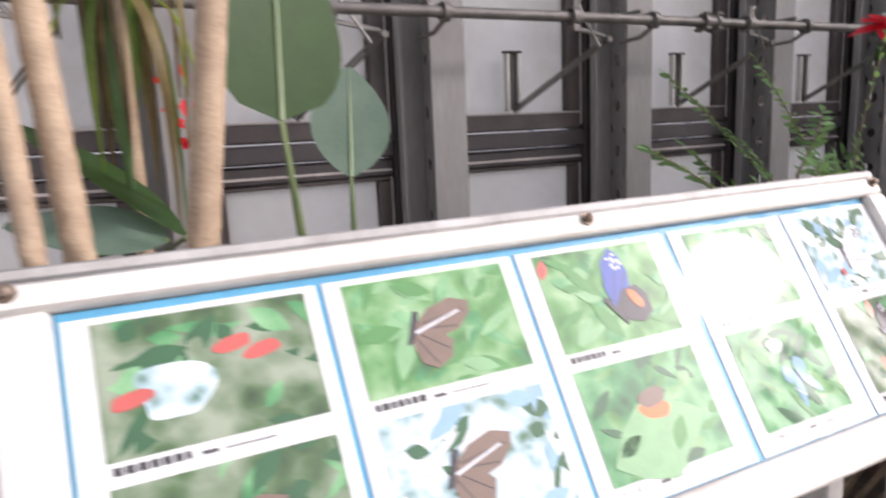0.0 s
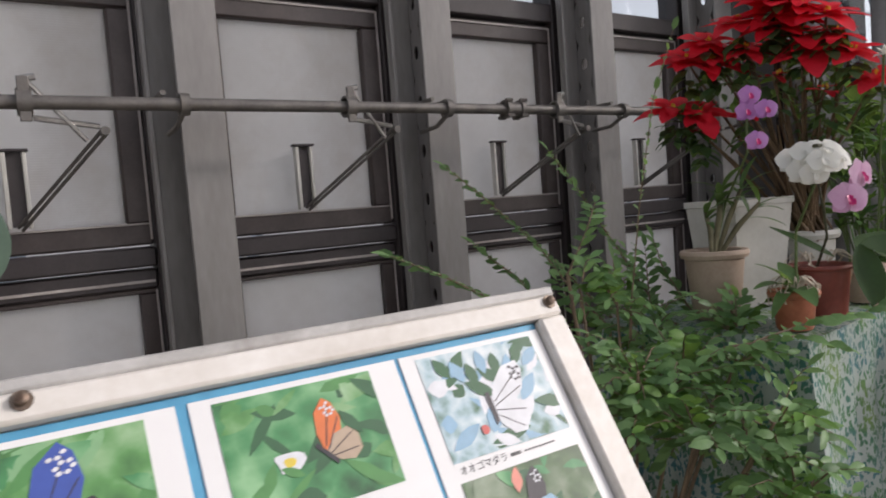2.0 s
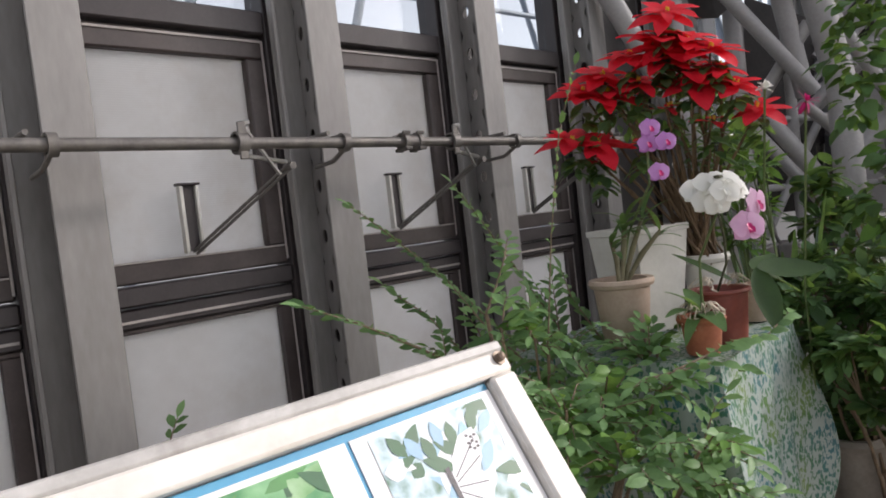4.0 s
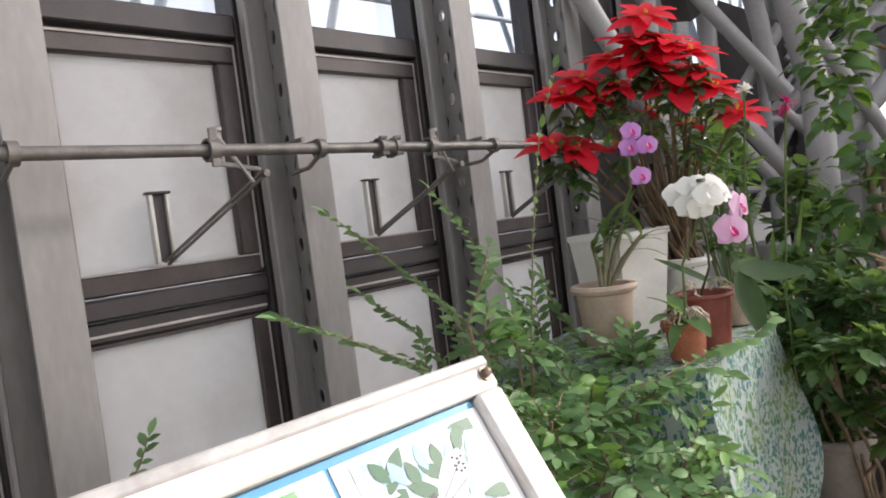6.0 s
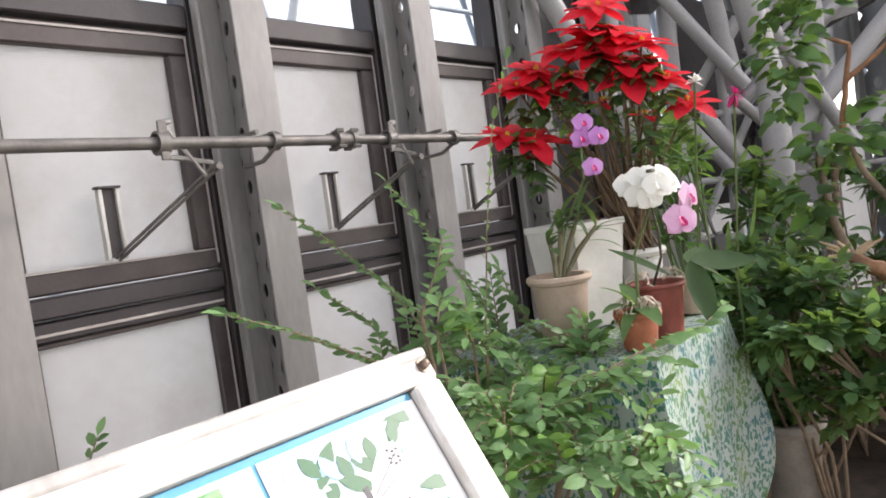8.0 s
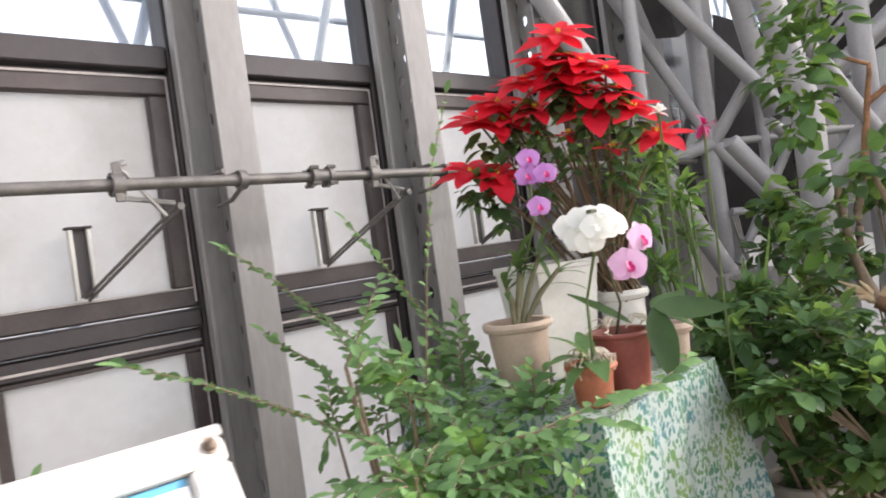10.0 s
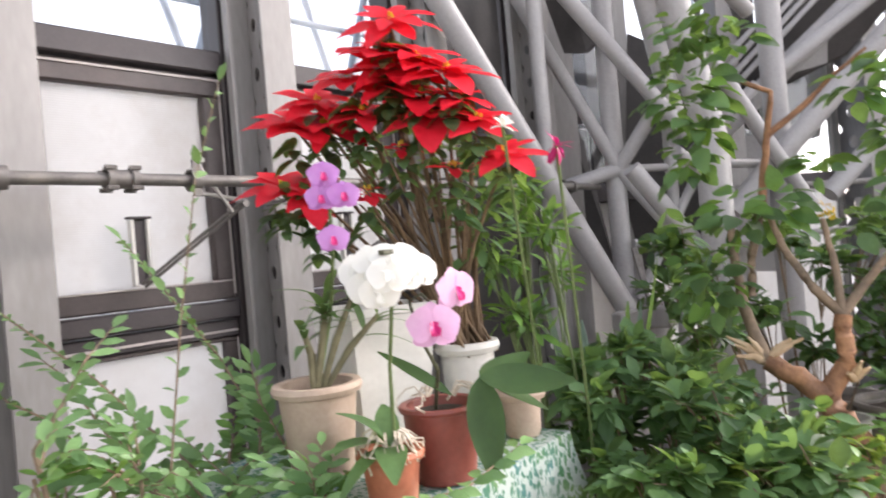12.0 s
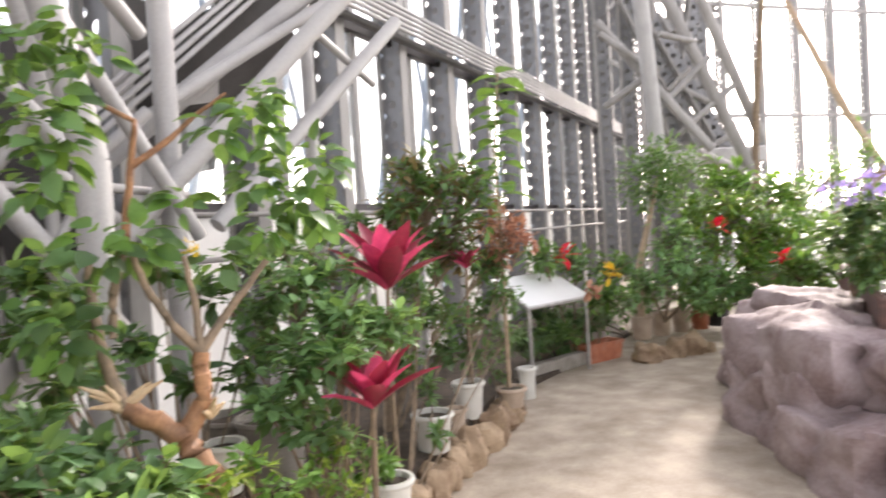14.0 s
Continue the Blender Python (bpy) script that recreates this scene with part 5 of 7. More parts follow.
# ---- table with a printed cloth ----
TZ = 1.037
CORNERS = [Vector((0.545, 0.832)), Vector((1.115, 0.892)), Vector((1.06, 1.43)), Vector((0.485, 1.36))]
TMID = sum(CORNERS, Vector((0, 0))) / 4
table = thing("plant_table", (0.80, 1.13, 0.06), "small table that carries the flower pots", "table")
g = Geo()
for z in (TZ - 0.03, TZ - 0.004):
    g.v += [(*(TMID + (c - TMID) * 0.985), z) for c in CORNERS]
g.f += [(3, 2, 1, 0), (4, 5, 6, 7)] + [(i, (i + 1) % 4, 4 + (i + 1) % 4, 4 + i) for i in range(4)]
part("tabletop", g, BROWNWALL, table, smooth=False)
for c in CORNERS:
    q = TMID + (c - TMID) * 0.86
    g = Geo()
    g.box(q.x - 0.02, q.x + 0.02, q.y - 0.02, q.y + 0.02, 0.06, TZ - 0.031, 0.003)
    part("leg", g, BROWNWALL, table)
g = Geo()
per, N = [], 44
for a, b in zip(CORNERS, CORNERS[1:] + CORNERS[:1]):
    per += [(a.lerp(b, i / N), i / N) for i in range(N)]


def drape(i, j):
    """Cloth flat on the top, then hanging in folds, with stiff cones at the corners."""
    p, t = per[j]
    if i < 4:
        q = TMID + (p - TMID) * (i / 3)
        return (q.x, q.y, TZ + 0.002 + 0.003 * noise.noise((q.x * 8, q.y * 8, 2)))
    d = (i - 3) / 20
    near = min(t, 1 - t)
    corner = max(0.0, 1 - near * 3.4)
    o = (p - TMID).normalized()
    fold = 0.014 * math.sin(j * 0.62 + 2.4 * noise.noise((j * 0.11, 0, 0))) + 0.012 * noise.noise((j * 0.3, d * 2.5, 4))
    f = fold * d ** 0.8 + 0.016 * d + corner ** 1.6 * 0.12 * math.sin(math.pi * d ** 1.5) * 0.75
    drop = 0.5 + 0.1 * corner + 0.03 * noise.noise((j * 0.2, 3, 0))
    return (p.x + o.x * f, p.y + o.y * f, TZ + 0.001 - d * drop)


g.quad_grid(24, len(per), drape, True)
single("tablecloth", g, CLOTH, (TMID.x, TMID.y, TZ), "white cloth printed with teal and green leaves, draped over the table", "tablecloth")

# ---- pots on the table ----
tan = pot((0.665, 1.128, TZ + 0.006), 0.073, 0.172, TANPOT, "tan clay orchid pot with a flared rim on the table", flare=0.72, rim=0.01)
orchid = thing("purple_orchid", (0.665, 1.128, TZ + 0.155), "orchid with mauve flowers and bare canes in a tan pot", "orchid")
FL = [(0.595, 0.968, 1.566), (0.592, 0.975, 1.531), (0.610, 0.940, 1.531), (0.595, 0.956, 1.464)]
g = Geo()
base = Vector((0.665, 1.128, TZ + 0.155))
g.tube([base, (0.694, 1.108, 1.330), (0.626, 0.999, 1.442), (0.623, 0.994, 1.553)], 0.003, 6)
part("flower_stalk", g, STEM, orchid)
for x1, y1, x2, y2 in ((565, 600, 575, 520), (590, 600, 640, 545), (560, 640, 560, 590), (600, 640, 680, 580), (575, 640, 600, 540)):
    g = Geo()
    b = base
    e = Vector((0.690, 1.114, 1.372)) if x2 == 575 else Vector((0.665 + (x2 - 575) * 0.001, 1.128 - (x2 - 575) * 0.0006, TZ + 0.17 + (690 - y2) * 0.00105))
    g.tube([b + Vector(((x1 - 575) * 0.0006, 0, 0)), lerp(b, e, 0.5) + Vector((0.005, 0, 0.01)), e], [0.005, 0.0075, 0.0045], 8)
    part("cane", g, OLIVE_CANE, orchid, "olive brown cane")
    for q in range(6):
        w = Vector((rnd.uniform(-0.6, 1), rnd.uniform(-0.8, 0.3), rnd.uniform(0.1, 0.7)))
        strap_leaf(lerp(b, e, 0.72 + 0.055 * q), w, rnd.uniform(0.08, 0.12), 0.017, orchid, LEAF_DARK, 0.6)
for c in FL:
    g, l = Geo(), Geo()
    blossom(g, l, c, (-0.55, -0.8, 0.1), 0.05)
    f = part("blossom", g, PETAL_PURPLE, orchid)
    part("lip", l, LIP, f)

# square white planter and a second white pot behind
sq = thing("square_planter", (0.865, 1.19, TZ), "tall square off-white planter on the table", "planter")
g = Geo()
m = pose(0.865, 1.19, TZ + 0.006, 0, 0, -14)
prof = [(0.068, 0), (0.071, 0.004), (0.094, 0.27), (0.098, 0.272), (0.098, 0.288), (0.091, 0.288), (0.087, 0.24), (0.078, 0.1)]
g.quad_grid(len(prof), 4, lambda i, j: m @ Vector((prof[i][0] * (1, -1, -1, 1)[j], prof[i][0] * (1, 1, -1, -1)[j], prof[i][1])), True)
part("body", g, WHITEPOT, sq, smooth=False)
g = Geo()
g.quad_grid(2, 2, lambda i, j: m @ Vector((-0.087 + 0.174 * i, -0.087 + 0.174 * j, 0.255)))
part("soil", g, SOIL, sq)
pot((1.035, 1.085, TZ + 0.006), 0.06, 0.19, WHITEPOT, "round white pot behind the orchids on the table")

# poinsettia
poin = thing("poinsettia", (1.035, 1.085, 1.2), "tall poinsettia with layers of scarlet bracts on brown stems", "poinsettia")
HEADS = [(0.818, 1.016, 1.863), (0.823, 1.036, 1.812), (0.851, 0.983, 1.792), (0.794, 1.114, 1.779), (0.762, 1.185, 1.741), (0.739, 1.233, 1.706), (0.774, 1.180, 1.696), (0.832, 1.045, 1.757), (0.861, 0.994, 1.722), (0.890, 0.921, 1.709), (0.904, 0.897, 1.664), (0.811, 1.109, 1.708),
         (0.851, 1.049, 1.633), (0.727, 1.274, 1.583), (0.764, 1.221, 1.566), (0.924, 0.854, 1.595), (0.821, 1.124, 1.554), (0.766, 1.221, 1.520), (0.893, 0.959, 1.584), (0.829, 1.038, 1.787), (0.875, 0.937, 1.758), (0.871, 0.985, 1.689)]
gl = Geo()
b0 = Vector((1.035, 1.085, 1.205))


def woody_stem(pts, radii):
    g = Geo()
    g.tube(pts, radii, 7)
    part("stem", g, STEM_BROWN, poin)


for i, h in enumerate(HEADS):
    h = Vector(h)
    small = i in (12, 16, 17, 18)
    mid = lerp(b0, h, 0.55) + Vector((rnd.uniform(-0.03, 0.03), rnd.uniform(-0.03, 0.03), 0.02))
    st = b0 + Vector((rnd.uniform(-0.04, 0.04), rnd.uniform(-0.04, 0.04), 0))
    woody_stem([st, lerp(st, mid, 0.5), mid, lerp(mid, h, 0.6), h], [0.005, 0.0045, 0.004, 0.0035, 0.003])
    tilt = Vector((rnd.uniform(-0.45, 0.0), -0.34 + rnd.uniform(-0.2, 0.12), 1)).normalized()
    g = Geo()
    for q in range(5):
        c = h + tilt * 0.008 + unit() * 0.006
        g.tube([c, c + tilt * 0.008], [0.003, 0.002], 5)
    head = part("bract_head", g, YELLOW, poin, "scarlet bracts round small yellow buds")
    n = 7 if small else 12
    t0 = rnd.random()
    e1 = tilt.cross(Vector((1, 0.2, 0))).normalized()
    e2 = tilt.cross(e1)
    for q in range(n):
        a = 2 * math.pi * (q / n * 2 + t0) + rnd.uniform(-0.25, 0.25)
        inner = q >= n / 2
        L = (0.056 if small else 0.108) * (0.72 if inner else 1) * (0.72 if i in (9, 10, 15) else 1) * rnd.uniform(0.8, 1.15)
        o = e1 * math.cos(a) + e2 * math.sin(a)
        g = Geo()
        g.leaf(h + tilt * (0.008 if inner else 0), o + tilt * (0.26 if inner else rnd.uniform(-0.08, 0.12)), tilt, L, L * rnd.uniform(0.42, 0.56), rnd.uniform(0.1, 0.5), 0.18, 6, 0.9, 0.03)
        part("bract", g, BRACT, head)
    for q in range(12):
        a = rnd.uniform(0, 6.28)
        L = rnd.uniform(0.04, 0.07)
        gl.leaf(h - Vector((0, 0, rnd.uniform(0.015, 0.09))), Vector((math.cos(a), math.sin(a), -0.25)), (0, 0, 1), L, L * 0.5, 0.5, 0.15, 4)
for q in range(20):
    a = rnd.uniform(0, 6.28)
    s = b0 + Vector((rnd.uniform(-0.05, 0.05), rnd.uniform(-0.05, 0.05), 0))
    e = Vector((0.89 + 0.11 * math.cos(a), 1.06 + 0.11 * math.sin(a), rnd.uniform(1.5, 1.66)))
    woody_stem([s, lerp(s, e, 0.5) + Vector((0, 0, 0.03)), e], [0.0035, 0.003, 0.002])
foliage(gl, [Vector((0.989, 0.977, 1.646)), Vector((1.015, 0.998, 1.522)), Vector((1.036, 1.025, 1.429))], 160, 0.08, 0.048, 0.024)
foliage(gl, [Vector((0.828, 1.206, 1.664)), Vector((0.930, 1.048, 1.631))], 110, 0.07, 0.05, 0.025)
foliage(gl, [Vector((0.719, 1.268, 1.543)), Vector((0.774, 1.229, 1.538))], 40, 0.045, 0.045, 0.022)
part("foliage", gl, LEAF_DARK, poin, kind="stuff")

# small terracotta pot with roots and white moth orchid
TC = Vector((0.635, 0.91, TZ + 0.006))
pot(TC, 0.047, 0.088, TERRA, "small terracotta pot with pale roots over its rim", flare=0.75, rim=0.008)
pot((0.77, 0.925, TZ + 0.006), 0.066, 0.13, REDPOT, "red-brown plastic pot with orchid roots", flare=0.8, rim=0.006)
pot((1.04, 0.955, TZ + 0.006), 0.042, 0.1, TANPOT, "pale pink clay pot at the edge of the table")


def roots(c, r, z, n, parent):
    for q in range(n):
        a = rnd.uniform(0, 6.28)
        a2 = a + rnd.uniform(-1.2, 1.2)
        p0 = c + Vector((0.4 * r * math.cos(a), 0.4 * r * math.sin(a), z + 0.006))
        p1 = c + Vector((0.85 * r * math.cos(a2), 0.85 * r * math.sin(a2), z + rnd.uniform(0.005, 0.03)))
        p2 = c + Vector((1.13 * r * math.cos(a2), 1.13 * r * math.sin(a2), z + rnd.uniform(-0.0, 0.012)))
        p3 = c + Vector((1.12 * r * math.cos(a2 + 0.2), 1.12 * r * math.sin(a2 + 0.2), z - rnd.random() ** 2.5 * 0.06))
        g = Geo()
        g.tube([p0, lerp(p0, p1, 0.5) + Vector((0, 0, 0.015)), p1, p2, p3], rnd.uniform(0.0012, 0.0021), 6)
        part("aerial_root", g, ROOT, parent)


wo = thing("white_moth_orchid", TC + Vector((0, 0, 0.08)), "moth orchid with a cluster of white flowers in terracotta", "orchid")
roots(TC, 0.047, 0.088, 18, wo)
for way, L, w in (((-1, -0.2, 0.1), 0.14, 0.03), ((-0.75, 0.2, 0.45), 0.11, 0.05), ((-0.5, -0.6, 0.2), 0.12, 0.05), ((0.3, 0.4, 0.9), 0.09, 0.04), ((-0.3, 0.3, 0.8), 0.1, 0.05)):
    strap_leaf(TC + Vector((0, 0, 0.09)), way, L, w, wo, LEAF_MID, 0.7)
g = Geo()
TOPW = Vector((0.587, 0.822, 1.418))
g.tube([TC + Vector((0.01, 0, 0.08)), Vector((0.644, 0.904, 1.257)), Vector((0.589, 0.828, 1.361)), TOPW], [0.004, 0.003, 0.003, 0.002], 7)
part("flower_stalk", g, STEM, wo)
for i, (p, f, s) in enumerate((((0.553, 0.852, 1.413), (-0.85, -0.35, 0.4), 0.063), ((0.561, 0.824, 1.424), (-0.7, -0.5, 0.6), 0.067), ((0.576, 0.798, 1.423), (-0.45, -0.7, 0.6), 0.070), ((0.608, 0.790, 1.407), (-0.2, -0.85, 0.4), 0.063),
                               ((0.550, 0.832, 1.388), (-0.75, -0.65, 0.05), 0.059), ((0.551, 0.808, 1.381), (-0.6, -0.75, -0.1), 0.059), ((0.558, 0.793, 1.404), (-0.6, -0.7, 0.3), 0.063), ((0.583, 0.791, 1.403), (-0.4, -0.85, 0.2), 0.059), ((0.598, 0.833, 1.430), (-0.3, -0.3, 0.9), 0.067))):
    g, l = Geo(), Geo()
    blossom(g, l, p, f, s, (0.05, 0.1, 1) if abs(f[2]) < 0.9 else (0, 1, 0.2))
    for q in l.v:
        g.v.append(q)
    k = len(g.v) - len(l.v)
    g.f += [tuple(k + a for a in f2) for f2 in l.f]
    part("blossom", g, PETAL_WHITE, wo)
g = Geo()
c = Vector((0.567, 0.807, 1.437))
g.box(c.x - 0.01, c.x + 0.01, c.y - 0.006, c.y + 0.006, c.z - 0.003, c.z + 0.004, 0.002)
part("dark_clip", g, DARK_STEM, wo, "dark clip on the stalk")

po = thing("pink_moth_orchid", (0.77, 0.925, TZ + 0.11), "moth orchid with two pale pink flowers and arching leaves", "orchid")
RC = Vector((0.77, 0.925, TZ + 0.006))
roots(RC, 0.066, 0.13, 11, po)
for base, tip, w, bend, face in (((0.777, 0.834, 1.220), (0.714, 0.769, 1.080), 0.07, 0.08, (-0.7, -0.7, 0.15)), ((0.777, 0.834, 1.220), (0.878, 0.733, 1.186), 0.075, -0.3, (-0.4, -0.5, 0.75)), ((0.754, 0.879, 1.191), (0.708, 1.004, 1.274), 0.03, 0.1, (-0.3, -0.4, 0.8)),
                                 ((0.796, 0.850, 1.213), (0.944, 0.863, 1.215), 0.06, -0.2, (-0.3, -0.4, 0.9)), ((0.791, 0.811, 1.198), (0.898, 0.783, 1.149), 0.06, 0.1, (-0.3, -0.3, 0.9))):
    d = Vector(tip) - Vector(base)
    strap_leaf(base, d, d.length, w * 0.87, po, LEAF_BIG, bend, face)
g = Geo()
g.tube([RC + Vector((-0.01, 0, 0.12)), Vector((0.728, 0.881, 1.238)), Vector((0.666, 0.852, 1.300)), Vector((0.649, 0.853, 1.359)), Vector((0.651, 0.829, 1.371)), Vector((0.652, 0.803, 1.350))], [0.0035, 0.003, 0.003, 0.0025, 0.0025, 0.002], 7)
part("flower_stalk", g, DARK_STEM, po)
for c, f, s in (((0.622, 0.780, 1.325), (-0.6, -0.8, 0.25), 0.076), ((0.674, 0.781, 1.372), (-0.15, -0.95, 0.0), 0.07)):
    g, l = Geo(), Geo()
    blossom(g, l, c, f, s)
    q = part("blossom", g, PETAL_PINK, po)
    part("lip", l, LIP, q)

# green cane plant, pale flower and purple flower behind the table
shrub("slender leafy plant with narrow upright leaves", Vector((1.3, 1.0, 0.06)), [(*(1.203, 1.048, 1.552), 0.07, 60), (*(1.243, 0.996, 1.481), 0.07, 60), (*(1.173, 1.092, 1.386), 0.06, 60), (*(1.200, 1.043, 1.264), 0.07, 70), (*(1.332, 1.043, 1.372), 0.06, 40)], 0.065, 0.018, LEAF_LIGHT, group="", stem=STEM, category="plant", name="narrow_leaf_plant", extra=LEAF_MID, up=0.2)
yf = thing("tall_flower_stalk", (1.14, 0.98, 0.06), "tall thin stalk with a creamy white flower", "flower")
g = Geo()
tip = Vector((0.865, 0.811, 1.635))
g.tube([(1.14, 0.98, 0.05), (1.14, 0.97, 1.1), tip], 0.003, 6)
part("stalk", g, STEM, yf)
g = Geo()
for q in range(14):
    g.leaf(tip, unit() + Vector((0, -0.3, 0.4)), (0, -0.5, 1), 0.024, 0.015, 0.3, 0.3, 4)
part("blossom", g, PETAL_WHITE, yf)
pf = thing("purple_flower_stalk", (1.16, 0.85, 0.06), "tall thin stalk with a spidery purple flower", "flower")
g = Geo()
tip = Vector((0.920, 0.742, 1.594))
g.tube([(1.16, 0.85, 0.05), (1.14, 0.86, 1.1), tip], 0.003, 6)
part("stalk", g, STEM, pf)
g = Geo()
for q in range(16):
    g.leaf(tip, unit(), (0, -0.6, 1), 0.034, 0.009, 0.4, 0.3, 4)
part("blossom", g, LIP, pf)
ag = thing("upright_leaf_plant", (1.66, 1.12, 0.06), "upright grey-green sword leaves in a clump", "leafy plant")
for q in range(7):
    g = Geo()
    a = q * 0.9
    g.leaf((1.66, 1.12, 0.62 + 0.02 * q), (0.35 * math.cos(a), 0.35 * math.sin(a), 1), (math.cos(a), math.sin(a), -0.2), rnd.uniform(0.5, 0.78), 0.055, 0.1, 0.3, 8, 0.7)
    part("leaf", g, LEAF_GREY if q % 2 else LEAF_MID, ag)
g = Geo()
g.tube([(1.66, 1.12, 0.05), (1.66, 1.12, 0.75)], 0.03, 10)
part("stem", g, STEM, ag)

# urn on stones beside the table
pot((1.53, 0.89, 0.33), 0.098, 0.265, GREYPOT, "weathered grey urn with a broad rim on stones", rim=0.018, flare=0.75)


def rock(base, sx, sy, sz, seed, mat, label, group, parent=None, name="stone", rough=0.28, n=14, boxy=0.45):
    """An uneven boulder with flat facets."""
    g = Geo()
    c = Vector(base) + Vector((0, 0, sz * 0.42))

    def at(i, j):
        th, ph = math.pi * i / (n - 1), 2 * math.pi * j / (n + 6)
        d = Vector((math.sin(th) * math.cos(ph), math.sin(th) * math.sin(ph), math.cos(th)))
        k = 1 + rough * noise.noise(d * 1.3 + Vector((seed * 7.3, seed, 0))) * 1.6 + rough * 0.5 * noise.noise(d * 3.4 + Vector((seed, 0, 3))) - rough * 0.45 * max(0, 0.35 - abs(noise.noise(d * 2.2 + Vector((0, seed * 3.1, 1))))) + rough * 0.26 * noise.noise(d * 11 + Vector((seed, 5, 3)))
        p = max(abs(d.x), abs(d.y), abs(d.z))
        d = d / (p ** boxy)
        return c + Vector((d.x * sx * k, d.y * sy * k, max(d.z * sz * k, -sz * 0.45)))
    g.quad_grid(n, n + 6, at, True)
    if parent:
        return part(name, g, mat, parent)
    return single(name, g, mat, base, label, "stone", group)


for i, (x, y, s) in enumerate(((1.541, 0.90, 0.24), (1.36, 0.62, 0.15), (1.2, 0.45, 0.12), (1.85, 0.36, 0.12), (1.62, 0.38, 0.12))):
    rock((x, y, 0.02), s, s * 0.85, s * 0.8, i + 1, ROCK, "rough brown edging stone", "edging stones")

fern = thing("urn_fern", (1.541, 0.90, 0.57), "arching dark green fern growing in the grey urn", "fern")
for q in range(15):
    a = 0.42 * q
    gs, gl = Geo(), Geo()
    o = Vector((math.cos(a), math.sin(a), 0))
    L = rnd.uniform(0.22, 0.36)
    p0 = Vector((1.541, 0.90, 0.56))
    spray(gs, gl, [p0, p0 + o * 0.3 * L + Vector((0, 0, 0.75 * L)), p0 + o * 0.7 * L + Vector((0, 0, 1.0 * L)), p0 + o * 1.05 * L + Vector((0, 0, 0.75 * L))], 0.055, 0.02, 0.011, 0.003)
    fr = part("frond", gl, LEAF_MID if q % 2 else LEAF_DARK, fern)
    part("rib", gs, STEM, fr)
shrub("dark leafy plant filling the bed behind the urn", Vector((1.75, 0.95, 0.06)), [(*(1.392, 0.911, 0.950), 0.09, 80), (*(1.547, 0.847, 0.843), 0.12, 120), (*(1.594, 0.722, 0.908), 0.12, 120), (*(1.476, 0.634, 0.781), 0.11, 100), (*(1.711, 0.768, 0.93), 0.12, 110), (*(1.735, 0.644, 0.86), 0.12, 100), (*(1.665, 0.901, 0.970), 0.1, 80), (*(1.330, 0.659, 0.673), 0.08, 60)], 0.075, 0.034, LEAF_DARK, 1.0, extra=LEAF_MID, seg=3, lobed=True)

# ---- shrub with pruned orange-brown branches ----
pr = thing("pruned_shrub", (1.8, 0.52, 0.06), "old shrub with thick pruned orange-brown branches and large leaves", "shrub")


def limb(pts, r0, r1, mat=BARK):
    g = Geo()
    pts = [Vector(p) for p in pts]
    fine = []
    for a, b in zip(pts, pts[1:]):
        fine += [a.lerp(b, q / 4) + unit() * r0 * 0.14 for q in range(4)]
    fine.append(pts[-1])
    m = len(fine)
    g.tube(fine, [(r0 + (r1 - r0) * i / (m - 1)) * (1 + 0.13 * noise.noise((i * 0.9, r0 * 80, 1))) for i in range(m)], 10)
    part("branch", g, mat, pr)


JUN = (1.81, 0.585, 0.98)
KNOB = (1.785, 0.715, 1.073)
FORK = (1.86, 0.545, 1.185)
limb([(1.80, 0.50, 0.05), (1.80, 0.51, 0.6), (1.795, 0.525, 0.89), JUN], 0.038, 0.034)
limb([JUN, (1.79, 0.645, 1.035), KNOB], 0.03, 0.025)
for tip in ((1.755, 0.782, 1.118), (1.765, 0.748, 1.137), (1.75, 0.8, 1.14), (1.735, 0.775, 1.09), (1.80, 0.655, 1.13), (1.80, 0.625, 1.132)):
    limb([KNOB, lerp(KNOB, tip, 0.5) + Vector((0, 0, 0.006)), tip], 0.014, 0.003, SPLINTER)
limb([KNOB, (1.80, 0.762, 1.2), (1.81, 0.784, 1.34), (1.82, 0.788, 1.443)], 0.017, 0.01, TWIG)
limb([JUN, (1.845, 0.545, 1.065), FORK], 0.029, 0.021)
for tip in ((1.80, 0.50, 1.08), (1.83, 0.49, 1.06), (1.79, 0.53, 1.05)):
    limb([(1.845, 0.53, 1.03), tip], 0.013, 0.003, SPLINTER)
limb([FORK, (1.865, 0.61, 1.25), (1.87, 0.679, 1.367), (1.867, 0.705, 1.458)], 0.014, 0.008, TWIG)
limb([FORK, (1.89, 0.56, 1.3), (1.9, 0.585, 1.43)], 0.012, 0.007, TWIG)
limb([FORK, (1.915, 0.495, 1.265), (1.96, 0.388, 1.404)], 0.014, 0.008, TWIG)
limb([(1.911, 0.732, 1.488), (1.912, 0.723, 1.560), (1.910, 0.704, 1.668), (1.902, 0.684, 1.781), (1.860, 0.764, 1.831)], 0.012, 0.006, BARK)
limb([(1.910, 0.704, 1.668), (1.951, 0.631, 1.727), (1.993, 0.558, 1.804), (2.004, 0.474, 1.863)], 0.01, 0.004, BARK)
limb([(1.911, 0.732, 1.488), (1.893, 0.766, 1.346), (1.862, 0.762, 1.234)], 0.012, 0.012, TWIG)
gl, gy = Geo(), Geo()
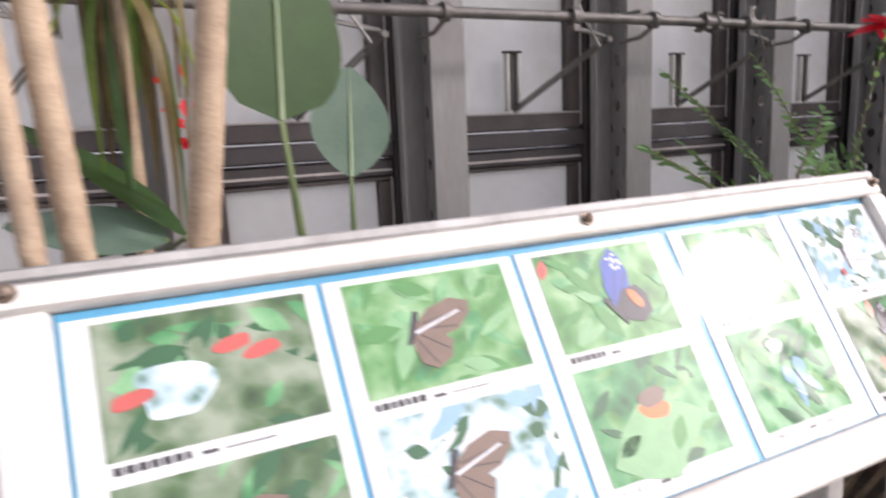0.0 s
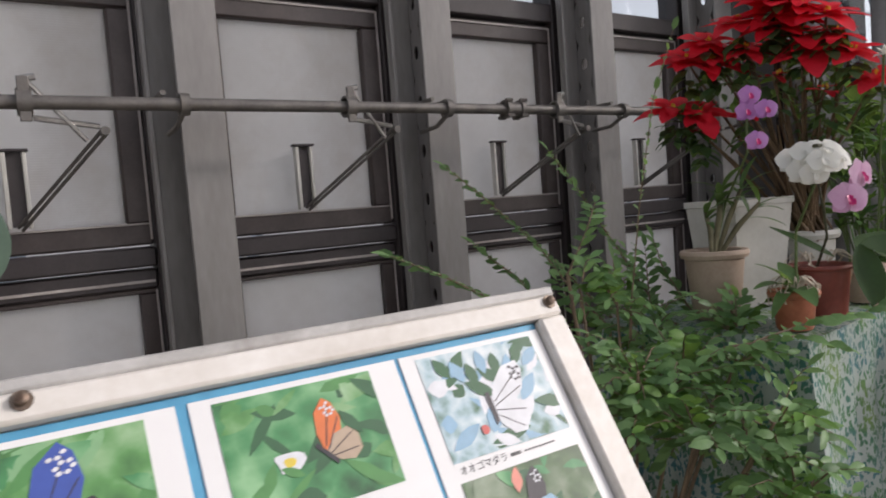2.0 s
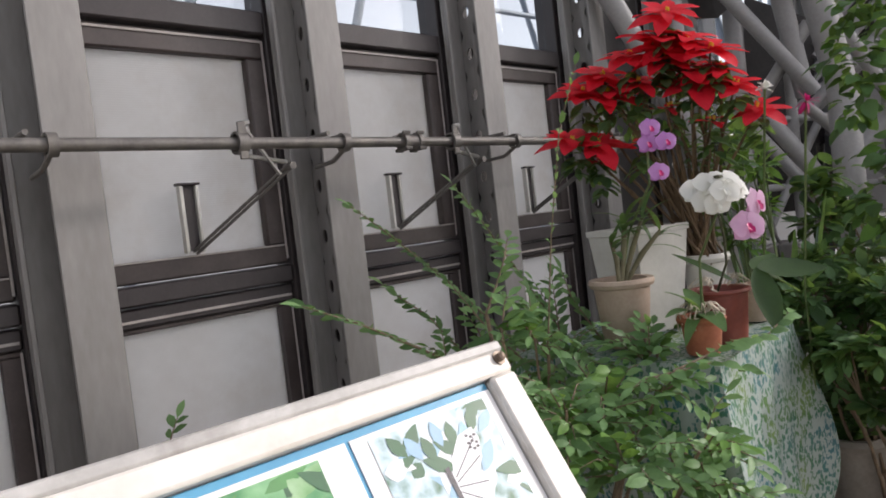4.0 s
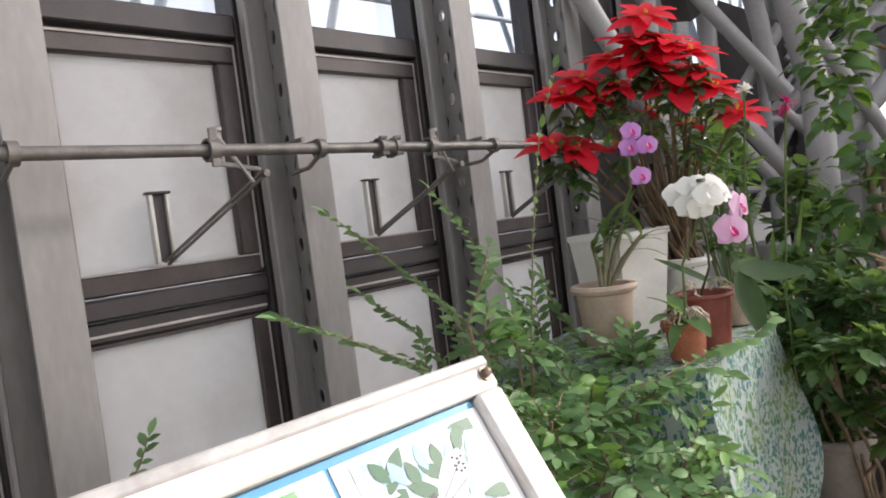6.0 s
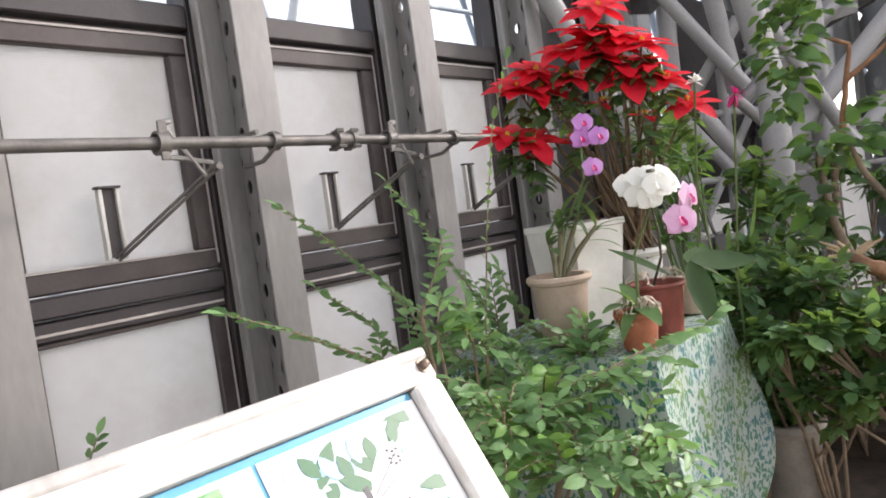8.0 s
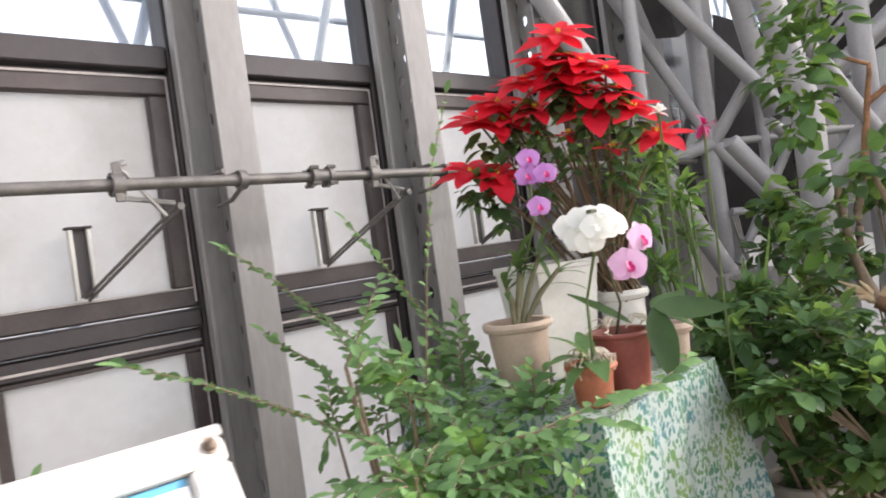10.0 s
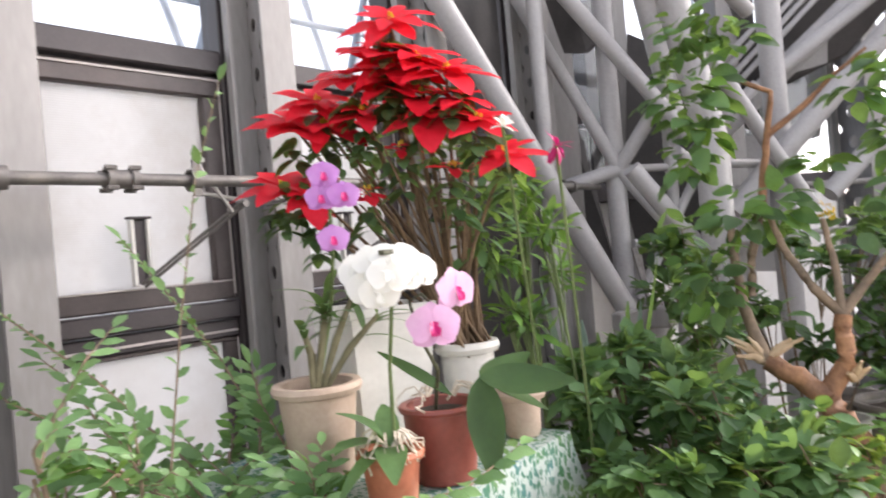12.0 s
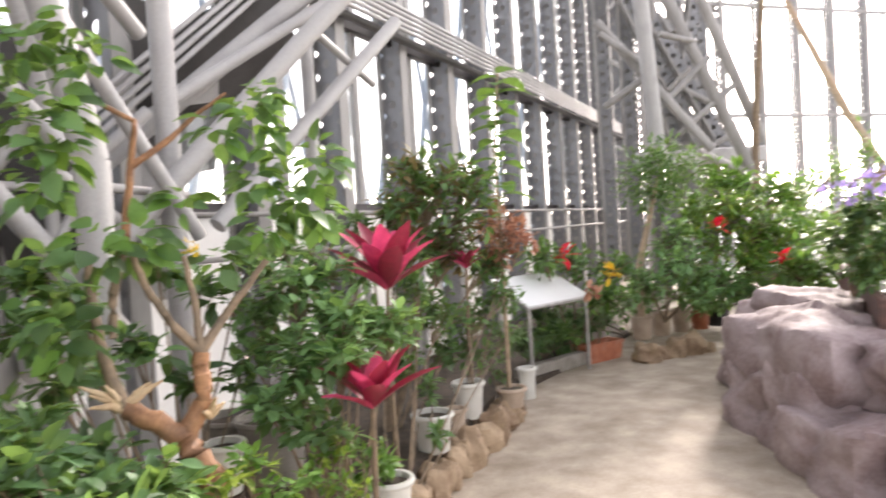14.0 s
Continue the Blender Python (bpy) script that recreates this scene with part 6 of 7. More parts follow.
HC = [((1.735, 0.845, 1.951), 0.07, 26), ((1.812, 0.777, 1.996), 0.06, 18), ((1.793, 0.748, 1.909), 0.06, 16), ((1.765, 0.860, 1.802), 0.1, 50), ((1.790, 0.841, 1.712), 0.08, 34), ((1.786, 0.872, 1.619), 0.07, 26), ((1.843, 0.765, 1.449), 0.08, 34), ((1.924, 0.698, 1.471), 0.06, 20),
      ((2.028, 0.406, 1.818), 0.09, 44), ((2.012, 0.513, 1.767), 0.05, 18), ((2.099, 0.380, 1.724), 0.06, 20), ((2.173, 0.264, 1.676), 0.08, 34), ((2.171, 0.337, 1.579), 0.08, 34), ((2.147, 0.445, 1.634), 0.07, 28), ((2.281, 0.287, 1.545), 0.07, 26), ((2.075, 0.555, 1.411), 0.06, 22), ((2.158, 0.423, 1.500), 0.06, 20), ((1.703, 0.815, 1.315), 0.08, 30), ((1.711, 0.786, 1.260), 0.06, 18), ((2.003, 0.615, 1.572), 0.05, 14)]
for c, r, n in HC:
    c = Vector(c)
    for q in range(int(n * 1.05)):
        o = unit()
        k = rnd.uniform(0.6, 1.15)
        (gy if rnd.random() < 0.3 else gl).leaf(c + o * r * rnd.random() ** 0.5, Vector((o.x, o.y, o.z * 0.4 - 0.25)), Vector((rnd.uniform(-0.9, 0.3), rnd.uniform(-0.5, 0.5), 0.8)), 0.072 * k, 0.048 * k, 0.4, 0.2, 4, 0.75)
part("foliage", gl, LEAF_MID, pr, kind="stuff")
part("young_foliage", gy, LEAF_LIGHT, pr, "fresh light green leaves", kind="stuff")
g = Geo()
c = Vector((1.992, 0.591, 1.445))
for q in range(16):
    g.leaf(c + unit() * 0.02, unit(), (0, -1, 0.5), 0.024, 0.014)
part("yellow_blossom", g, YELLOW, pr, "small yellow blossom")

# ---- low shrubs beside the path ----
shrub("dense dark green shrub with lobed leaves beside the table", Vector((1.55, 0.75, 0.06)), [(*(1.413, 0.957, 1.126), 0.1, 130), (*(1.557, 0.95, 1.14), 0.08, 90), (*(1.244, 0.900, 1.034), 0.1, 120), (*(1.412, 0.818, 1.054), 0.11, 150), (*(1.152, 0.803, 0.952), 0.09, 90), (*(1.602, 0.84, 1.04), 0.09, 100), (*(1.319, 0.999, 1.086), 0.06, 60), (*(1.745, 0.92, 1.07), 0.07, 60)], 0.078, 0.036, LEAF_MID, 1.0, extra=LEAF_BUSH, seg=3, lobed=True)
shrub("leafy green shrub with rounded leaves", Vector((1.75, 0.4, 0.06)), [(*(1.425, 0.646, 0.94), 0.1, 110), (*(1.401, 0.530, 0.92), 0.09, 90), (*(1.247, 0.613, 0.965), 0.11, 130), (*(1.288, 0.476, 0.953), 0.1, 110), (*(1.428, 0.76, 1.04), 0.11, 120), (*(1.408, 0.608, 0.92), 0.1, 110), (*(1.520, 0.559, 0.972), 0.09, 90), (*(1.262, 0.688, 1.080), 0.09, 80), (*(1.110, 0.666, 0.966), 0.08, 80), (*(1.201, 0.595, 0.796), 0.07, 80), (*(1.238, 0.488, 0.813), 0.08, 90), (*(1.260, 0.396, 0.821), 0.08, 90), (*(1.251, 0.728, 0.755), 0.05, 40)], 0.058, 0.036, LEAF_MID, 1.2, extra=LEAF_DARK, seg=4)
shrub("low bright green groundcover shrub", Vector((1.9, 0.32, 0.06)), [(*(1.851, 0.460, 0.883), 0.08, 90), (*(1.850, 0.365, 0.817), 0.08, 80), (*(2.467, 0.288, 0.711), 0.1, 90), (*(2.712, 0.189, 0.623), 0.09, 70), (*(2.337, 0.352, 0.665), 0.1, 90), (*(2.875, 0.285, 0.670), 0.1, 70), (*(2.333, 0.263, 0.622), 0.08, 60), (*(1.689, 0.461, 0.887), 0.06, 60), (*(1.258, 0.585, 0.966), 0.05, 40), (*(1.405, 0.446, 0.955), 0.06, 50)], 0.04, 0.022, LEAF_LIGHT, 1.0, extra=LEAF_YELLOW)
shrub("glossy green shrub filling the bed", Vector((2.9, 0.35, 0.06)), [(*(2.950, 0.487, 1.228), 0.2, 240), (*(2.865, 0.299, 1.132), 0.2, 260), (*(2.969, 0.126, 1.060), 0.14, 170), (*(2.718, 0.465, 0.990), 0.18, 190), (*(2.641, 0.287, 0.992), 0.12, 100), (*(3.013, 0.644, 1.137), 0.16, 120), (*(2.574, 0.531, 0.859), 0.12, 90), (*(3.072, 0.380, 1.307), 0.14, 110), (*(3.446, 0.609, 1.408), 0.14, 100), (*(3.670, 0.472, 1.452), 0.15, 100), (*(3.584, 0.275, 1.269), 0.13, 90), (*(3.360, 0.248, 1.012), 0.15, 110), (*(2.985, 0.673, 0.977), 0.12, 80), (*(3.649, 0.130, 0.874), 0.14, 100), (*(2.794, 0.444, 0.840), 0.13, 90)], 0.078, 0.036, LEAF_BUSH, 1.2, extra=LEAF_MID, seg=3)
shrub("dark leafy shrub behind the pots", Vector((3.4, 0.1, 0.06)), [(*(4.558, -0.181, 0.884), 0.24, 240), (*(4.932, -0.478, 0.817), 0.22, 200), (*(4.520, -0.202, 0.649), 0.15, 120), (*(4.027, 0.052, 0.707), 0.14, 110), (*(5.034, -0.621, 0.959), 0.2, 160), (*(2.481, 0.362, 0.791), 0.12, 90), (*(3.888, -0.039, 1.168), 0.14, 110), (*(5.184, -0.707, 0.642), 0.15, 100), (*(3.915, 0.180, 0.674), 0.16, 120)], 0.075, 0.04, LEAF_MID, 1.0, extra=LEAF_DARK, seg=3)
shrub("tall thin-leaved green shrub in the bed", Vector((4.4, 0.2, 0.06)), [(*(4.688, -0.165, 1.741), 0.3, 260), (*(4.598, 0.071, 1.564), 0.2, 150), (*(4.689, -0.300, 1.468), 0.28, 200), (*(4.781, -0.099, 1.865), 0.2, 120), (*(4.870, -0.446, 1.736), 0.22, 140), (*(4.499, 0.009, 1.378), 0.2, 130), (*(4.688, -0.250, 1.282), 0.2, 130), (*(4.393, 0.248, 1.500), 0.14, 70), (*(5.059, -0.554, 1.167), 0.18, 110)], 0.1, 0.04, LEAF_MID, 1.6, extra=LEAF_BRONZE, stem_r=0.01)
shrub("plant with coral pink leaves", Vector((4.9, -0.35, 0.06)), [(*(5.044, -0.733, 1.444), 0.16, 150), (*(5.048, -0.683, 1.283), 0.14, 110), (*(5.126, -0.845, 1.354), 0.12, 80), (*(5.061, -0.612, 1.451), 0.1, 60)], 0.1, 0.035, LEAF_CORAL, 1.0, category="plant", name="coral_leaf_plant")
tp = thing("tall_leafy_plant", (5.0, -0.35, 0.06), "tall single stem with large fresh green leaves", "plant")
a, b = Vector((5.053, -0.673, 1.447)), Vector((5.032, -0.713, 2.541))
g = Geo()
g.tube([(a.x, a.y, 0.05), a, lerp(a, b, 0.5) + Vector((0.0, 0.03, 0)), b], [0.018, 0.014, 0.011, 0.008], 8)
part("stem", g, CANE, tp)
for q in range(34):
    t = rnd.random()
    an = q * 2.4
    g = Geo()
    s = 0.1 + 0.1 * rnd.random()
    g.leaf(lerp(a, b, 0.15 + 0.85 * q / 33), (math.cos(an), math.sin(an), 0.25), (0, 0, 1), 0.24 * (0.6 + rnd.random() * 0.6), s, 0.7, 0.15, 6, 0.8)
    part("leaf", g, LEAF_LIGHT if q % 3 else LEAF_MID, tp)


def cordyline(c, s, n, label, base_z=0.06):
    """A rosette of long pink and maroon leaves on a stem."""
    c = Vector(c)
    ob = thing("cordyline", (c.x, c.y, base_z), label, "cordyline", "cordylines")
    g = Geo()
    g.tube([(c.x, c.y, base_z - 0.01), (c.x, c.y + 0.01, c.z * 0.6), c], [0.014, 0.012, 0.01], 8)
    part("stem", g, TWIG, ob)
    for i in range(n):
        a = i * 2.399
        t = i / n
        g = Geo()
        up = 0.6 + 1.7 * t
        g.leaf(c + Vector((0, 0, 0.12 * s * t - 0.05 * s)), (math.cos(a), math.sin(a), up), (-math.cos(a) * up, -math.sin(a) * up, 1), s * rnd.uniform(0.8, 1.1) * (1 - 0.25 * t), s * 0.27, 0.35 * (1 - t * 0.5), 0.35, 8, 0.9)
        part("leaf", g, LEAF_PINK if i % 2 else LEAF_MAROON, ob)
    return ob


cordyline((3.289, 0.112, 1.2), 0.42, 20, "cordyline with upright crimson pink and maroon leaves")
cordyline((2.616, 0.171, 0.82), 0.3, 16, "low cordyline with spread pink and maroon leaves")
cordyline((4.575, -0.368, 1.186), 0.2, 12, "small cordyline with dark maroon leaves")

# pots along the edge of the path
soil_bed("raised_bed", [(2.5, 0.36), (3.3, 0.2), (3.95, -0.06), (4.6, -0.36), (5.15, -0.58), (5.2, -0.2), (4.4, 0.5), (2.6, 1.0)], 0.2, "raised bed of dark soil held by edging stones")
for rim_c, r, h, mat, label in (
    ((4.620, -0.338, 0.432), 0.1, 0.24, WHITEPOT, "tall cream pot with a broad rim beside the path"),
    ((4.008, -0.075, 0.407), 0.112, 0.22, WHITEPOT, "cream plastic pot with a thick rim beside the path"),
    ((4.297, -0.226, 0.347), 0.062, 0.18, TANPOT, "small tan pot beside the path"),
    ((3.059, 0.147, 0.394), 0.095, 0.2, WHITEPOT, "white plastic pot with trailing leaves"),
    ((3.034, 0.289, 0.353), 0.07, 0.18, WHITEPOT, "off-white plastic pot under leaves"),
    ((3.421, 0.712, 0.611), 0.17, 0.3, GREYPOT, "large grey tub behind the shrub"),
    ((2.787, 0.769, 0.684), 0.075, 0.2, WHITEPOT, "dusty cream pot behind the branches"),
    ((3.572, 0.939, 0.587), 0.15, 0.3, GREYPOT, "large grey tub in the bed"),
    ((5.011, -0.681, 0.278), 0.1, 0.14, TANPOT, "low tan bowl beside the path"),
    ((5.651, -0.906, 0.277), 0.07, 0.26, WHITEPOT, "white pot beside the sign"),
):
    z = rim_c[2] - h
    pot((rim_c[0], rim_c[1], z), r, h, mat, label, "pots along the path", rim=0.015)
    if z > 0.2:
        g = Geo()
        g.lathe((rim_c[0], rim_c[1], 0.05), [(0.001, 0), (r * 1.35, 0), (r * 1.2, (z - 0.05) * 0.6), (r * 0.92, z - 0.053), (0.001, z - 0.053)], 20)
        single("soil_mound", g, SOIL, (rim_c[0], rim_c[1], 0.05), "mound of dark soil under a flower pot", "soil", "soil mounds")
shrub("small leafy plant in a cream pot", Vector((4.616, -0.336, 0.414)), [(*(4.660, -0.353, 0.632), 0.12, 70), (*(4.741, -0.340, 0.812), 0.13, 60)], 0.08, 0.04, LEAF_DARK, category="plant", name="pot_plant")
shrub("trailing light green plant in a white pot", Vector((3.055, 0.147, 0.383)), [(*(3.023, 0.167, 0.446), 0.07, 60), (*(2.910, 0.256, 0.446), 0.07, 40)], 0.085, 0.042, LEAF_LIGHT, category="plant", name="pot_plant", stem=STEM, stem_r=0.004)
shrub("small leafy plant in a cream pot", Vector((4.004, -0.074, 0.392)), [(*(4.040, -0.052, 0.532), 0.11, 60), (*(3.729, -0.091, 0.344), 0.06, 14)], 0.075, 0.036, LEAF_MID, category="plant", name="pot_plant")
shrub("small bushy plant beside the sign", Vector((5.15, -0.6, 0.2)), [(5.1, -0.55, 0.42, 0.12, 70), (5.3, -0.62, 0.5, 0.12, 70), (5.05, -0.62, 0.36, 0.08, 40)], 0.06, 0.02, LEAF_MID, category="plant", name="pot_plant")
shrub("green shrubs and upright leaves behind the sign", Vector((7.0, -1.3, 0.06)), [(*(6.845, -1.184, 0.638), 0.22, 130), (*(6.966, -1.453, 0.405), 0.22, 150), (*(6.999, -1.720, 0.353), 0.2, 130), (*(6.684, -1.247, 0.321), 0.16, 110), (*(6.910, -1.575, 0.233), 0.15, 90), (*(6.333, -0.971, 0.396), 0.18, 120)], 0.13, 0.035, LEAF_DARK, 1.4, extra=LEAF_MID)
kerb = Geo()
m = pose(6.1, -0.98, 0.02, 0, 0, -50)
kerb.box(0.0, 1.0, 0.05, 0.17, 0.0, 0.13, 0.012, m)
single("kerb", kerb, GREYPOT, (6.1, -0.98, 0.02), "low pale grey kerb behind the sign's legs", "kerb", kind="structure", smooth=False)

# edging stones along the path
k = 0
for (xa, ya), (xb, yb), n in (((2.75, 0.22), (3.7, 0.02), 6), ((3.7, -0.02), (4.55, -0.45), 6), ((4.55, -0.45), (5.25, -0.74), 5), ((6.72, -2.2), (7.05, -3.1), 5)):
    for i in range(n):
        t = (i + 0.5) / n
        s = 0.118 + 0.025 * math.sin(k * 2.3)
        rock((xa + (xb - xa) * t, ya + (yb - ya) * t, 0.015), s, s * 0.85, s * (0.98 + 0.2 * math.sin(k * 1.7)), k + 11, ROCK, "rough brown edging stone beside the path", "edging stones")
        k += 1

# ---- sign on metal legs ----
S0, S1 = Vector((6.0, -1.0, 0)), Vector((6.58, -1.68, 0))
sd = (S1 - S0).normalized()
sn = Vector((-sd.y, sd.x, 0)) * -1
if sn.dot(Vector((-1, -0.2, 0))) < 0:
    sn = -sn
sign = thing("path_sign", S0, "slanted white sign on grey metal legs beside the path", "sign")
Lw = (S1 - S0).length
SM = Matrix(((sd.x, -sn.x, 0, S0.x), (sd.y, -sn.y, 0, S0.y), (0, 0, 1, 0), (0, 0, 0, 1)))
g = Geo()
g.box(-0.02, Lw + 0.02, -0.26, 0.26, -0.012, 0.012, 0.004, SM @ pose(0, 0.2, 0.83, 28, 0, 0))
part("panel", g, BOARD_EDGE, sign)
g = Geo()
g.box(0.0, Lw, -0.24, 0.24, 0.0125, 0.016, 0.001, SM @ pose(0, 0.2, 0.83, 28, 0, 0))
part("face", g, PAPER, sign, "glossy white face")
for x in (0.02, Lw - 0.02):
    g = Geo()
    g.tube([SM @ Vector((x, 0.0, 0.02)), SM @ Vector((x, 0.0, 0.72))], 0.018, 10)
    part("leg", g, GALV, sign)
g = Geo()
g.tube([SM @ Vector((0.02, 0.02, 0.7)), SM @ Vector((Lw - 0.02, 0.02, 0.7))], 0.014, 10)
part("crossbar", g, GALV, sign)

# planters and pots beyond the sign
g = Geo()
c = Vector((6.95, -1.87, 0.02))
m = pose(c.x, c.y, c.z, 0, 0, -58)
prof = [(0.9, 0), (1.0, 0.16), (1.06, 0.16), (1.06, 0.19), (0.97, 0.19), (0.93, 0.1)]
g.quad_grid(len(prof), 4, lambda i, j: m @ Vector((0.25 * prof[i][0] * (1, -1, -1, 1)[j], 0.1 * prof[i][0] * (1, 1, -1, -1)[j], prof[i][1])), True)
single("window_box", g, TERRA, c, "long terracotta red plastic planter beside the path", "planter", smooth=False)
shrub("small shrub in a red planter", c + Vector((0, 0, 0.15)), [(6.9, -1.8, 0.42, 0.14, 70), (7.02, -2.0, 0.42, 0.14, 70), (6.95, -1.85, 0.62, 0.14, 60)], 0.07, 0.035, LEAF_DARK, category="plant", name="pot_plant")
for i, (x, y, r, mat, label) in enumerate(((7.52, -2.52, 0.12, TANPOT, "pale tan pot in a row of pots"), (7.68, -2.8, 0.11, TANPOT, "pale tan pot in a row of pots"), (7.8, -3.08, 0.11, TANPOT, "pale tan pot in a row of pots"), (7.9, -3.34, 0.11, TERRA, "terracotta pot in a row of pots"), (8.05, -3.63, 0.14, BLACKPOT, "black plastic pot in a row of pots"))):
    pot((x, y, 0.1), r, 0.26, mat, label, "row of pots")
tr = thing("ball_tree", (7.52, -2.52, 0.35), "small tree with a pale trunk and a rounded dark crown", "tree")
top = Vector((7.575, -2.80, 1.86))
g = Geo()
g.tube([(7.52, -2.52, 0.3), (7.54, -2.53, 0.9), lerp((7.54, -2.53, 0.9), top, 0.5), top], [0.045, 0.04, 0.03, 0.02], 10)
part("trunk", g, CANE, tr)
g = Geo()
for q in range(70):
    o = unit()
    c = top + Vector((o.x * 0.38, o.y * 0.38, o.z * 0.34)) * rnd.uniform(0.3, 1.12)
    foliage(g, [c, c + o * 0.1], 24, 0.1, 0.085, 0.035)
part("crown", g, LEAF_MID, tr, kind="stuff")
for lab, mat, ex, base, cl in (
    ("dense green shrubs in a row of pots", LEAF_BUSH, LEAF_MID, (7.3, -2.7, 0.3), [(*(7.137, -2.807, 0.913), 0.3, 200), (*(7.031, -2.988, 0.614), 0.28, 170), (*(7.446, -2.883, 1.201), 0.28, 160), (*(7.152, -2.442, 0.758), 0.25, 120), (*(7.108, -3.329, 0.703), 0.3, 180)]),
    ("light green bamboo-like shrub", LEAF_LIGHT, LEAF_YELLOW, (8.2, -3.4, 0.06), [(*(7.642, -3.686, 1.404), 0.4, 260), (*(7.485, -3.986, 1.258), 0.35, 200), (*(7.560, -3.373, 1.107), 0.35, 190), (*(7.351, -3.767, 0.841), 0.35, 190), (*(7.373, -4.166, 1.000), 0.3, 140)]),
    ("mixed green shrub with yellow flowers", LEAF_MID, LEAF_LIGHT, (6.9, -1.6, 0.06), [(*(6.582, -1.908, 0.728), 0.22, 150), (*(6.879, -1.668, 1.000), 0.25, 130), (*(6.967, -2.095, 0.968), 0.25, 130), (*(6.564, -1.267, 1.096), 0.25, 120), (*(6.454, -1.420, 0.399), 0.14, 80)]),
    ("light green shrubs at the end of the hall", LEAF_BUSH, LEAF_LIGHT, (11, -5.2, 0.0), [(*(9.022, -5.517, 1.173), 0.5, 260), (*(8.775, -5.900, 1.222), 0.5, 240), (*(8.760, -4.966, 0.984), 0.4, 200), (*(9.549, -5.617, 1.650), 0.5, 200), (*(9.316, -5.976, 1.929), 0.5, 160), (*(9.700, -5.358, 1.348), 0.5, 160), (*(10.170, -4.413, 1.584), 0.4, 120), (*(9.013, -6.411, 2.029), 0.6, 160)]),
):
    shrub(lab, Vector(base), cl, 0.12, 0.045, mat, 1.7, extra=ex, stem_r=0.012)
for p, n, mat in (((6.521, -1.477, 1.138), 10, BRACT), ((7.175, -3.268, 1.300), 8, BRACT), ((6.627, -3.649, 0.970), 8, BRACT), ((6.408, -1.856, 0.933), 8, YELLOW), ((6.244, -1.653, 0.802), 8, LEAF_CORAL)):
    g = Geo()
    for q in range(n * 2):
        g.leaf(Vector(p) + unit() * 0.05, unit() + Vector((0, 0, 0.4)), (0, 0, 1), 0.11, 0.055, 0.3, 0.2, 4)
    single("blossom_head", g, mat, p, "bright blossoms among the far shrubs", "flower", "far blossoms")
bt = thing("bare_tree", (11.5, -6.8, 0), "slender pale leaning tree trunk with thin branches", "tree")
for pts, r in ((((11.5, -6.0, 0), (9.396, -6.746, 1.892), (9.592, -6.356, 2.734), (9.707, -5.587, 4.398)), 0.1), (((9.857, -5.050, 1.040), (9.744, -5.101, 2.825), (9.338, -5.069, 4.604)), 0.06)):
    g = Geo()
    g.tube(pts, [r * (1 - 0.2 * i) for i in range(len(pts))], 10)
    part("trunk", g, CANE if r > 0.08 else TWIG, bt)

# ---- moulded rock bed across the path ----
bed = thing("moulded_rock_bed", (4.4, -2.1, 0), "raised planting bed of purple-grey moulded rock", "rock bed")
for i, (x, y, z, sx, sy, sz) in enumerate(((4.3, -2.42, 0.16, 0.72, 0.4, 0.42), (3.5, -2.1, 0, 0.36, 0.27, 0.27), (3.02, -2.32, 0, 0.36, 0.3, 0.32), (3.3, -2.55, 0.36, 0.42, 0.36, 0.28), (5.15, -2.72, 0.05, 0.5, 0.33, 0.46), (4.75, -2.78, 0.56, 0.5, 0.26, 0.2),
                                               (5.8, -3.06, 0.05, 0.5, 0.35, 0.45), (3.92, -2.16, 0, 0.3, 0.24, 0.4), (3.2, -2.85, 0, 0.5, 0.45, 0.5), (4.3, -3.05, 0, 0.8, 0.42, 0.5), (2.75, -3.07, 0, 0.53, 0.48, 0.45), (4.5, -2.2, 0, 0.34, 0.24, 0.3))):
    rock((x, y - 0.14, z), sx, sy, sz, i + 40, FAKEROCK, "", "", bed, "boulder", 0.22, 44, 0.68)
g = Geo()
m = pose(5.03, -3.31, 0, 0, 0, -29)
g.box(-1.5, 1.2, -0.03, 0.03, 0.3, 0.92, 0.01, m)
part("inner_wall", g, BROWNWALL, bed, "dark red-brown inner wall")
g = Geo()
g.box(-1.5, 1.5, -1.6, -0.0305, 0.02, 0.66, 0.01, m)
part("soil", g, SOIL, bed)
for x, y in ((4.3, -3.2), (4.75, -3.45), (5.3, -3.7), (5.8, -4.0)):
    pot((x, y, 0.66), 0.11, 0.16, WHITEPOT, "white pot on the raised rock bed", "pots on the rock bed")
shrub("dark shrub with lilac flower heads on the rock bed", Vector((4.6, -3.0, 0.66)), [(*(4.131, -2.774, 1.418), 0.2, 180), (*(4.281, -2.723, 1.248), 0.18, 140), (*(3.986, -2.796, 1.213), 0.2, 140), (*(4.109, -2.780, 1.075), 0.14, 90), (4.35, -2.95, 1.05, 0.2, 120), (4.0, -2.95, 0.98, 0.18, 110), (4.6, -3.05, 1.2, 0.2, 110)], 0.08, 0.04, LEAF_DARK, 1.8, extra=LEAF_MID)
for p, r in (((4.128, -2.599, 1.514), 0.1), ((3.963, -2.664, 1.551), 0.1), ((3.911, -2.737, 1.592), 0.09)):
    g = Geo()
    for q in range(70):
        o = unit()
        g.leaf(Vector(p) + Vector((o.x, o.y, o.z * 0.6)) * r, o, o, 0.035, 0.028, 0.2, 0.1, 3)
    single("lilac_blossom", g, PETAL_LILAC, p, "head of small lilac flowers", "flower", "lilac flower heads", kind="stuff")
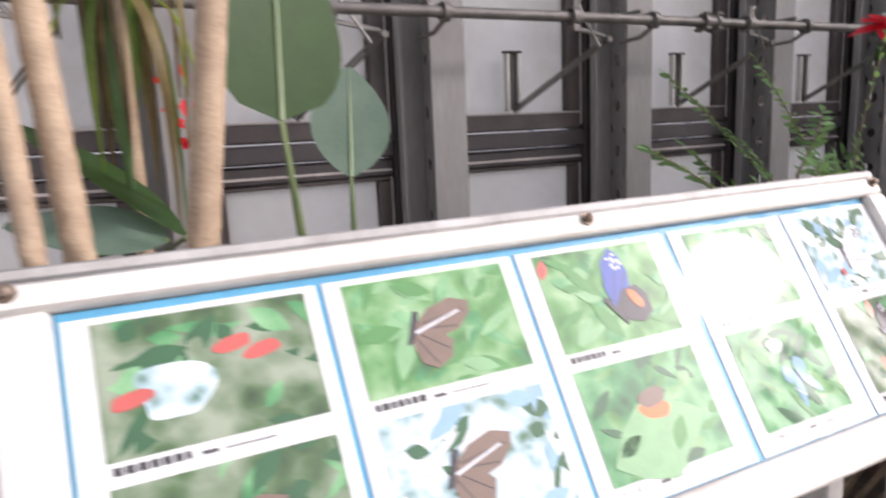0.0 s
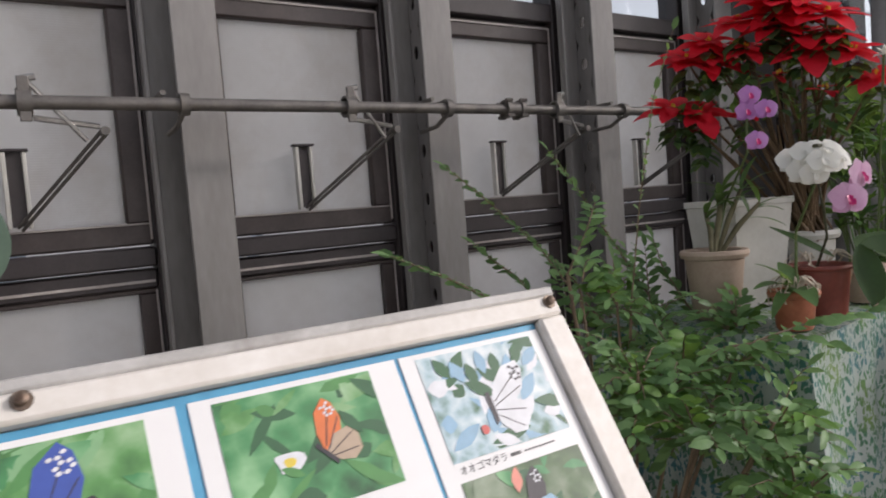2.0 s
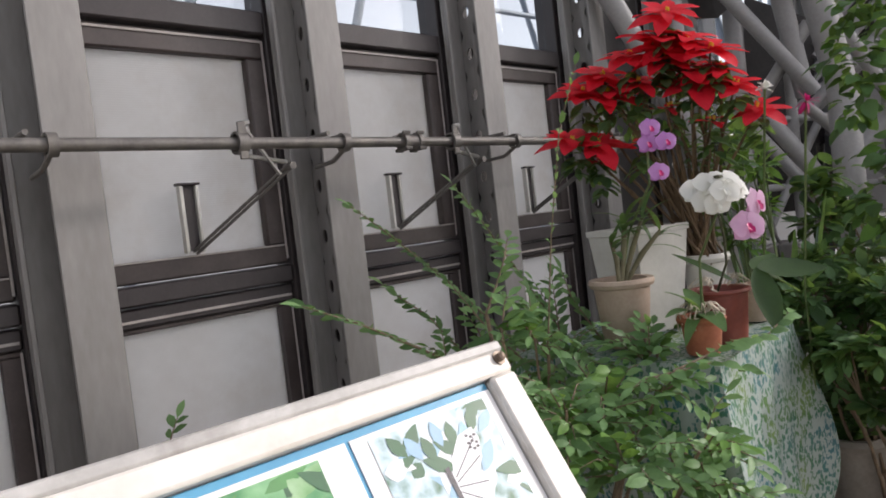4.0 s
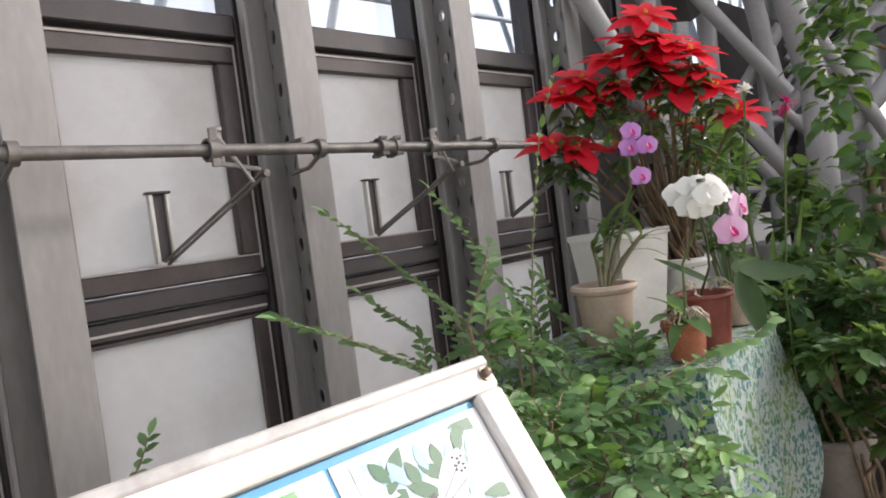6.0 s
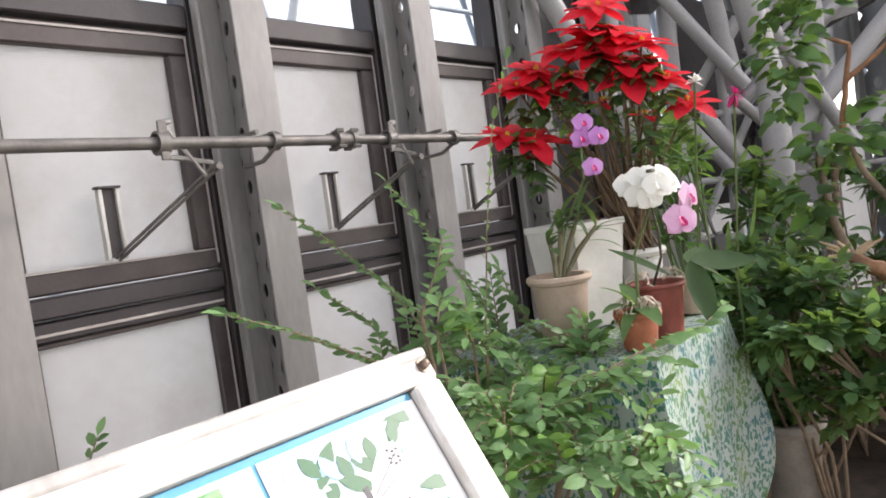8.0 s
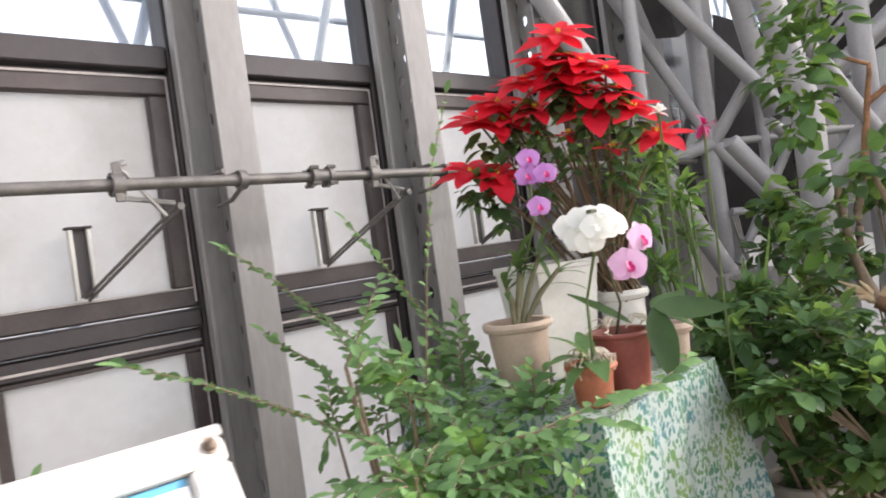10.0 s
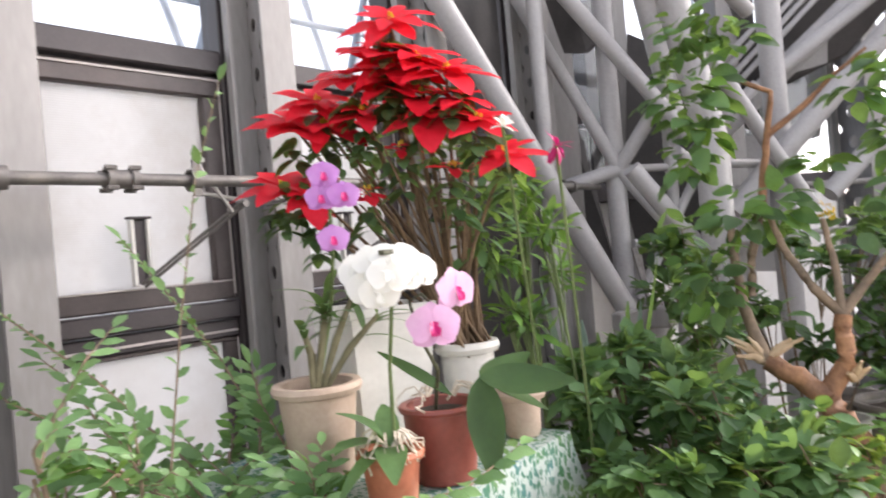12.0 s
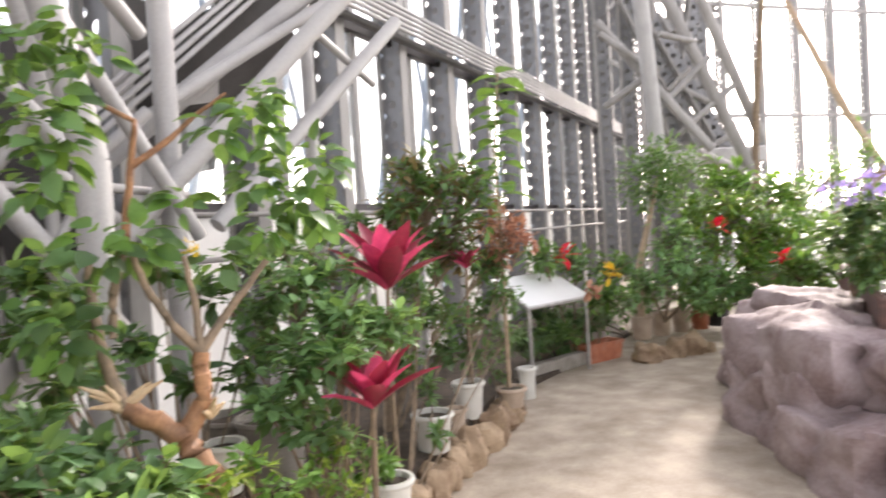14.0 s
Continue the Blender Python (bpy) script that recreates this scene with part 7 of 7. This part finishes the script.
# plain masonry that closes the hall behind the camera
g = Geo()
g.box(-6, 3, -7.2, -7.0, 0, 1.1, 0.01)
single("wall_south", g, STEEL, (-1.5, -7.1, 0), "plain low grey wall behind the path", "wall", kind="structure")

# more leaves that close the bed between the branches
shrub("dense dark plants in the shade of the pruned shrub", Vector((2.6, 0.9, 0.06)), [(*(2.500, 0.942, 1.105), 0.13, 130), (*(2.358, 1.057, 1.230), 0.14, 130), (*(2.868, 0.849, 1.260), 0.14, 130), (*(2.871, 0.694, 0.954), 0.12, 90), (*(2.203, 1.137, 1.206), 0.12, 110), (*(2.517, 0.807, 0.934), 0.1, 80), (*(3.114, 0.723, 1.351), 0.14, 120), (*(2.208, 1.156, 1.410), 0.12, 100), (*(2.735, 0.949, 1.364), 0.1, 80), (*(2.263, 0.975, 1.079), 0.1, 90), (*(1.936, 0.962, 1.102), 0.1, 90)], 0.085, 0.048, LEAF_DARK, 0.6, extra=LEAF_MID, seg=4)
shrub("tall mixed greenery at the bend of the path", Vector((8.6, -3.6, 0.06)), [(*(8.378, -3.992, 1.750), 0.45, 170), (*(8.154, -4.434, 1.575), 0.45, 170), (*(7.836, -4.573, 1.093), 0.4, 150), (*(7.917, -4.004, 0.995), 0.4, 150), (*(8.368, -3.544, 1.428), 0.35, 130), (*(7.476, -4.340, 0.672), 0.3, 110), (*(7.746, -3.369, 0.651), 0.3, 120)], 0.15, 0.07, LEAF_LIGHT, 1.8, extra=LEAF_MID, stem_r=0.014)
shrub("mixed green shrubs beyond the rock bed", Vector((7.4, -4.4, 0.02)), [(6.9, -3.9, 0.8, 0.4, 160), (6.7, -4.3, 0.85, 0.4, 160), (6.4, -4.6, 0.8, 0.4, 160), (7.2, -3.6, 0.6, 0.35, 130), (6.0, -4.3, 0.95, 0.35, 130)], 0.12, 0.06, LEAF_MID, 1.8, extra=LEAF_LIGHT, stem_r=0.012)
shrub("low green plants behind the row of pots", Vector((8.2, -2.6, 0.02)), [(7.9, -2.3, 0.4, 0.35, 140), (8.2, -2.8, 0.45, 0.35, 140), (8.3, -3.3, 0.5, 0.35, 140), (7.6, -1.9, 0.35, 0.3, 110), (7.2, -1.5, 0.3, 0.28, 100)], 0.11, 0.05, LEAF_MID, 1.5, extra=LEAF_BUSH, stem_r=0.01)
